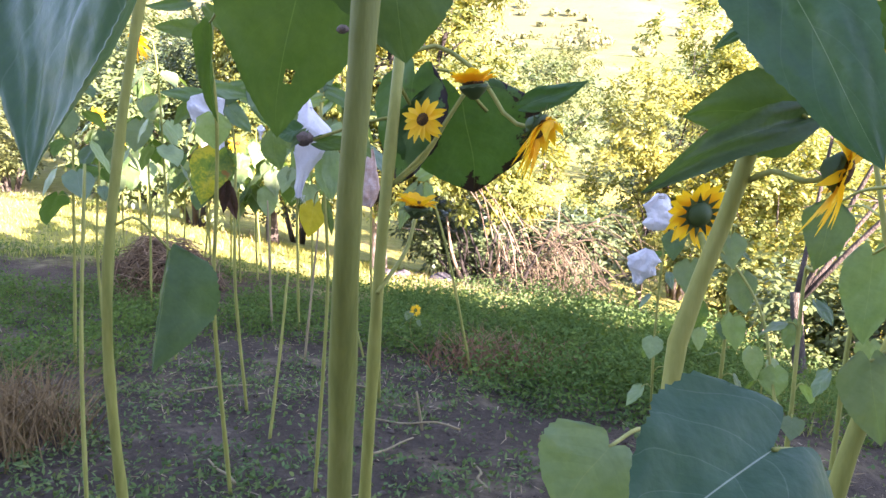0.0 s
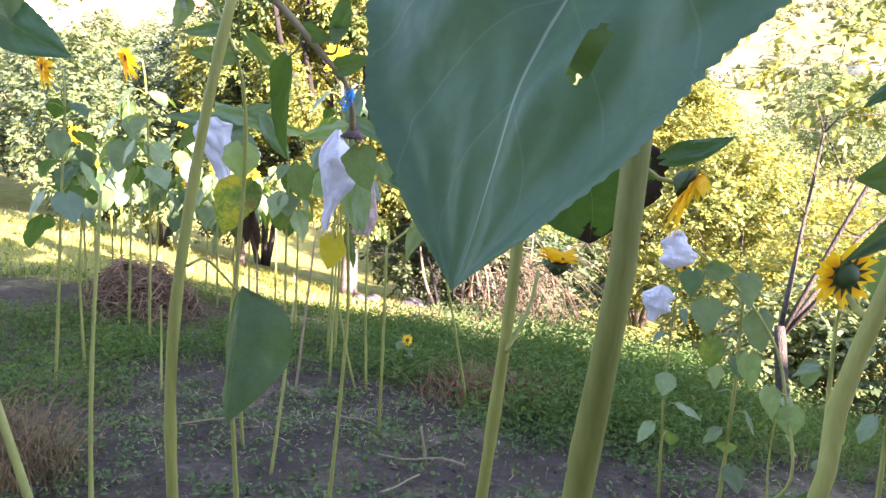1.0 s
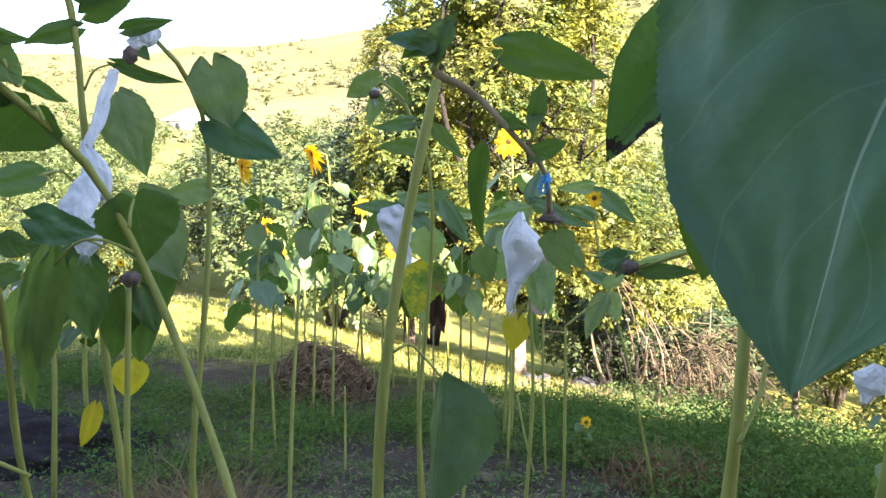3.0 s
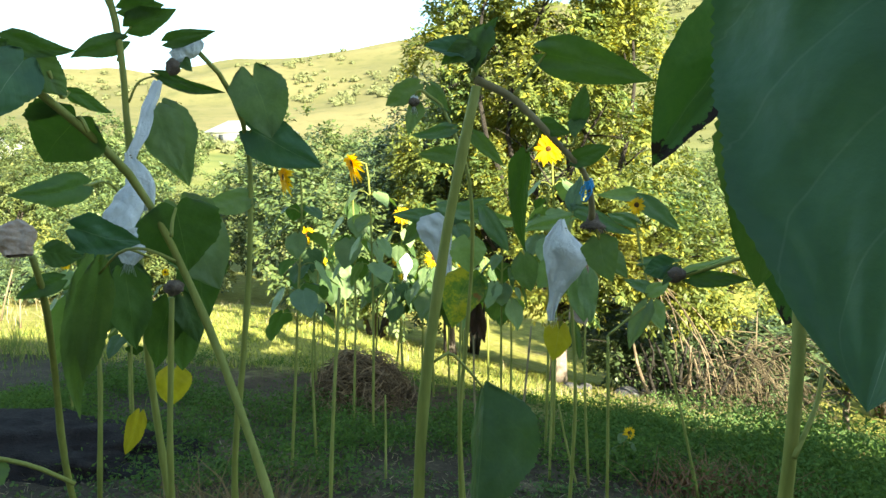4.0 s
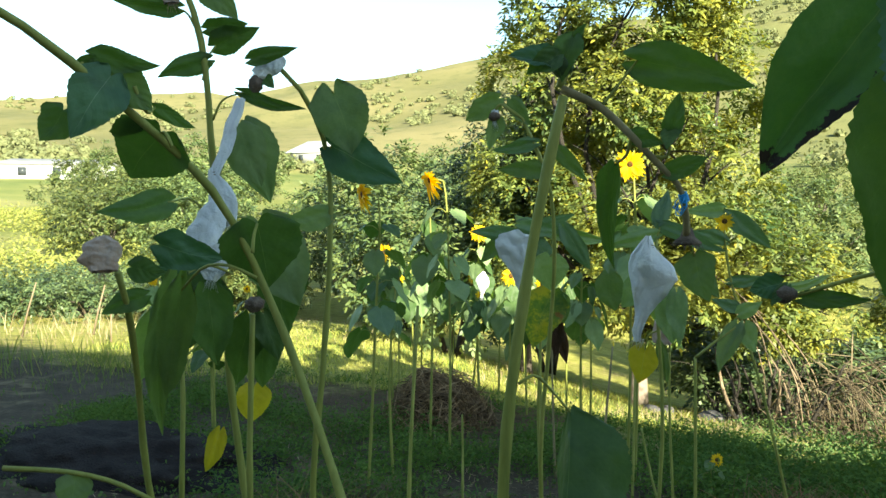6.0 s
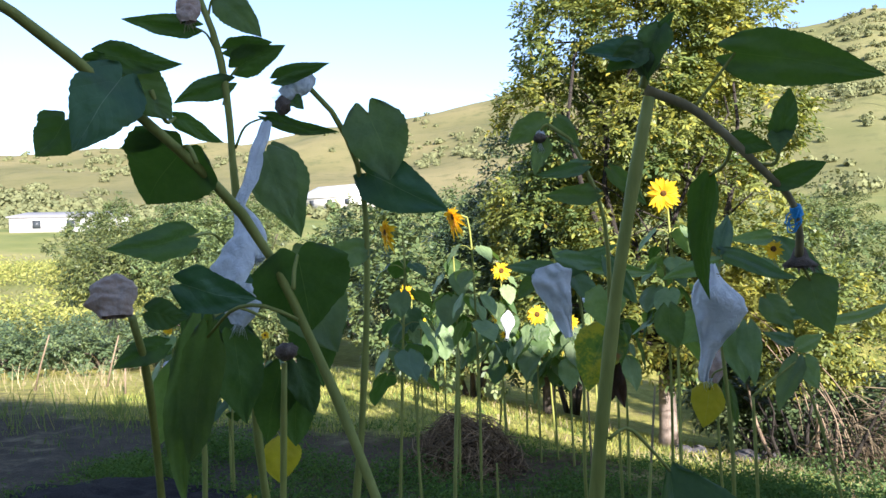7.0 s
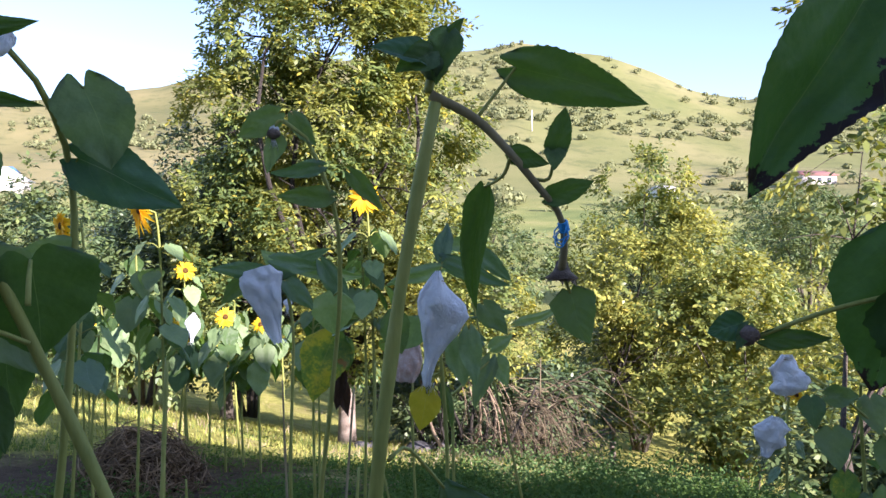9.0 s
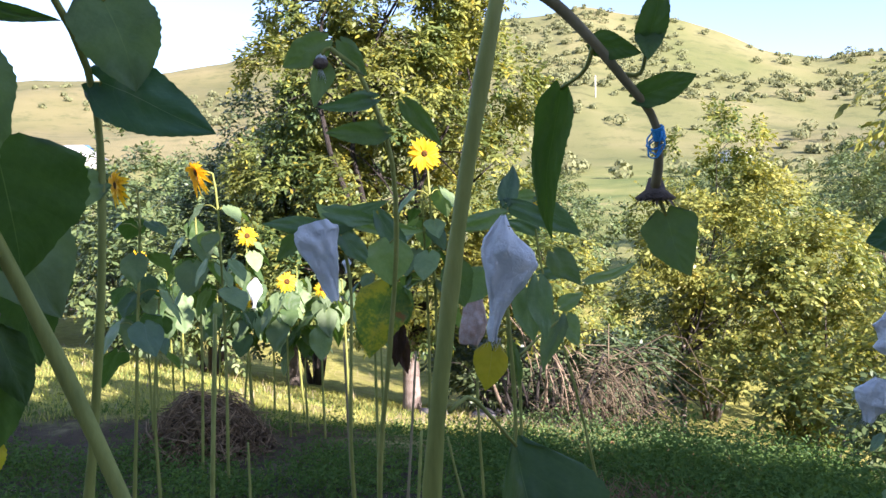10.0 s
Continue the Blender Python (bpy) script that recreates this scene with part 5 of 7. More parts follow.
thick_plant = thing("sunflower", (-0.163, 0.925, ground_z(-0.163, 0.925)), "thick pale green sunflower stem with large drooping leaves", "sunflower", "sunflowers by the path")
rod(thick_plant, "stem", [(-0.163, 0.925, ground_z(-0.163, 0.925) - 0.05), (-0.117, 0.756, 1.159), (-0.111, 0.733, 1.334), (-0.104, 0.709, 1.483), (-0.097, 0.728, 1.618), (-0.093, 0.742, 1.727), (-0.092, 0.763, 1.871)], 0.0155, 0.0115, STEM_GREEN, 22, 10, True, 1)
rod(thick_plant, "petiole", [(-0.097, 0.756, 1.700), (-0.121, 0.828, 1.752), (-0.170, 0.891, 1.762)], 0.0035, 0.0025, STEM, 9, 6)
blade(thick_plant, (-0.178, 0.891, 1.745), (-0.230, 0.930, 1.520), 0.170, (0.18, -0.96, -0.20), LEAF_DARK, 0.1, 0.1, 2, rows=40, hole=(0.66, -0.2, 0.045), cols=20)
rod(thick_plant, "petiole", [(-0.094, 0.749, 1.713), (-0.094, 0.811, 1.765), (-0.087, 0.853, 1.768)], 0.0035, 0.0025, STEM, 9, 6)
blade(thick_plant, (-0.087, 0.853, 1.768), (-0.074, 0.851, 1.615), 0.147, (0.08, -1.00, 0.02), LEAF_DARK, 0.1, 0.1, 3, rows=24)
rod(thick_plant, "petiole", [(-0.10, 0.74, 1.72), (-0.11, 0.66, 1.84), (-0.1528, 0.5375, 1.8434)], 0.0045, 0.0035, STEM, 9, 6)
blade(thick_plant, (-0.1528, 0.5375, 1.8434), (-0.2517, 0.4551, 1.5287), 0.285, (-0.58, -0.72, 0.37), LEAF_BLUE, 0.41, -0.01, 5, rows=96, hole=(0.62, -0.33, 0.045), cols=52, label="broad bluish-green leaf with a hole, hanging tip down", outline=BROAD_W)

for q in ((-0.105, 0.728, 1.480), (-0.118, 0.752, 1.300), (-0.106, 0.722, 1.640)):
    seed_ball(thick_plant, (q[0] - 0.006, q[1] - 0.010, q[2]), 0.0055, DRY_HEAD, 0.7, "leaf_scar")

flower_plant = thing("sunflower", (-0.150, 1.330, ground_z(-0.150, 1.330)), "slim sunflower stem with several small nodding yellow flowers", "sunflower", "sunflowers by the path")
rod(flower_plant, "stem", [(-0.194, 1.340, ground_z(-0.194, 1.340) - 0.05), (-0.151, 1.270, 0.862), (-0.138, 1.244, 1.121), (-0.127, 1.231, 1.344), (-0.119, 1.265, 1.500), (-0.111, 1.295, 1.636)], 0.0125, 0.009, STEM, 22, 10, True, 4)
rod(flower_plant, "flower_stalk", [(-0.110, 1.294, 1.632), (-0.056, 1.331, 1.654), (0.016, 1.293, 1.612), (0.071, 1.237, 1.541), (0.110, 1.216, 1.532)], 0.0042, 0.0034, STEM, 10, 7)
flower(flower_plant, (0.112, 1.185, 1.533), (0.72, -0.35, -0.45), 0.058, 5, 22, 0.75, close=0.22)
rod(flower_plant, "flower_stalk", [(-0.116, 1.287, 1.598), (-0.101, 1.341, 1.566), (-0.085, 1.376, 1.534)], 0.004, 0.003, STEM, 10, 7)
flower(flower_plant, (-0.067, 1.234, 1.538), (-0.44, -0.82, 0.26), 0.038, 6, 14, 0)
rod(flower_plant, "flower_stalk", [(-0.117, 1.250, 1.429), (-0.069, 1.260, 1.471), (-0.031, 1.275, 1.535), (0.005, 1.288, 1.594)], 0.0045, 0.0035, STEM, 10, 7)
flower(flower_plant, (0.009, 1.228, 1.596), (-0.14, 0.09, 1.00), 0.057, 7, 18, 0.0, close=0.45)
rod(flower_plant, "flower_stalk", [(-0.130, 1.213, 1.259), (-0.089, 1.278, 1.321), (-0.078, 1.300, 1.371)], 0.004, 0.0032, STEM, 10, 7)
flower(flower_plant, (-0.069, 1.185, 1.410), (0.06, -0.03, 1.03), 0.049, 8, 17, 0.0, close=0.4)
rod(flower_plant, "petiole", [(-0.117, 1.250, 1.429), (-0.057, 1.265, 1.493), (-0.008, 1.355, 1.572)], 0.0035, 0.0025, STEM, 9, 6)
blade(flower_plant, (-0.008, 1.355, 1.572), (0.020, 1.370, 1.403), 0.255, (0.02, -1.00, -0.09), LEAF_EDGED, 0.12, 0.12, 9, rows=24, lobe=0.2)
blade(flower_plant, (0.092, 1.244, 1.567), (0.183, 1.213, 1.607), 0.038, (-0.29, -0.95, -0.07), LEAF_BLUE, 0.3, 0.05, 10)
rod(flower_plant, "petiole", [(0.036, 1.349, 1.550), (-0.036, 1.354, 1.615), (-0.087, 1.358, 1.607)], 0.0035, 0.0025, STEM, 9, 6)
blade(flower_plant, (-0.087, 1.358, 1.607), (-0.123, 1.363, 1.415), 0.156, (-0.54, -0.84, 0.08), LEAF_EDGED, 0.1, 0.1, 11, rows=24)
rod(flower_plant, "flower_stalk", [(-0.036, 1.355, 1.550), (-0.108, 1.361, 1.538), (-0.180, 1.367, 1.520), (-0.270, 1.375, 1.487)], 0.0035, 0.003, STEM, 10, 7)
seed_ball(flower_plant, (-0.282, 1.376, 1.489), 0.016, DRY_HEAD, 0.8)
blade(flower_plant, (-0.280, 1.375, 1.502), (-0.304, 1.358, 1.474), 0.021, (-0.10, -0.80, 0.59), LEAF_DARK, 0.3, 0.1, 12)
blade(flower_plant, (-0.288, 1.376, 1.505), (-0.331, 1.380, 1.491), 0.040, (-0.15, -0.97, 0.20), LEAF_BLUE, 0.2, 0.1, 13)
blade(flower_plant, (-0.259, 1.374, 1.484), (-0.169, 1.366, 1.484), 0.029, (-0.08, -0.99, 0.14), LEAF_DARK, 0.2, 0.1, 14)
rod(flower_plant, "petiole", [(-0.009, 1.349, 1.911), (-0.067, 1.354, 1.976), (-0.153, 1.322, 1.918)], 0.0035, 0.0025, STEM, 9, 6)
blade(flower_plant, (-0.153, 1.320, 1.916), (-0.339, 1.279, 1.668), 0.175, (-0.37, -0.80, 0.48), LEAF_EDGED, 0.25, 0.06, 15, rows=44, cols=20, lobe=0.12, halves=(1.0, 0.42), folds=(1, 4.2), label="hanging leaf with brown withered edges")

leaning_plant = thing("sunflower", (0.200, 1.200, ground_z(0.200, 1.200)), "leaning pale sunflower stem with folded leaves and flowers", "sunflower", "sunflowers by the path")
rod(leaning_plant, "stem", [(0.020, 1.420, ground_z(0.020, 1.420) - 0.05), (0.302, 1.059, 1.118), (0.318, 1.077, 1.246), (0.372, 1.089, 1.439), (0.389, 1.079, 1.531), (0.407, 1.090, 1.677), (0.425, 1.109, 1.808)], 0.015, 0.0115, STEM, 22, 10, True, 16)
rod(leaning_plant, "petiole", [(0.398, 1.086, 1.610), (0.424, 1.050, 1.583), (0.436, 1.027, 1.571)], 0.0035, 0.0025, STEM, 9, 6)
blade(leaning_plant, (0.436, 1.027, 1.571), (0.209, 0.933, 1.493), 0.056, (0.27, -0.91, 0.31), LEAF_DARK, 0.5, 0.05, 17, rows=22)
blade(leaning_plant, (0.439, 1.048, 1.575), (0.292, 1.074, 1.572), 0.115, (-0.19, -0.98, 0.04), LEAF_DARK, 0.25, 0.08, 18, rows=22)
rod(leaning_plant, "petiole", [(0.422, 1.106, 1.794), (0.352, 1.085, 1.850), (0.318, 1.027, 1.822)], 0.0035, 0.0025, STEM, 9, 6)
blade(leaning_plant, (0.318, 1.027, 1.822), (0.443, 0.834, 1.533), 0.150, (-0.56, -0.79, 0.25), LEAF_BLUE, 0.15, 0.1, 19, rows=44, cols=16)
rod(leaning_plant, "flower_stalk", [(0.389, 1.088, 1.478), (0.413, 1.052, 1.498), (0.441, 1.010, 1.491), (0.464, 0.983, 1.508)], 0.0045, 0.0035, STEM, 10, 7)
flower(leaning_plant, (0.469, 0.973, 1.508), (0.82, -0.44, -0.23), 0.068, 20, 16, 0.35)
rod(leaning_plant, "flower_stalk", [(0.360, 1.095, 1.373), (0.361, 1.136, 1.372), (0.362, 1.170, 1.387)], 0.006, 0.005, STEM, 10, 7)
flower(leaning_plant, (0.360, 1.186, 1.416), (-0.18, 0.95, 0.15), 0.053, 21, 16, 0.1)
rod(leaning_plant, "flower_stalk", [(0.490, 1.165, 1.693), (0.508, 1.222, 1.726)], 0.004, 0.004, STEM, 10, 7)
flower(leaning_plant, (0.503, 1.225, 1.740), (0.24, -0.75, -0.04), 0.036, 22, 14, 0.2)
blade(leaning_plant, (0.431, 1.225, 1.707), (0.365, 1.222, 1.663), 0.023, (-0.08, -0.98, 0.19), LEAF_BLUE, 0.3, 0.05, 23)
rod(leaning_plant, "petiole", [(0.396, 0.789, 1.184), (0.336, 0.712, 1.260), (0.297, 0.674, 1.279)], 0.0035, 0.0025, STEM, 9, 6)
blade(leaning_plant, (0.297, 0.674, 1.279), (0.143, 0.541, 1.248), 0.205, (0.30, -0.53, 0.79), LEAF_TEAL, 0.12, 0.1, 24, rows=40, cols=16, lobe=0.22, label="broad teal-green leaf with pale veins")
rod(leaning_plant, "petiole", [(0.299, 1.057, 1.110), (0.239, 0.936, 1.173), (0.174, 0.800, 1.212)], 0.0035, 0.0025, STEM, 9, 6)
blade(leaning_plant, (0.174, 0.800, 1.212), (0.117, 0.764, 1.146), 0.129, (-0.10, -0.83, 0.54), LEAF_PALE_LIT, 0.12, 0.1, 25, rows=22)

side_plant = thing("sunflower", (0.620, 0.900, ground_z(0.620, 0.900)), "sunflower stem with pale green hanging leaves", "sunflower", "sunflowers by the path")
rod(side_plant, "stem", [(0.500, 1.150, ground_z(0.500, 1.150) - 0.05), (0.513, 0.968, 1.058), (0.536, 0.975, 1.178), (0.572, 0.977, 1.327), (0.621, 1.018, 1.513)], 0.014, 0.011, STEM, 22, 10, True, 26)
rod(side_plant, "petiole", [(0.556, 0.967, 1.284), (0.531, 0.964, 1.269)], 0.0035, 0.0025, STEM, 9, 6)
blade(side_plant, (0.531, 0.964, 1.269), (0.539, 0.922, 1.172), 0.079, (-0.46, -0.83, 0.31), LEAF, 0.2, 0.1, 27)
rod(side_plant, "petiole", [(0.734, 1.316, 1.457), (0.710, 1.412, 1.433), (0.684, 1.455, 1.394)], 0.0035, 0.0025, STEM, 9, 6)
blade(side_plant, (0.684, 1.455, 1.394), (0.663, 1.429, 1.280), 0.089, (-0.40, -0.88, 0.27), LEAF, 0.15, 0.1, 28)
rod(side_plant, "petiole", [(0.794, 1.398, 1.357), (0.793, 1.489, 1.305)], 0.0035, 0.0025, STEM, 9, 6)
blade(side_plant, (0.793, 1.489, 1.305), (0.784, 1.451, 1.133), 0.103, (-0.46, -0.86, 0.21), LEAF_PALE_LIT, 0.15, 0.1, 29)
blade(side_plant, (0.566, 1.164, 1.718), (0.612, 1.154, 1.665), 0.072, (-0.38, -0.91, -0.15), LEAF_EDGED, 0.2, 0.1, 30)

hanging_leaf_plant = thing("sunflower", (1.120, 2.050, ground_z(1.120, 2.050)), "tall thin sunflower with hanging yellow-green heart leaves", "sunflower", "sunflowers by the path")
rod(hanging_leaf_plant, "stem", [(1.140, 2.080, ground_z(1.140, 2.080) - 0.05), (1.190, 1.952, 0.588), (1.145, 1.975, 0.931), (1.093, 1.986, 1.213), (1.042, 2.051, 1.509), (1.014, 2.114, 1.805)], 0.01, 0.006, STEM, 22, 10, True, 31)
rod(hanging_leaf_plant, "petiole", [(1.098, 1.974, 1.154), (1.077, 2.007, 1.208), (1.062, 2.032, 1.174)], 0.0035, 0.0025, STEM, 9, 6)
blade(hanging_leaf_plant, (1.062, 2.032, 1.174), (1.048, 1.962, 0.975), 0.105, (-0.50, -0.80, 0.32), LEAF, 0.2, 0.1, 32)
rod(hanging_leaf_plant, "petiole", [(1.115, 1.979, 1.090), (1.118, 1.972, 1.155), (1.133, 1.971, 1.156)], 0.0035, 0.0025, STEM, 9, 6)
blade(hanging_leaf_plant, (1.133, 1.971, 1.156), (1.126, 1.893, 1.025), 0.090, (-0.55, -0.71, 0.45), LEAF, 0.2, 0.1, 33)
rod(hanging_leaf_plant, "petiole", [(1.143, 1.975, 0.930), (1.144, 2.032, 0.960), (1.112, 2.034, 0.955)], 0.0035, 0.0025, STEM, 9, 6)
blade(hanging_leaf_plant, (1.112, 2.034, 0.955), (1.105, 2.017, 0.868), 0.073, (-0.52, -0.83, 0.20), LEAF_PALE_LIT, 0.2, 0.1, 34)
rod(hanging_leaf_plant, "petiole", [(1.144, 1.969, 0.900), (1.121, 2.023, 0.904)], 0.0035, 0.0025, STEM, 9, 6)
blade(hanging_leaf_plant, (1.121, 2.023, 0.904), (1.111, 1.947, 0.779), 0.072, (-0.51, -0.72, 0.48), LEAF_MOTTLED, 0.2, 0.1, 35)
rod(hanging_leaf_plant, "petiole", [(1.144, 1.972, 0.915), (1.143, 1.934, 0.980)], 0.0035, 0.0025, STEM, 9, 6)
blade(hanging_leaf_plant, (1.143, 1.934, 0.980), (1.129, 1.908, 0.849), 0.091, (-0.55, -0.81, 0.22), LEAF_PALE_LIT, 0.2, 0.1, 36)
blade(hanging_leaf_plant, (1.086, 2.095, 1.492), (0.980, 2.044, 1.446), 0.062, (0.19, -0.85, 0.50), LEAF, 0.2, 0.1, 37)
rod(hanging_leaf_plant, "petiole", [(1.075, 2.006, 1.302), (1.108, 2.208, 1.301), (1.085, 2.303, 1.259)], 0.0035, 0.0025, STEM, 9, 6)
blade(hanging_leaf_plant, (1.085, 2.303, 1.259), (1.107, 2.276, 1.132), 0.104, (-0.47, -0.88, 0.11), LEAF, 0.2, 0.1, 38)

drooping_plant = thing("sunflower", (1.000, 3.500, ground_z(1.000, 3.500)), "thin bent sunflower with drooping heart leaves beside limp bags", "sunflower", "sunflowers by the path")
rod(drooping_plant, "stem", [(1.150, 3.450, ground_z(1.150, 3.450) - 0.05), (1.354, 3.091, 0.142), (1.336, 3.171, 0.462), (1.295, 3.244, 0.687), (1.187, 3.311, 0.863), (1.052, 3.361, 0.994), (0.930, 3.401, 1.080)], 0.008, 0.005, STEM, 26, 10, True, 39)
blade(drooping_plant, (0.932, 3.364, 0.986), (0.911, 3.294, 0.881), 0.103, (-0.30, -0.77, 0.57), LEAF_DARK, 0.2, 0.1, 40)
blade(drooping_plant, (0.995, 3.363, 0.995), (1.098, 3.310, 1.003), 0.093, (-0.46, -0.87, 0.17), LEAF, 0.2, 0.1, 41)
rod(drooping_plant, "petiole", [(1.052, 3.361, 0.994), (1.014, 3.350, 0.931), (1.003, 3.339, 0.865)], 0.0035, 0.0025, STEM, 9, 6)
blade(drooping_plant, (1.003, 3.339, 0.865), (0.989, 3.263, 0.729), 0.137, (-0.34, -0.81, 0.48), LEAF, 0.2, 0.1, 42)
rod(drooping_plant, "petiole", [(1.119, 3.341, 0.902), (1.067, 3.316, 0.753), (1.038, 3.307, 0.703)], 0.0035, 0.0025, STEM, 9, 6)
blade(drooping_plant, (1.038, 3.307, 0.703), (1.032, 3.283, 0.569), 0.108, (-0.37, -0.91, 0.18), LEAF_MOTTLED, 0.2, 0.1, 43)
rod(drooping_plant, "petiole", [(1.117, 3.348, 0.938), (1.169, 3.354, 0.983)], 0.0035, 0.0025, STEM, 9, 6)
blade(drooping_plant, (1.169, 3.354, 0.983), (1.165, 3.280, 0.857), 0.122, (-0.41, -0.78, 0.47), LEAF, 0.2, 0.1, 44)
rod(drooping_plant, "petiole", [(1.209, 3.328, 0.847), (1.228, 3.323, 0.822)], 0.0035, 0.0025, STEM, 9, 6)
blade(drooping_plant, (1.228, 3.323, 0.822), (1.226, 3.244, 0.670), 0.127, (-0.42, -0.80, 0.42), LEAF, 0.2, 0.1, 45)
rod(drooping_plant, "petiole", [(1.282, 3.247, 0.698), (1.197, 3.291, 0.645)], 0.0035, 0.0025, STEM, 9, 6)
blade(drooping_plant, (1.197, 3.291, 0.645), (1.214, 3.263, 0.496), 0.108, (-0.39, -0.91, 0.13), LEAF_PALE_LIT, 0.2, 0.1, 46)
blade(drooping_plant, (1.346, 3.151, 0.466), (1.349, 3.128, 0.342), 0.115, (-0.44, -0.88, 0.15), LEAF_PALE_LIT, 0.2, 0.1, 47)
rod(drooping_plant, "petiole", [(1.329, 3.180, 0.509), (1.251, 3.168, 0.540)], 0.0035, 0.0025, STEM, 9, 6)
blade(drooping_plant, (1.251, 3.168, 0.540), (1.268, 3.143, 0.407), 0.086, (-0.40, -0.91, 0.12), LEAF_PALE_LIT, 0.2, 0.1, 48)
blade(drooping_plant, (1.366, 3.090, 0.693), (1.361, 3.069, 0.578), 0.083, (-0.47, -0.87, 0.18), LEAF, 0.2, 0.1, 49)
blade(drooping_plant, (1.061, 3.285, 0.583), (1.057, 3.267, 0.486), 0.064, (-0.37, -0.91, 0.18), LEAF_PALE_LIT, 0.25, 0.1, 50)

tied_plant = thing("sunflower", (-0.720, 1.660, ground_z(-0.720, 1.660)), "sunflower with a dried drooping head tied with blue twine", "sunflower", "sunflowers by the path")
rod(tied_plant, "stem", [(-0.720, 1.680, ground_z(-0.720, 1.680) - 0.05), (-0.767, 1.617, 1.022), (-0.729, 1.639, 1.447), (-0.688, 1.656, 1.692), (-0.660, 1.667, 1.830)], 0.0135, 0.01, STEM, 30, 10, True, 51)
rod(tied_plant, "stump", [(-0.671, 1.687, 1.850), (-0.664, 1.686, 1.877)], 0.008, 0.008, STEM, 5, 10, False, 52)
blade(tied_plant, (-0.676, 1.655, 1.892), (-0.755, 1.620, 1.916), 0.058, (0.25, -0.80, 0.55), LEAF_BLUE, 0.7, 0.25, 53)
blade(tied_plant, (-0.668, 1.640, 1.905), (-0.722, 1.618, 1.868), 0.050, (0.20, -0.95, 0.10), LEAF_DARK, 0.6, 0.2, 56)
blade(tied_plant, (-0.640, 1.655, 1.938), (-0.664, 1.638, 1.858), 0.056, (0.10, -0.97, 0.20), LEAF_DARK, 0.6, 0.2, 54)
blade(tied_plant, (-0.655, 1.662, 1.915), (-0.615, 1.650, 1.964), 0.026, (-0.06, -0.98, -0.18), LEAF_DARK, 0.5, 0.1, 55)
seed_ball(tied_plant, (-0.661, 1.664, 1.888), 0.021, SEPAL, 1.1)
rod(tied_plant, "branch", [(-0.667, 1.686, 1.847), (-0.594, 1.690, 1.810), (-0.537, 1.695, 1.757), (-0.487, 1.711, 1.703), (-0.449, 1.728, 1.662), (-0.435, 1.736, 1.633)], 0.0088, 0.0055, STEM_DRY, 22, 10, False, 57)
rod(tied_plant, "neck", [(-0.435, 1.736, 1.633), (-0.430, 1.755, 1.591), (-0.430, 1.775, 1.556)], 0.0055, 0.008, STEM_DRY, 6, 10, False, 58)
rod(tied_plant, "petiole", [(-0.589, 1.690, 1.812), (-0.560, 1.697, 1.850), (-0.524, 1.702, 1.897)], 0.0035, 0.0025, STEM, 9, 6)
blade(tied_plant, (-0.524, 1.702, 1.897), (-0.312, 1.650, 1.838), 0.092, (-0.28, -0.94, -0.18), LEAF_DARK, 0.2, 0.03, 58, rows=34, cols=14)
blade(tied_plant, (-0.532, 1.705, 1.755), (-0.471, 1.680, 1.738), 0.039, (-0.39, -0.92, -0.05), LEAF_DARK, 0.3, 0.05, 60)
rod(tied_plant, "petiole", [(-0.492, 1.711, 1.712), (-0.468, 1.710, 1.712), (-0.459, 1.699, 1.755)], 0.0035, 0.0025, STEM, 9, 6)
blade(tied_plant, (-0.459, 1.699, 1.755), (-0.444, 1.679, 1.828), 0.043, (-0.24, -0.95, -0.21), LEAF_DARK, 0.3, 0.1, 61)
blade(tied_plant, (-0.456, 1.699, 1.764), (-0.467, 1.670, 1.726), 0.037, (-0.08, -0.78, 0.62), LEAF_DARK, 0.3, 0.1, 62)
blade(tied_plant, (-0.468, 1.719, 1.682), (-0.393, 1.694, 1.707), 0.042, (-0.30, -0.95, -0.08), LEAF_DARK, 0.3, 0.1, 63)
rod(tied_plant, "petiole", [(-0.426, 1.775, 1.546), (-0.414, 1.773, 1.516)], 0.0035, 0.0025, STEM, 9, 6)
blade(tied_plant, (-0.414, 1.773, 1.516), (-0.390, 1.749, 1.428), 0.080, (-0.26, -0.96, 0.14), LEAF, 0.2, 0.1, 64)
rod(tied_plant, "petiole", [(-0.533, 1.695, 1.751), (-0.542, 1.715, 1.720), (-0.569, 1.757, 1.701)], 0.0035, 0.0025, STEM, 9, 6)
blade(tied_plant, (-0.569, 1.757, 1.701), (-0.590, 1.815, 1.480), 0.054, (-0.30, -0.90, -0.29), LEAF_DARK, 0.85, 0.05, 64, rows=34, cols=14, lobe=0.05)
rod(tied_plant, "petiole", [(-0.736, 1.620, 1.270), (-0.710, 1.650, 1.282), (-0.679, 1.665, 1.250), (-0.645, 1.680, 1.206)], 0.0035, 0.0025, STEM, 9, 6)
blade(tied_plant, (-0.645, 1.680, 1.206), (-0.616, 1.500, 0.996), 0.150, (0.05, -0.95, 0.30), LEAF_DARK, 0.25, 0.09, 68, rows=40, cols=18, lobe=0.06, outline=DROOP_W, halves=(1.55, 0.4), folds=(-0.3, -3.0))

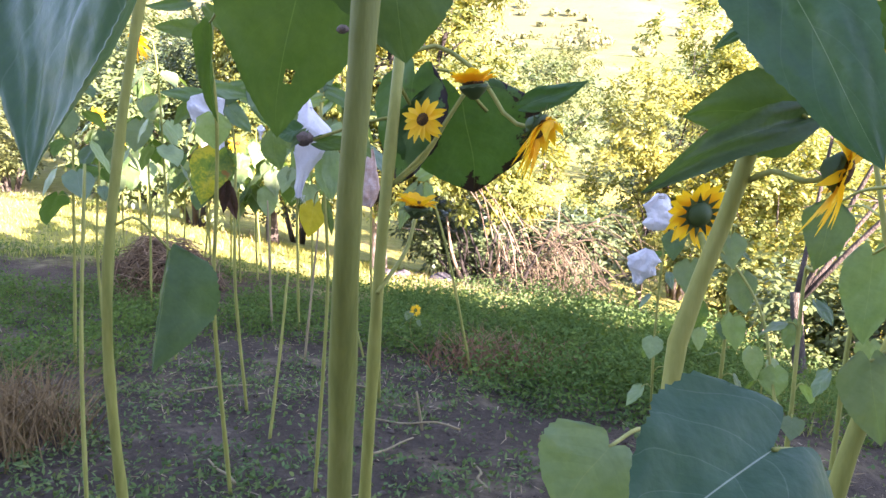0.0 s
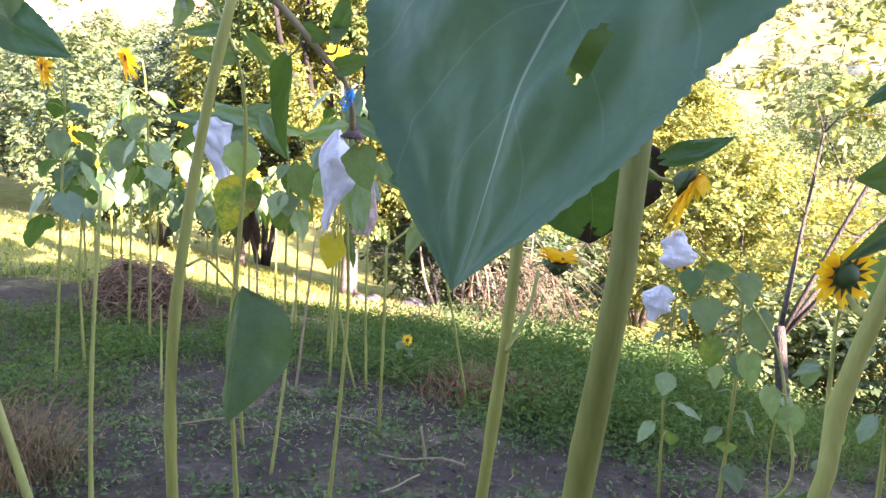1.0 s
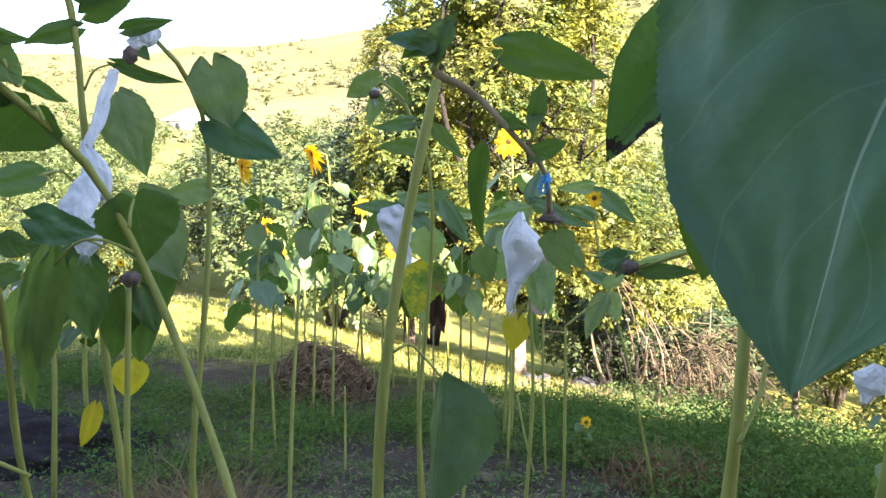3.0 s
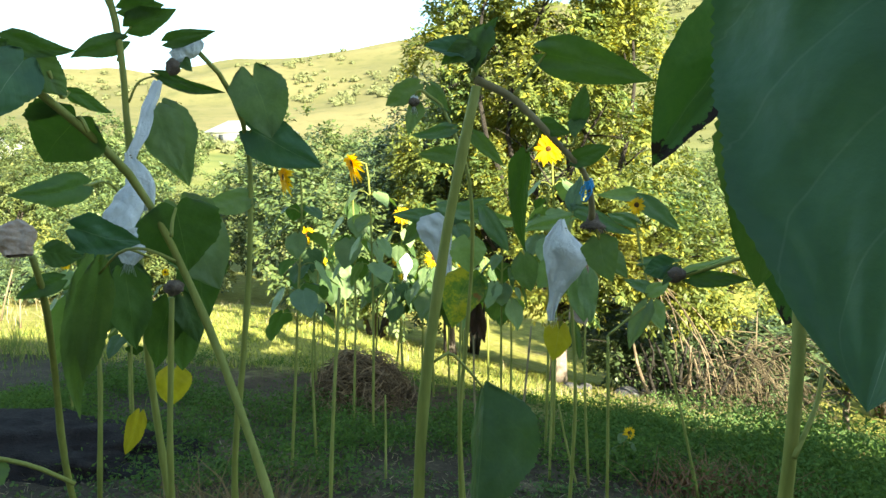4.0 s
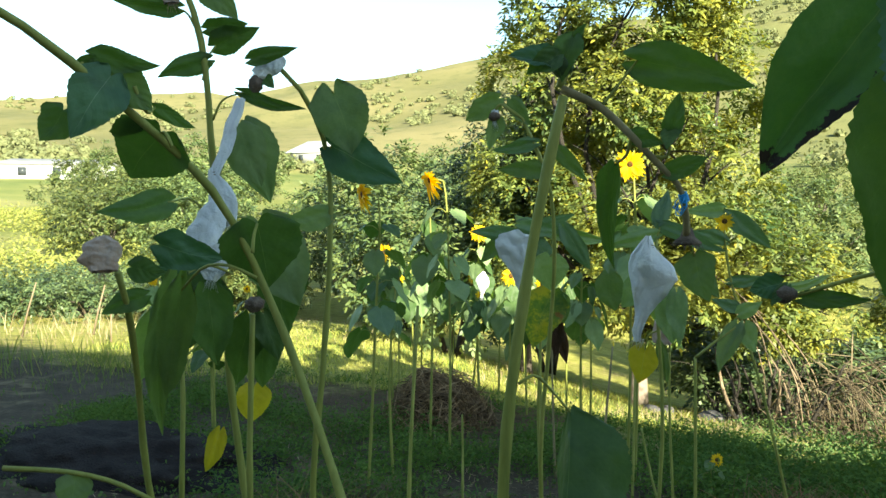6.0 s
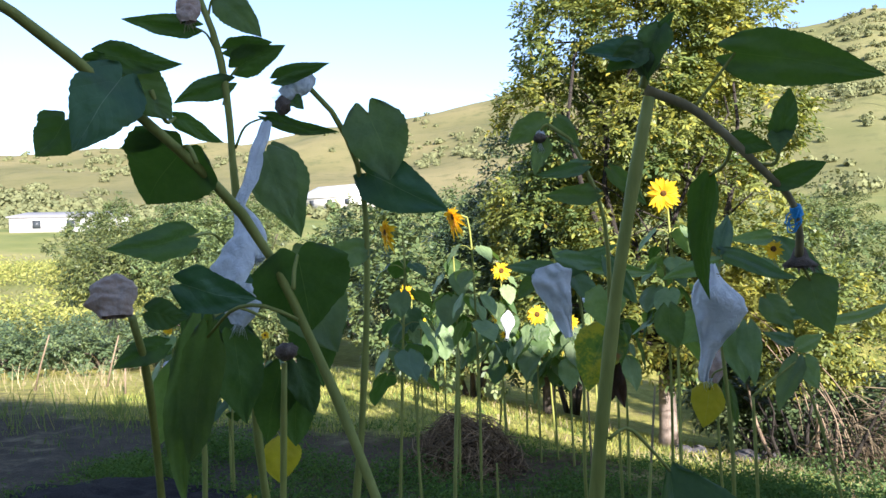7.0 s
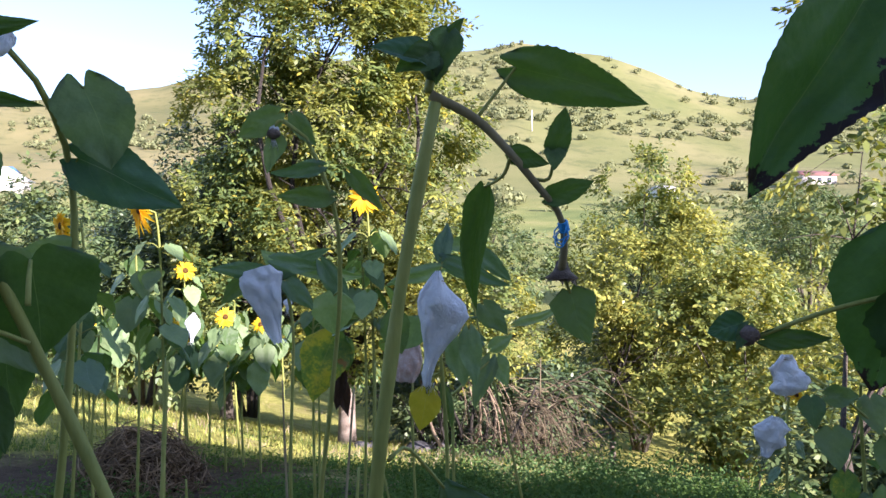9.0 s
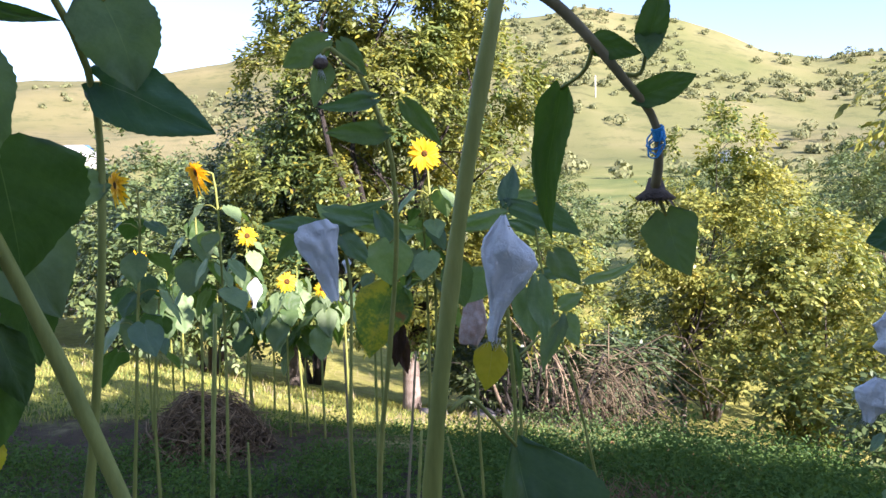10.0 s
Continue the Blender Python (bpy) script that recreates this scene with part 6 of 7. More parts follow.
arched_plant = thing("sunflower", (-1.420, 2.200, ground_z(-1.420, 2.200)), "arched sunflower with heart leaves and a white wrapped head", "sunflower", "sunflowers by the path")
rod(arched_plant, "stem", [(-1.460, 2.240, ground_z(-1.460, 2.240) - 0.05), (-1.456, 2.116, 0.770), (-1.425, 2.128, 1.156), (-1.407, 2.143, 1.483), (-1.407, 2.138, 1.742), (-1.415, 2.091, 1.850), (-1.438, 2.027, 1.936), (-1.462, 1.981, 1.976)], 0.0125, 0.0065, STEM, 30, 10, True, 67)
blade(arched_plant, (-1.525, 1.934, 1.999), (-1.386, 1.922, 2.023), 0.044, (-0.02, -0.95, -0.32), LEAF_DARK, 0.3, 0.1, 68)
rod(arched_plant, "petiole", [(-1.404, 2.094, 1.847), (-1.404, 2.087, 1.912), (-1.379, 2.085, 1.937), (-1.359, 2.080, 1.924)], 0.0035, 0.0025, STEM, 9, 6)
blade(arched_plant, (-1.359, 2.080, 1.924), (-1.293, 2.057, 1.760), 0.154, (0.32, -0.91, 0.26), LEAF, 0.2, 0.1, 69, lobe=0.2)
rod(arched_plant, "petiole", [(-1.405, 2.139, 1.750), (-1.386, 2.116, 1.783)], 0.0035, 0.0025, STEM, 9, 6)
blade(arched_plant, (-1.386, 2.116, 1.783), (-1.160, 2.072, 1.690), 0.140, (-0.08, -0.97, 0.21), LEAF_BLUE, 0.2, 0.1, 70)
blade(arched_plant, (-1.404, 2.140, 1.594), (-1.489, 2.021, 1.566), 0.070, (0.80, -0.59, 0.11), LEAF, 0.2, 0.1, 71)
blade(arched_plant, (-1.495, 1.950, 1.951), (-1.459, 1.937, 1.923), 0.036, (-0.02, -0.92, 0.39), LEAF_DARK, 0.3, 0.1, 72)
seed_ball(arched_plant, (-1.516, 1.943, 1.936), 0.019, DRY_HEAD, 1.2)

tall_plant = thing("sunflower", (-1.620, 2.050, ground_z(-1.620, 2.050)), "tall sunflower stem with small dark leaves, its head wrapped", "sunflower", "sunflowers by the path")
rod(tall_plant, "stem", [(-1.520, 2.100, ground_z(-1.520, 2.100) - 0.05), (-1.691, 2.078, 1.023), (-1.700, 2.053, 1.313), (-1.702, 2.040, 1.482), (-1.702, 2.029, 1.649), (-1.707, 2.015, 1.802), (-1.715, 2.012, 1.968), (-1.737, 2.004, 2.121), (-1.773, 1.992, 2.231)], 0.0125, 0.0085, STEM, 30, 10, True, 73)
rod(tall_plant, "petiole", [(-1.742, 2.002, 2.110), (-1.762, 1.996, 2.148), (-1.791, 1.987, 2.166)], 0.0035, 0.0025, STEM, 9, 6)
blade(tall_plant, (-1.791, 1.987, 2.166), (-1.937, 1.891, 2.173), 0.060, (0.52, -0.81, -0.27), LEAF_DARK, 0.2, 0.08, 74)
rod(tall_plant, "petiole", [(-1.755, 1.998, 2.191), (-1.743, 2.001, 2.232), (-1.723, 2.007, 2.233)], 0.0035, 0.0025, STEM, 9, 6)
blade(tall_plant, (-1.723, 2.007, 2.233), (-1.606, 1.991, 2.123), 0.084, (0.06, -0.98, 0.21), LEAF, 0.3, 0.1, 75)
rod(tall_plant, "petiole", [(-1.711, 2.012, 2.029), (-1.701, 2.036, 2.064)], 0.0035, 0.0025, STEM, 9, 6)
blade(tall_plant, (-1.701, 2.036, 2.064), (-1.565, 2.035, 2.109), 0.080, (0.13, -0.90, -0.41), LEAF_DARK, 0.3, 0.1, 76)
blade(tall_plant, (-1.724, 2.029, 2.111), (-1.605, 2.043, 2.125), 0.055, (0.15, -0.93, -0.33), LEAF_DARK, 0.3, 0.1, 77)
rod(tall_plant, "petiole", [(-1.726, 2.008, 1.966), (-1.711, 2.012, 2.022)], 0.0035, 0.0025, STEM, 9, 6)
blade(tall_plant, (-1.711, 2.012, 2.022), (-1.825, 1.937, 1.974), 0.063, (0.60, -0.78, -0.19), LEAF_DARK, 0.25, 0.08, 78)
rod(tall_plant, "petiole", [(-1.701, 2.017, 1.856), (-1.667, 2.016, 1.910), (-1.608, 2.023, 1.929)], 0.0035, 0.0025, STEM, 9, 6)
blade(tall_plant, (-1.608, 2.023, 1.929), (-1.417, 2.019, 1.864), 0.040, (-0.02, -1.00, 0.01), LEAF_DARK, 0.4, 0.06, 79)
rod(tall_plant, "petiole", [(-1.695, 2.020, 1.663), (-1.643, 2.014, 1.809), (-1.590, 1.998, 1.830)], 0.0035, 0.0025, STEM, 9, 6)
blade(tall_plant, (-1.590, 1.998, 1.830), (-1.498, 1.975, 1.629), 0.145, (0.38, -0.88, 0.28), LEAF, 0.2, 0.1, 80)
rod(tall_plant, "petiole", [(-1.690, 2.023, 1.483), (-1.483, 1.772, 1.515)], 0.0035, 0.0025, STEM, 9, 6)
blade(tall_plant, (-1.483, 1.772, 1.515), (-1.592, 1.635, 1.478), 0.087, (0.76, -0.64, 0.12), LEAF_BLUE, 0.2, 0.12, 81)
rod(tall_plant, "petiole", [(-1.692, 2.022, 1.463), (-1.719, 1.962, 1.490)], 0.0035, 0.0025, STEM, 9, 6)
blade(tall_plant, (-1.719, 1.962, 1.490), (-1.793, 1.889, 1.344), 0.132, (0.60, -0.80, 0.10), LEAF_DARK, 0.2, 0.1, 82)
rod(tall_plant, "petiole", [(-1.700, 2.041, 1.412), (-1.742, 2.008, 1.404)], 0.0035, 0.0025, STEM, 9, 6)
blade(tall_plant, (-1.742, 2.008, 1.404), (-1.743, 2.009, 1.212), 0.151, (0.57, -0.82, -0.01), LEAF_DARK, 0.2, 0.1, 83)
rod(tall_plant, "petiole", [(-1.672, 1.970, 1.571), (-1.603, 1.785, 1.633), (-1.529, 1.597, 1.627)], 0.0035, 0.0025, STEM, 9, 6)
blade(tall_plant, (-1.529, 1.597, 1.627), (-1.567, 1.429, 1.604), 0.070, (0.97, -0.23, 0.11), LEAF_DARK, 0.3, 0.1, 84)
rod(tall_plant, "petiole", [(-1.683, 1.995, 1.523), (-1.580, 1.945, 1.587), (-1.491, 1.917, 1.572)], 0.0035, 0.0025, STEM, 9, 6)
blade(tall_plant, (-1.491, 1.917, 1.572), (-1.372, 1.889, 1.365), 0.180, (0.38, -0.87, 0.33), LEAF, 0.15, 0.1, 85)

slanting_plant = thing("sunflower", (-0.330, 0.700, ground_z(-0.330, 0.700)), "slanting green sunflower stem with large drooping leaves", "sunflower", "sunflowers by the path")
rod(slanting_plant, "stem", [(-0.33, 0.70, ground_z(-0.33, 0.70) - 0.05), (-0.542, 0.934, 0.383), (-0.798, 1.184, 0.812), (-0.995, 1.330, 1.163), (-1.134, 1.373, 1.437), (-1.205, 1.305, 1.640), (-1.255, 1.14, 1.775), (-1.30, 0.97, 1.88), (-1.35, 0.78, 1.94)], 0.0085, 0.0065, STEM, 36, 10, True, 77)
rod(slanting_plant, "petiole", [(-1.289, 1.086, 1.800), (-1.290, 1.096, 1.835), (-1.287, 1.118, 1.849)], 0.0035, 0.0025, STEM, 9, 6)
blade(slanting_plant, (-1.287, 1.118, 1.849), (-1.191, 1.147, 1.831), 0.041, (0.25, -0.95, -0.19), LEAF_DARK, 0.3, 0.1, 86)
blade(slanting_plant, (-1.272, 1.102, 1.841), (-1.304, 1.092, 1.826), 0.022, (0.42, -0.82, -0.38), LEAF_DARK, 0.3, 0.1, 87)
blade(slanting_plant, (-1.249, 1.109, 1.815), (-1.262, 1.043, 1.720), 0.088, (0.82, -0.51, 0.24), LEAF_BLUE, 0.15, 0.12, 88)
blade(slanting_plant, (-1.256, 1.138, 1.825), (-1.215, 1.151, 1.766), 0.059, (0.44, -0.89, 0.12), LEAF, 0.2, 0.12, 89)
rod(slanting_plant, "petiole", [(-1.207, 1.195, 1.713), (-1.216, 1.192, 1.735), (-1.237, 1.207, 1.738)], 0.0035, 0.0025, STEM, 9, 6)
blade(slanting_plant, (-1.237, 1.207, 1.738), (-1.337, 1.240, 1.663), 0.129, (0.19, -0.78, -0.59), LEAF_DARK, 0.15, 0.1, 90)
blade(slanting_plant, (-1.260, 1.189, 1.753), (-1.331, 1.189, 1.741), 0.029, (0.05, -0.95, -0.31), LEAF_DARK, 0.3, 0.1, 91)
rod(slanting_plant, "petiole", [(-1.235, 1.144, 1.804), (-1.232, 1.166, 1.768), (-1.253, 1.212, 1.780)], 0.0035, 0.0025, STEM, 9, 6)
blade(slanting_plant, (-1.253, 1.212, 1.780), (-1.218, 1.275, 1.747), 0.027, (0.75, -0.58, -0.30), LEAF_DARK, 0.3, 0.1, 92)
blade(slanting_plant, (-1.320, 1.088, 1.765), (-1.320, 1.046, 1.716), 0.057, (0.86, -0.40, 0.33), LEAF_DARK, 0.2, 0.1, 93)
rod(slanting_plant, "petiole", [(-1.136, 1.312, 1.538), (-1.139, 1.321, 1.564), (-1.149, 1.349, 1.587)], 0.0035, 0.0025, STEM, 9, 6)
blade(slanting_plant, (-1.149, 1.349, 1.587), (-1.151, 1.402, 1.464), 0.147, (0.52, -0.78, -0.34), LEAF_DARK, 0.12, 0.1, 94, rows=22)
rod(slanting_plant, "petiole", [(-1.147, 1.340, 1.492), (-1.196, 1.336, 1.512), (-1.266, 1.357, 1.507), (-1.346, 1.396, 1.458)], 0.0035, 0.0025, STEM, 9, 6)
blade(slanting_plant, (-1.346, 1.396, 1.458), (-1.447, 1.471, 1.214), 0.076, (0.46, -0.78, -0.43), LEAF, 0.25, 0.06, 95, rows=22)
rod(slanting_plant, "petiole", [(-1.385, 1.628, 1.467), (-1.410, 1.570, 1.491), (-1.422, 1.482, 1.469)], 0.0035, 0.0025, STEM, 9, 6)
blade(slanting_plant, (-1.422, 1.482, 1.469), (-1.507, 1.499, 1.121), 0.074, (0.56, -0.81, -0.18), LEAF, 0.35, 0.06, 96, rows=24)
blade(slanting_plant, (-1.483, 1.502, 1.393), (-1.534, 1.498, 1.233), 0.073, (0.55, -0.82, -0.16), LEAF_PALE_LIT, 0.25, 0.1, 97)
blade(slanting_plant, (-1.531, 1.739, 1.413), (-1.518, 1.752, 1.223), 0.116, (0.58, -0.81, -0.01), LEAF_DARK, 0.25, 0.1, 98)
blade(slanting_plant, (-1.521, 1.871, 1.812), (-1.454, 1.860, 1.667), 0.107, (0.42, -0.87, 0.26), LEAF, 0.2, 0.1, 99)
blade(slanting_plant, (-1.462, 1.970, 1.464), (-1.447, 1.962, 1.267), 0.137, (0.50, -0.86, 0.07), LEAF_DARK, 0.2, 0.1, 100)
blade(slanting_plant, (-1.437, 1.642, 1.105), (-1.468, 1.628, 1.008), 0.044, (0.48, -0.88, -0.02), LEAF_YELLOW, 0.25, 0.1, 101)

ball_plant = thing("sunflower", (-1.500, 1.950, ground_z(-1.500, 1.950)), "thin sunflower stem with a dark withered ball head", "sunflower", "sunflowers by the path")
rod(ball_plant, "stem", [(-1.500, 1.980, ground_z(-1.500, 1.980) - 0.05), (-1.505, 1.868, 0.859), (-1.503, 1.875, 1.131), (-1.491, 1.871, 1.340)], 0.01, 0.007, STEM, 22, 10, True, 102)
seed_ball(ball_plant, (-1.481, 1.865, 1.367), 0.025, DRY_HEAD, 0.8)
blade(ball_plant, (-1.479, 1.905, 1.335), (-1.435, 1.910, 1.216), 0.074, (0.51, -0.85, 0.15), LEAF_DARK, 0.2, 0.1, 103)
blade(ball_plant, (-1.514, 1.894, 1.321), (-1.575, 1.918, 1.132), 0.105, (0.45, -0.86, -0.25), LEAF_DARK, 0.2, 0.1, 104)
blade(ball_plant, (-1.498, 1.949, 1.282), (-1.512, 1.935, 1.131), 0.094, (0.50, -0.86, 0.03), LEAF_DARK, 0.2, 0.1, 105)

yellowing_plant = thing("sunflower", (-1.750, 2.400, ground_z(-1.750, 2.400)), "thin sunflower stem with a yellow heart-shaped leaf", "sunflower", "sunflowers by the path")
rod(yellowing_plant, "stem", [(-2.300, 2.600, ground_z(-2.300, 2.600) - 0.05), (-1.968, 2.196, 0.692), (-1.970, 2.216, 1.021), (-1.977, 2.221, 1.129)], 0.011, 0.007, STEM, 22, 10, True, 106)
rod(yellowing_plant, "petiole", [(-1.970, 2.223, 1.129), (-1.955, 2.334, 1.174), (-1.921, 2.442, 1.087), (-1.867, 2.472, 0.994)], 0.0035, 0.0025, STEM, 9, 6)
blade(yellowing_plant, (-1.867, 2.472, 0.994), (-1.874, 2.462, 0.863), 0.122, (0.52, -0.85, 0.04), LEAF_YELLOW, 0.15, 0.1, 107)
blade(yellowing_plant, (-1.652, 1.913, 1.413), (-1.695, 1.890, 1.232), 0.146, (0.55, -0.84, -0.02), LEAF_DARK, 0.2, 0.1, 108)

stained_bag_plant = thing("sunflower", (-1.900, 1.900, ground_z(-1.900, 1.900)), "leaning thin sunflower stem under a stained bag", "sunflower", "sunflowers by the path")
rod(stained_bag_plant, "stem", [(-1.500, 1.850, ground_z(-1.500, 1.850) - 0.05), (-1.556, 1.549, 0.974), (-1.516, 1.472, 1.228), (-1.434, 1.351, 1.417), (-1.398, 1.283, 1.500)], 0.0095, 0.006, STEM, 22, 10, True, 109)
blade(stained_bag_plant, (-1.394, 1.315, 1.507), (-1.334, 1.332, 1.496), 0.052, (0.28, -0.95, 0.16), LEAF_DARK, 0.2, 0.1, 110)
blade(stained_bag_plant, (-1.403, 1.361, 1.449), (-1.449, 1.295, 1.424), 0.043, (0.77, -0.61, 0.18), LEAF_DARK, 0.2, 0.1, 111)
blade(stained_bag_plant, (-1.377, 1.375, 1.546), (-1.286, 1.450, 1.508), 0.077, (0.65, -0.76, 0.04), LEAF_BLUE, 0.2, 0.1, 112)
rod(stained_bag_plant, "branch", [(-1.534, 1.151, 1.169), (-1.421, 1.182, 1.164), (-1.353, 1.211, 1.144), (-1.295, 1.245, 1.104)], 0.005, 0.004, STEM, 10, 7)
blade(stained_bag_plant, (-1.412, 1.185, 1.156), (-1.405, 1.162, 1.105), 0.058, (0.65, -0.66, 0.37), LEAF, 0.2, 0.1, 113)

mottled_plant = thing("sunflower", (-0.900, 2.950, ground_z(-0.900, 2.950)), "sunflower with a nodding capped head and mottled yellow leaf", "sunflower", "sunflowers of the middle row")
rod(mottled_plant, "stem", [(-0.920, 2.980, ground_z(-0.920, 2.980) - 0.05), (-0.945, 2.889, 0.739), (-0.907, 2.827, 1.103), (-0.873, 2.745, 1.459), (-0.882, 2.686, 1.691), (-0.927, 2.642, 1.825), (-0.985, 2.627, 1.931), (-1.022, 2.618, 1.943)], 0.0095, 0.0055, STEM, 26, 10, True, 114)
rod(mottled_plant, "neck", [(-1.022, 2.618, 1.943), (-1.036, 2.617, 1.939), (-1.044, 2.617, 1.925)], 0.005, 0.005, STEM, 6, 7)
seed_ball(mottled_plant, (-1.048, 2.616, 1.905), 0.019, DRY_HEAD, 0.8)
blade(mottled_plant, (-1.036, 2.619, 1.962), (-1.140, 2.594, 1.892), 0.079, (0.30, -0.95, -0.11), LEAF, 0.2, 0.1, 115)
blade(mottled_plant, (-1.039, 2.625, 1.896), (-1.058, 2.600, 1.793), 0.057, (0.23, -0.95, 0.19), LEAF, 0.3, 0.1, 116)
blade(mottled_plant, (-0.995, 2.629, 1.959), (-0.932, 2.625, 1.873), 0.052, (-0.04, -1.00, 0.02), LEAF, 0.3, 0.1, 117)
blade(mottled_plant, (-0.920, 2.642, 1.818), (-1.060, 2.610, 1.797), 0.049, (0.24, -0.96, -0.12), LEAF_GREY_SKYLIT, 0.3, 0.1, 118)
blade(mottled_plant, (-0.895, 2.668, 1.734), (-1.044, 2.637, 1.733), 0.061, (0.20, -0.97, -0.10), LEAF, 0.2, 0.1, 119)
blade(mottled_plant, (-0.833, 2.554, 1.791), (-0.739, 2.595, 1.690), 0.051, (0.17, -0.96, -0.24), LEAF, 0.25, 0.1, 120)
rod(mottled_plant, "petiole", [(-0.874, 2.745, 1.459), (-0.893, 2.774, 1.443)], 0.0035, 0.0025, STEM, 9, 6)
blade(mottled_plant, (-0.893, 2.774, 1.443), (-0.895, 2.768, 1.326), 0.128, (0.07, -1.00, 0.05), LEAF_PALE_LIT, 0.15, 0.1, 121)
blade(mottled_plant, (-0.901, 2.838, 1.309), (-0.966, 2.808, 1.116), 0.154, (0.08, -0.99, 0.13), LEAF_MOTTLED, 0.15, 0.1, 122, rows=22)
blade(mottled_plant, (-0.878, 2.857, 1.301), (-0.851, 2.833, 1.207), 0.074, (0.02, -0.97, 0.26), LEAF_MOTTLED, 0.2, 0.1, 123)
blade(mottled_plant, (-0.892, 2.911, 1.175), (-0.862, 2.903, 1.045), 0.055, (0.09, -0.99, 0.07), LEAF_BROWN, 0.4, 0.1, 124, label="brown withered leaf")
blade(mottled_plant, (-0.879, 2.863, 1.205), (-0.892, 2.851, 1.080), 0.048, (0.04, -1.00, 0.06), LEAF_BROWN, 0.4, 0.1, 125, label="brown withered leaf")

bag_plant = thing("sunflower", (-0.600, 3.000, ground_z(-0.600, 3.000)), "slim sunflower under a large white cloth bag", "sunflower", "sunflowers of the middle row")
rod(bag_plant, "stem", [(-0.580, 3.050, ground_z(-0.580, 3.050) - 0.05), (-0.529, 3.048, 0.778), (-0.536, 3.045, 1.009), (-0.555, 3.044, 1.275), (-0.559, 3.030, 1.499)], 0.008, 0.006, STEM, 22, 10, True, 126)
blade(bag_plant, (-0.558, 3.031, 1.514), (-0.735, 2.980, 1.467), 0.058, (0.25, -0.96, 0.11), LEAF_PALE_LIT, 0.2, 0.1, 127)
blade(bag_plant, (-0.552, 3.034, 1.554), (-0.520, 3.092, 1.675), 0.066, (0.03, -0.90, 0.43), LEAF_GREY_SKYLIT, 0.2, 0.1, 128)
rod(bag_plant, "petiole", [(-0.557, 3.030, 1.499), (-0.545, 3.033, 1.545)], 0.0035, 0.0025, STEM, 9, 6)
blade(bag_plant, (-0.545, 3.033, 1.545), (-0.328, 2.973, 1.451), 0.058, (-0.24, -0.97, 0.08), LEAF_GREY_SKYLIT, 0.25, 0.1, 129)
blade(bag_plant, (-0.614, 3.069, 1.330), (-0.682, 3.063, 1.237), 0.106, (-0.05, -0.99, 0.10), LEAF_PALE_LIT, 0.2, 0.1, 130)
blade(bag_plant, (-0.543, 3.052, 1.113), (-0.508, 3.041, 0.971), 0.036, (-0.05, -1.00, 0.06), LEAF, 0.3, 0.1, 131)
rod(bag_plant, "petiole", [(-0.552, 3.056, 1.160), (-0.584, 3.085, 1.136), (-0.597, 3.101, 1.080)], 0.0035, 0.0025, STEM, 9, 6)
blade(bag_plant, (-0.597, 3.101, 1.080), (-0.624, 3.092, 0.952), 0.115, (-0.08, -0.99, 0.08), LEAF_YELLOW, 0.12, 0.08, 132, rows=22, lobe=0.2, label="bright yellow heart-shaped leaf")
blade(bag_plant, (-0.504, 2.905, 1.299), (-0.501, 2.845, 1.153), 0.094, (0.04, -0.92, 0.38), LEAF_PALE_LIT, 0.2, 0.1, 133)
blade(bag_plant, (-0.419, 2.935, 1.397), (-0.350, 2.899, 1.303), 0.082, (-0.13, -0.96, 0.26), LEAF, 0.2, 0.1, 134)
blade(bag_plant, (-0.712, 2.904, 1.376), (-0.692, 2.901, 1.244), 0.098, (0.13, -0.99, 0.04), LEAF, 0.2, 0.1, 135)
blade(bag_plant, (-0.480, 2.826, 1.325), (-0.472, 2.760, 1.160), 0.074, (0.06, -0.96, 0.28), LEAF_PALE_LIT, 0.25, 0.1, 136)

small_bag_plant = thing("sunflower", (-1.200, 3.800, ground_z(-1.200, 3.800)), "sunflower with a narrow cloth bag and broad leaves", "sunflower", "sunflowers of the middle row")
rod(small_bag_plant, "stem", [(-1.120, 3.950, ground_z(-1.120, 3.950) - 0.05), (-1.153, 3.872, 0.538), (-1.145, 3.871, 0.942), (-1.142, 3.872, 1.240), (-1.182, 3.869, 1.462)], 0.009, 0.006, STEM, 22, 10, True, 137)
blade(small_bag_plant, (-1.214, 3.870, 1.468), (-0.972, 3.793, 1.569), 0.092, (-0.25, -0.96, -0.13), LEAF_GREY_SKYLIT, 0.2, 0.1, 138)
blade(small_bag_plant, (-1.170, 3.867, 1.438), (-1.050, 3.824, 1.310), 0.092, (-0.05, -0.97, 0.23), LEAF_GREY_SKYLIT, 0.2, 0.1, 139)
blade(small_bag_plant, (-1.184, 3.890, 1.474), (-1.281, 3.898, 1.574), 0.084, (0.04, -0.99, 0.12), LEAF_PALE_LIT, 0.2, 0.1, 140)
blade(small_bag_plant, (-1.246, 3.890, 1.458), (-1.482, 3.796, 1.499), 0.079, (0.37, -0.93, -0.00), LEAF_GREY_SKYLIT, 0.2, 0.1, 141)
blade(small_bag_plant, (-1.345, 3.890, 1.440), (-1.460, 3.883, 1.330), 0.082, (0.09, -0.99, -0.04), LEAF, 0.2, 0.1, 142)
blade(small_bag_plant, (-1.147, 3.892, 1.510), (-0.831, 3.981, 1.427), 0.085, (0.27, -0.96, -0.02), LEAF_PALE_LIT, 0.2, 0.1, 143)
blade(small_bag_plant, (-1.185, 3.613, 1.529), (-0.985, 3.670, 1.488), 0.078, (0.26, -0.96, 0.02), LEAF_GREY_SKYLIT, 0.2, 0.1, 144)
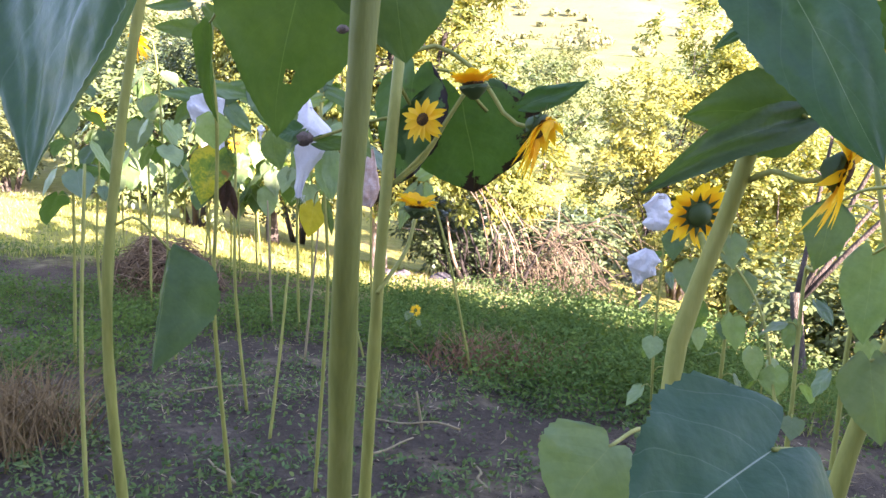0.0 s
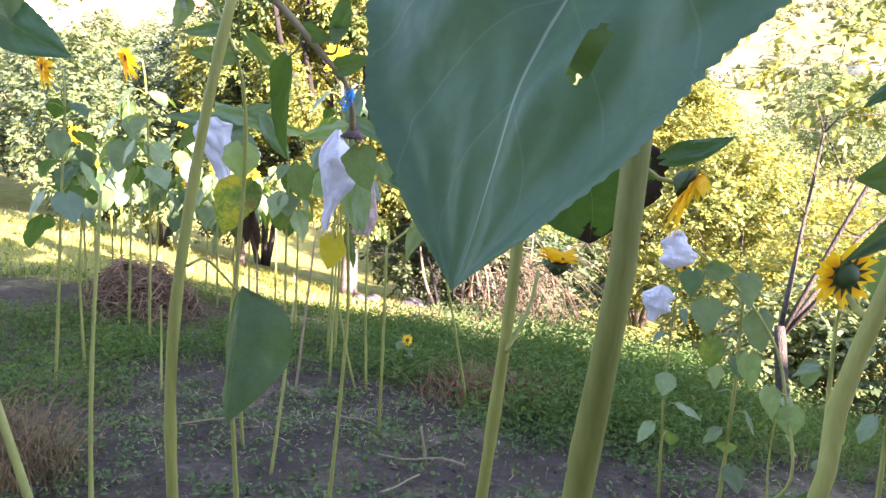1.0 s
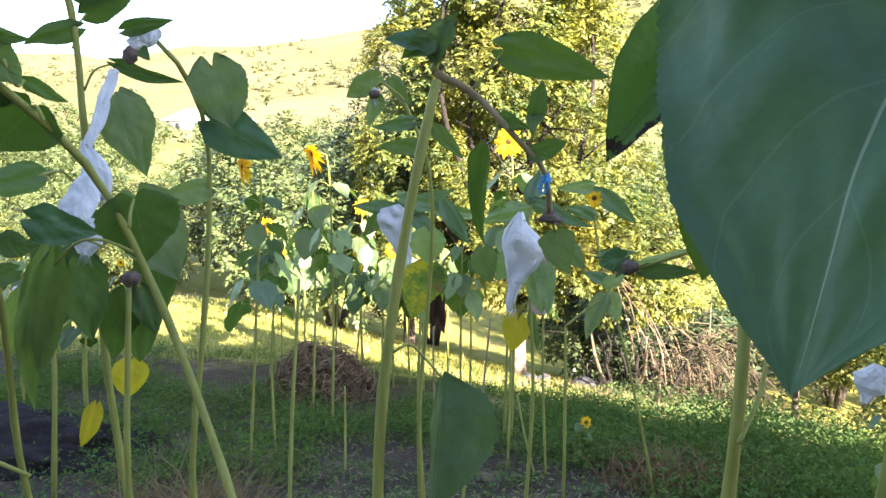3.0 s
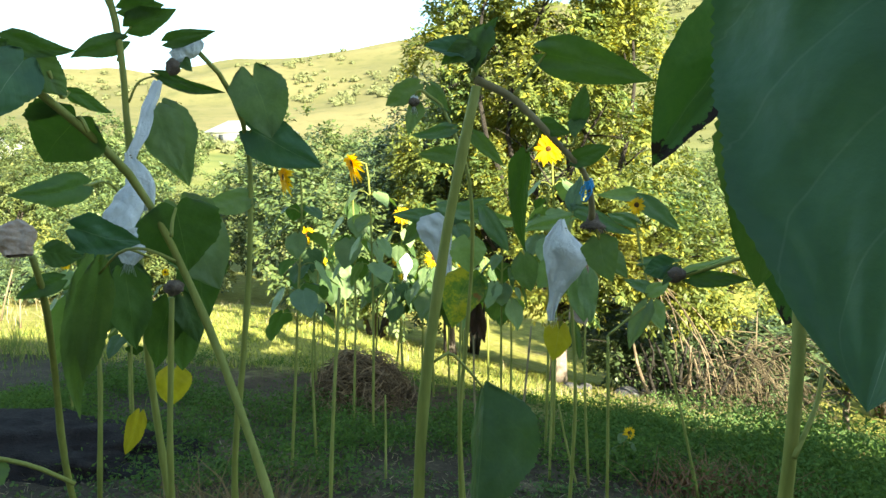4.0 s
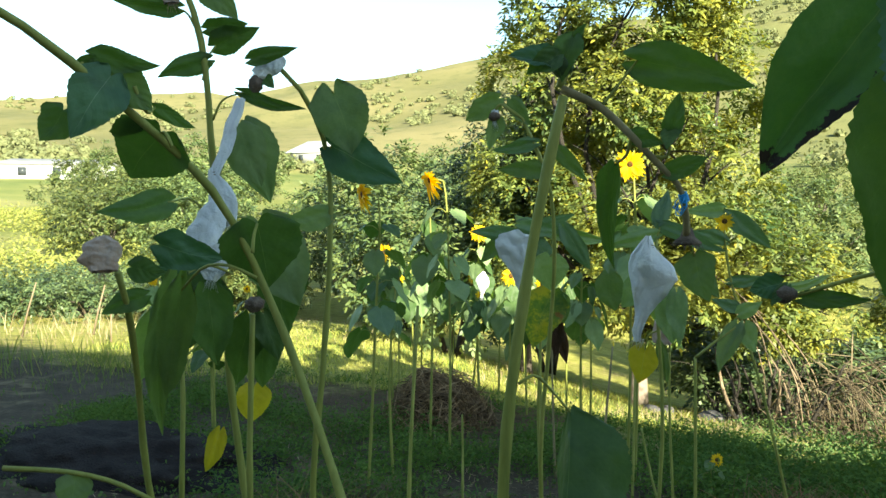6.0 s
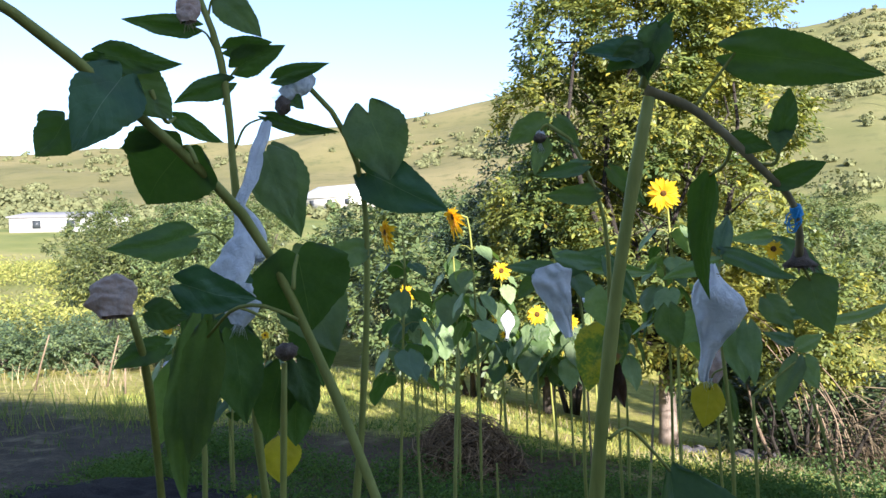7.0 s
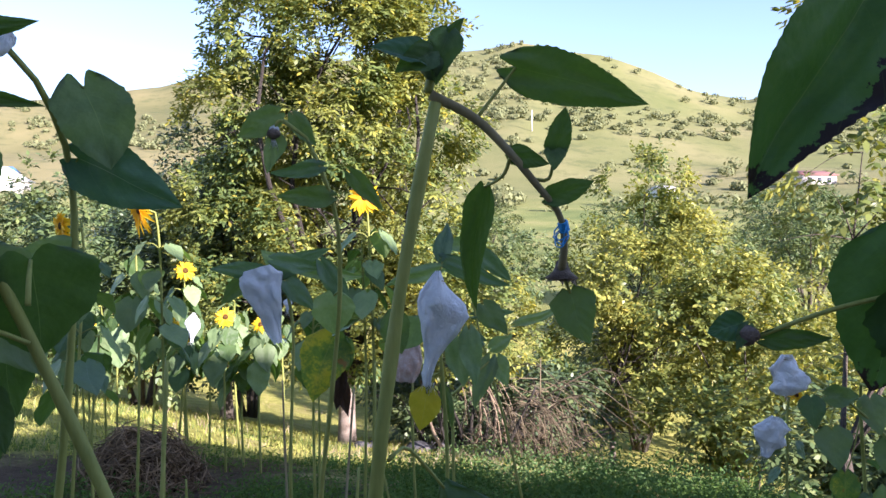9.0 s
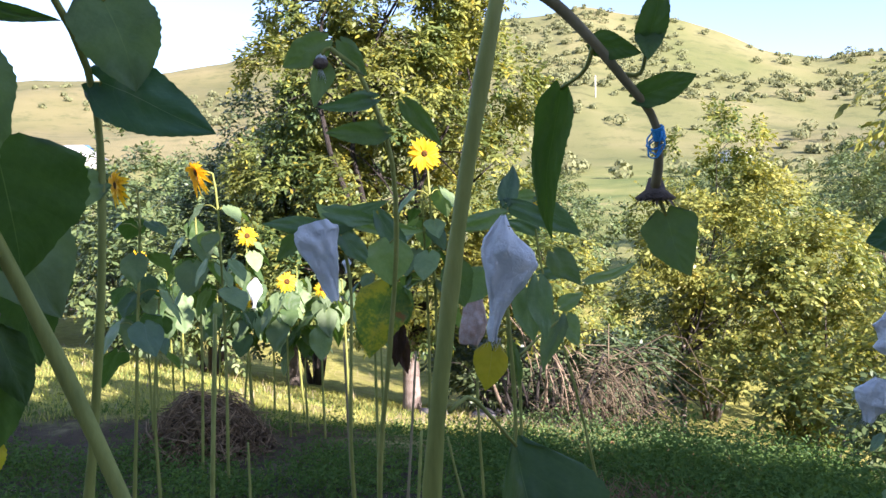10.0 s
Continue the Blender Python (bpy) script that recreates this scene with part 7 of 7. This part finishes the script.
blade(small_bag_plant, (-0.997, 3.665, 1.514), (-0.880, 3.691, 1.320), 0.088, (0.18, -0.98, 0.01), LEAF_GREY_SKYLIT, 0.2, 0.1, 145)

bent_plant = thing("sunflower", (-0.430, 4.100, ground_z(-0.430, 4.100)), "thin broken sunflower stem with limp leaves", "sunflower", "sunflowers of the middle row")
rod(bent_plant, "stem", [(-0.420, 4.150, ground_z(-0.420, 4.150) - 0.05), (-0.416, 4.034, 0.147), (-0.421, 4.037, 0.551), (-0.427, 4.035, 0.884)], 0.0085, 0.007, STEM, 22, 10, True, 146)
rod(bent_plant, "branch", [(-0.427, 4.035, 0.884), (-0.326, 4.069, 0.971), (-0.214, 4.106, 1.053)], 0.007, 0.005, STEM, 6, 10, False, 147)
blade(bent_plant, (-0.241, 4.097, 1.040), (-0.321, 4.019, 0.819), 0.102, (0.03, -0.95, 0.32), LEAF, 0.2, 0.1, 148)
blade(bent_plant, (-0.204, 4.108, 1.048), (-0.162, 4.070, 0.916), 0.089, (-0.08, -0.96, 0.26), LEAF_PALE_LIT, 0.2, 0.1, 149)
blade(bent_plant, (-0.233, 4.103, 1.095), (-0.129, 4.094, 1.154), 0.075, (-0.13, -0.99, 0.08), LEAF_PALE_LIT, 0.2, 0.1, 150)

leaning_thin_plant = thing("sunflower", (0.100, 4.700, ground_z(0.100, 4.700)), "thin leaning sunflower with a small flower", "sunflower", "sunflowers of the middle row")
rod(leaning_thin_plant, "stem", [(0.120, 4.700, ground_z(0.120, 4.700) - 0.05), (0.069, 4.699, -0.057), (-0.082, 4.645, 0.599), (-0.195, 4.585, 0.984), (-0.269, 4.551, 1.267), (-0.300, 4.536, 1.499)], 0.009, 0.0055, STEM, 22, 10, True, 151)
flower(leaning_thin_plant, (-0.295, 4.529, 1.527), (0.17, -0.99, 0.06), 0.052, 152, 12, 0.1)
blade(leaning_thin_plant, (-0.280, 4.545, 1.561), (-0.061, 4.544, 1.386), 0.106, (-0.00, -1.00, 0.00), LEAF_GREY_SKYLIT, 0.2, 0.1, 153)
blade(leaning_thin_plant, (-0.310, 4.539, 1.592), (-0.501, 4.432, 1.573), 0.078, (0.48, -0.87, 0.06), LEAF_PALE_LIT, 0.2, 0.1, 154)
blade(leaning_thin_plant, (-0.288, 4.545, 1.422), (-0.442, 4.443, 1.487), 0.078, (0.49, -0.85, -0.16), LEAF_GREY_SKYLIT, 0.2, 0.1, 155)
blade(leaning_thin_plant, (-0.262, 4.559, 1.205), (-0.045, 4.538, 1.225), 0.069, (-0.10, -0.99, 0.09), LEAF_GREY_SKYLIT, 0.25, 0.1, 156)
blade(leaning_thin_plant, (-0.026, 4.592, 1.159), (0.247, 4.622, 1.252), 0.055, (0.06, -0.99, 0.15), LEAF_PALE_LIT, 0.3, 0.1, 157)
blade(leaning_thin_plant, (-0.217, 4.563, 1.065), (-0.352, 4.498, 1.116), 0.070, (0.43, -0.90, -0.04), LEAF_GREY_SKYLIT, 0.2, 0.1, 158)
twine_knot(tied_plant, (-0.435, 1.736, 1.633), (-0.01, -0.01, 0.03))
dry_head(tied_plant, (-0.428, 1.780, 1.543), 5)
bag("cloth_bag", "white cloth bag tied over a seed head", (-0.575, 2.849, 1.512), (-0.606, 2.865, 1.150), 0.225, 159, face=(-0.08, -1.00, 0.01), profile=(0.06, 0.20, 0.48, 0.85, 1.05, 0.95, 0.72, 0.50, 0.32, 0.18, 0.10, 0.08), other=(0.06, 0.30, 0.50, 0.55, 0.45, 0.34, 0.26, 0.20, 0.16, 0.16, 0.22, 0.14))
bag("cloth_bag", "narrow white cloth bag hanging among the leaves", (-1.287, 3.865, 1.489), (-1.191, 3.854, 1.165), 0.202, 160, face=(-0.08, -1.00, 0.01), profile=(0.8, 0.95, 0.8, 0.62, 0.45, 0.3, 0.15, 0.05), other=(0.75, 1.0, 1.0, 0.85, 0.7, 0.55, 0.42, 0.3))
bag("cloth_bag", "thin white cloth strip twisted down a stem", (-1.542, 1.912, 1.894), (-1.536, 1.775, 1.681), 0.043, 161, face=(0.27, -0.96, 0.06), profile=(0.5, 0.7, 0.6, 0.9, 1.0, 0.7, 0.5), other=(0.5, 0.6, 0.9, 0.6, 0.5, 0.7, 0.6))
bag("cloth_bag", "white cloth bag end hanging on a stem", (-1.539, 1.776, 1.709), (-1.458, 1.728, 1.575), 0.068, 162, face=(0.27, -0.96, 0.06), profile=(0.25, 0.4, 0.7, 0.9, 1.0, 0.9, 0.5), other=(0.25, 0.5, 0.6, 0.9, 0.9, 1.0, 0.7))
bag("cloth_bag", "torn white bag end hanging by the twisted bag", (-1.472, 1.708, 1.643), (-1.466, 1.619, 1.528), 0.086, 163, face=(0.27, -0.96, 0.06), profile=(0.2, 0.6, 0.9, 1.0, 0.9, 0.7), other=(0.2, 0.5, 0.8, 0.8, 0.9, 0.6))
bag("cloth_bag", "white bag tail hanging below a leaf", (-1.419, 1.632, 1.530), (-1.427, 1.605, 1.454), 0.079, 164, face=(0.27, -0.96, 0.06), profile=(0.7, 0.9, 0.9, 0.6, 0.3), other=(0.7, 0.9, 0.8, 0.9, 0.4))
bag("cloth_bag", "pale pinkish cloth bag hanging in the sun on a thin stalk", (-0.578, 4.900, 1.155), (-0.596, 4.900, 0.791), 0.150, 165, face=(-0.08, -1.00, 0.01), profile=(0.1, 0.35, 0.6, 0.8, 0.9, 0.7, 0.3), other=(0.1, 0.4, 0.7, 0.9, 1.0, 1.0, 0.9), skin=CLOTH_PINK)
bag("cloth_bag", "pink-stained cloth bag crumpled over a head", (-1.396, 1.246, 1.566), (-1.383, 1.228, 1.506), 0.074, 166, face=(0.27, -0.96, 0.06), profile=(0.3, 0.8, 1.1, 0.9, 0.7, 0.8), other=(0.3, 0.9, 1.0, 1.3, 0.8, 0.5), skin=CLOTH_PINK)
bag("cloth_bag", "small dried cloth cap on a head", (-1.801, 1.984, 2.247), (-1.791, 1.967, 2.172), 0.066, 167, face=(0.29, -0.96, -0.01), profile=(0.5, 0.9, 1.0, 0.9, 0.6), skin=CLOTH_PINK)
bag("cloth_bag", "white wrapping knotted over a bent head", (-1.462, 1.984, 2.014), (-1.516, 1.944, 1.959), 0.069, 168, face=(0.27, -0.96, 0.06), profile=(0.5, 0.95, 1.0, 0.8, 0.5))
bag("cloth_bag", "limp white bag on a far plant", (0.876, 3.447, 1.147), (0.875, 3.445, 0.983), 0.191, 169, face=(-0.08, -1.00, 0.01), profile=(0.2, 0.4, 0.5, 0.9, 1.1, 0.9, 0.3), other=(0.2, 0.5, 0.8, 0.6, 0.5, 0.7, 0.4), flat=0.25)
bag("cloth_bag", "limp white bag low on a plant", (0.855, 3.495, 0.885), (0.808, 3.497, 0.723), 0.162, 170, face=(-0.08, -1.00, 0.01), profile=(0.3, 0.9, 0.7, 0.9, 0.5, 0.3), other=(0.2, 0.5, 1.0, 0.8, 0.3, 0.1), flat=0.25)
bag("cloth_bag", "small white bag in the flower patch", (-2.381, 7.281, 0.981), (-2.395, 7.263, 0.726), 0.138, 171, face=(-0.01, -1.00, 0.07))
bag("cloth_bag", "small white cap over a head", (-1.296, 4.980, 1.276), (-1.301, 4.974, 1.192), 0.052, 172, face=(-0.01, -1.00, 0.07))
bag("cloth_bag", "white wrapping on a flower stem", (-3.119, 6.684, 0.883), (-3.120, 6.676, 0.780), 0.117, 173, face=(-0.01, -1.00, 0.07))
bag("cloth_bag", "small white wrapping on a far stem", (-4.729, 5.073, 0.871), (-4.754, 5.062, 0.802), 0.069, 174, face=(0.27, -0.96, 0.06))
bag("cloth_bag", "bluish white bag among the leaves", (-2.592, 2.903, 1.179), (-2.620, 2.895, 1.073), 0.100, 175, face=(0.29, -0.96, -0.01))
bag("cloth_bag", "small grey cap over a nodding head", (-1.047, 2.617, 1.934), (-1.050, 2.615, 1.883), 0.031, 176, face=(0.01, -1.00, 0.05), skin=CLOTH)
sunflower(-0.867, 5.422, 1.879, 177, 11, 0.24, 0.108, (-0.08, -1.00, -0.09), lean=(0.05, 0.1), skins=(LEAF_PALE_LIT, LEAF, LEAF_PALE_LIT, LEAF_GREY_SKYLIT), disc=0.2, petals=18)
sunflower(-2.306, 5.534, 1.793, 178, 11, 0.24, 0.115, (-0.72, -0.62, -0.25), lean=(0.12, 0.1), hang=0.5, skins=(LEAF_PALE_LIT, LEAF, LEAF_PALE_LIT, LEAF_GREY_SKYLIT), disc=0.2, petals=22)
sunflower(-2.370, 4.486, 1.680, 179, 11, 0.24, 0.103, (-0.76, -0.63, -0.07), lean=(-0.02, 0.1), hang=0.3, disc=0.2, petals=20)
sunflower(-2.599, 7.885, 1.323, 180, 13, 0.24, 0.100, (0.27, -0.95, 0.16), lean=(0, 0), skins=(LEAF_PALE_LIT, LEAF, LEAF_DARK), low=0.76, droop=(0.7, 1.35))
sunflower(-3.061, 6.457, 1.196, 181, 12, 0.24, 0.079, (-0.14, -0.97, 0.06), lean=(0.05, 0.1), skins=(LEAF_PALE_LIT, LEAF, LEAF_DARK), low=0.76, droop=(0.7, 1.35))
sunflower(-2.107, 7.251, 0.947, 182, 13, 0.24, 0.091, (0.27, -0.95, 0.16), lean=(0, 0), skins=(LEAF_PALE_LIT, LEAF, LEAF_DARK), low=0.76, droop=(0.7, 1.35))
sunflower(-1.812, 7.266, 0.878, 183, 12, 0.24, 0.074, (-0.01, -1.00, 0.07), lean=(0, 0), skins=(LEAF_PALE_LIT, LEAF, LEAF_DARK), low=0.76, droop=(0.7, 1.35))
sunflower(-3.327, 7.487, 0.858, 184, 13, 0.24, 0.056, (-0.01, -0.98, 0.27), lean=(0, 0), skins=(LEAF_PALE_LIT, LEAF, LEAF_DARK), low=0.76, droop=(0.7, 1.35))
sunflower(-2.734, 8.078, 0.838, 185, 13, 0.24, 0.066, (-0.71, -0.69, 0.06), lean=(0, 0), skins=(LEAF_PALE_LIT, LEAF, LEAF_DARK), low=0.76, droop=(0.7, 1.35))
sunflower(-2.517, 7.666, 0.718, 186, 13, 0.24, 0.057, (0.69, -0.53, -0.28), lean=(0, 0), skins=(LEAF_PALE_LIT, LEAF, LEAF_DARK), low=0.76, droop=(0.7, 1.35))
sunflower(-3.163, 7.697, 1.026, 187, 15, 0.24, 0.005, (-0.01, -1.00, 0.07), lean=(0, 0), bloom=False, skins=(LEAF_PALE_LIT, LEAF, LEAF_DARK), low=0.76, droop=(0.7, 1.35))
sunflower(-3.030, 8.275, 0.721, 188, 14, 0.24, 0.006, (-0.01, -1.00, 0.07), lean=(0, 0), bloom=False, skins=(LEAF_PALE_LIT, LEAF, LEAF_DARK), low=0.76, droop=(0.7, 1.35))
sunflower(-2.380, 7.859, 0.649, 189, 13, 0.24, 0.005, (-0.01, -1.00, 0.07), lean=(0, 0), bloom=False, skins=(LEAF_PALE_LIT, LEAF, LEAF_DARK), low=0.76, droop=(0.7, 1.35))
sunflower(-1.990, 7.448, 0.593, 190, 13, 0.23, 0.005, (-0.01, -1.00, 0.07), lean=(0, 0), bloom=False, skins=(LEAF_PALE_LIT, LEAF, LEAF_DARK), low=0.76, droop=(0.7, 1.35))
sunflower(-2.459, 5.961, 1.533, 191, 12, 0.24, 0.004, (0.27, -0.96, 0.06), lean=(0, 0), bloom=False, skins=(LEAF_PALE_LIT, LEAF, LEAF_DARK), low=0.76, droop=(0.7, 1.35))
sunflower(-1.202, 5.666, 1.166, 192, 11, 0.23, 0.004, (0.27, -0.96, 0.06), lean=(0, 0), bloom=False, skins=(LEAF_PALE_LIT, LEAF, LEAF_DARK), low=0.76, droop=(0.7, 1.35))
sunflower(-1.225, 6.270, 0.928, 193, 7, 0.16, 0.045, (0.27, -0.96, 0.06), lean=(0, 0), skins=(LEAF_PALE_LIT, LEAF, LEAF_DARK), low=0.76, droop=(0.7, 1.35))
sunflower(-0.874, 5.578, 1.608, 194, 11, 0.23, 0.004, (0.27, -0.96, 0.06), lean=(0, 0), bloom=False, skins=(LEAF_PALE_LIT, LEAF, LEAF_DARK), low=0.76, droop=(0.7, 1.35))
sunflower(-3.955, 5.210, 0.895, 195, 8, 0.18, 0.073, (0.27, -0.96, -0.21), lean=(0, 0))
sunflower(-3.811, 5.462, 0.956, 196, 10, 0.17, 0.034, (0.29, -0.96, -0.01), lean=(0, 0), skins=(LEAF_PALE_LIT, LEAF))
sunflower(-4.651, 5.418, 1.067, 197, 9, 0.18, 0.052, (0.29, -0.96, -0.01), lean=(0, 0), skins=(LEAF_PALE_LIT, LEAF))
sunflower(-4.201, 5.535, 0.879, 198, 11, 0.23, 0.068, (0.27, -0.97, -0.14), lean=(0, 0), skins=(LEAF_PALE_LIT, LEAF))
sunflower(-4.866, 5.666, 0.982, 199, 11, 0.23, 0.057, (0.27, -0.96, 0.06), lean=(0, 0), skins=(LEAF_PALE_LIT, LEAF))
sunflower(-0.295, 5.328, -0.010, 200, 5, 0.1, 0.044, (0.27, -0.94, 0.36), lean=(0, 0), stem_r=0.006, label="short sunflower seedling with one small yellow flower")
sunflower(0.937, 3.480, 0.975, 201, 9, 0.12, 0.030, (-0.07, -0.99, 0.21), lean=(0.05, 0.1), stem_r=0.008, low=0.2)
sunflower(1.229, 3.459, 1.010, 202, 9, 0.12, 0.003, (-0.04, -0.98, 0.18), lean=(0, 0), bloom=False, low=0.15)
sunflower(1.386, 3.259, 0.508, 203, 3, 0.1, 0.002, (-0.04, -0.98, 0.18), lean=(0, 0), bloom=False, stem_r=0.006, skins=(LEAF_PALE_LIT, LEAF_MOTTLED))
sunflower(1.179, 2.563, 1.026, 204, 6, 0.12, 0.002, (0.02, -0.98, 0.21), lean=(0, 0), bloom=False, low=0.3)
sunflower(1.147, 2.146, 0.996, 205, 6, 0.12, 0.002, (0.02, -0.98, 0.21), lean=(0, 0), bloom=False, low=0.3)
sunflower(-2.389, 5.007, 1.060, 206, 5, 0.13, 0.004, (-0.04, -0.98, 0.18), lean=(0, 0), bloom=False, low=0.74, droop=(0.7, 1.35))
for k, (x, y, top) in enumerate([(-3.45, 8.05, 0.98), (-2.25, 8.35, 1.0), (-1.75, 7.95, 0.9)]):
    sunflower(x, y, top, 220 + k, 11, 0.23, 0.005, (-0.05, -1.00, 0.07), lean=(0.05, 0.05), bloom=False, skins=(LEAF_PALE_LIT, LEAF, LEAF_DARK), low=0.76, droop=(0.7, 1.3), label="leafy sunflower without a head, leaves hanging in the sun")
stalk((-0.799, 5.234, 0.861), (-0.795, 5.022), 207)
stalk((-0.751, 5.114, 0.215), (-0.615, 5.018), 208)
stalk((-0.922, 5.013, 0.738), (-0.992, 4.837), 209)
stalk((-1.400, 5.532, 0.700), (-1.348, 5.437), 210)
stalk((-0.852, 3.764, 0.636), (-0.907, 3.571), 211)
stalk((-1.848, 4.859, 0.273), (-1.814, 4.755), 212)
stalk((-1.406, 2.859, 1.243), (-1.352, 2.608), 213)
stalk((-0.578, 4.920, 1.165), (-0.540, 4.930), 215)
stalk((-0.194, 3.833, -0.000), (-0.152, 3.808), 214)
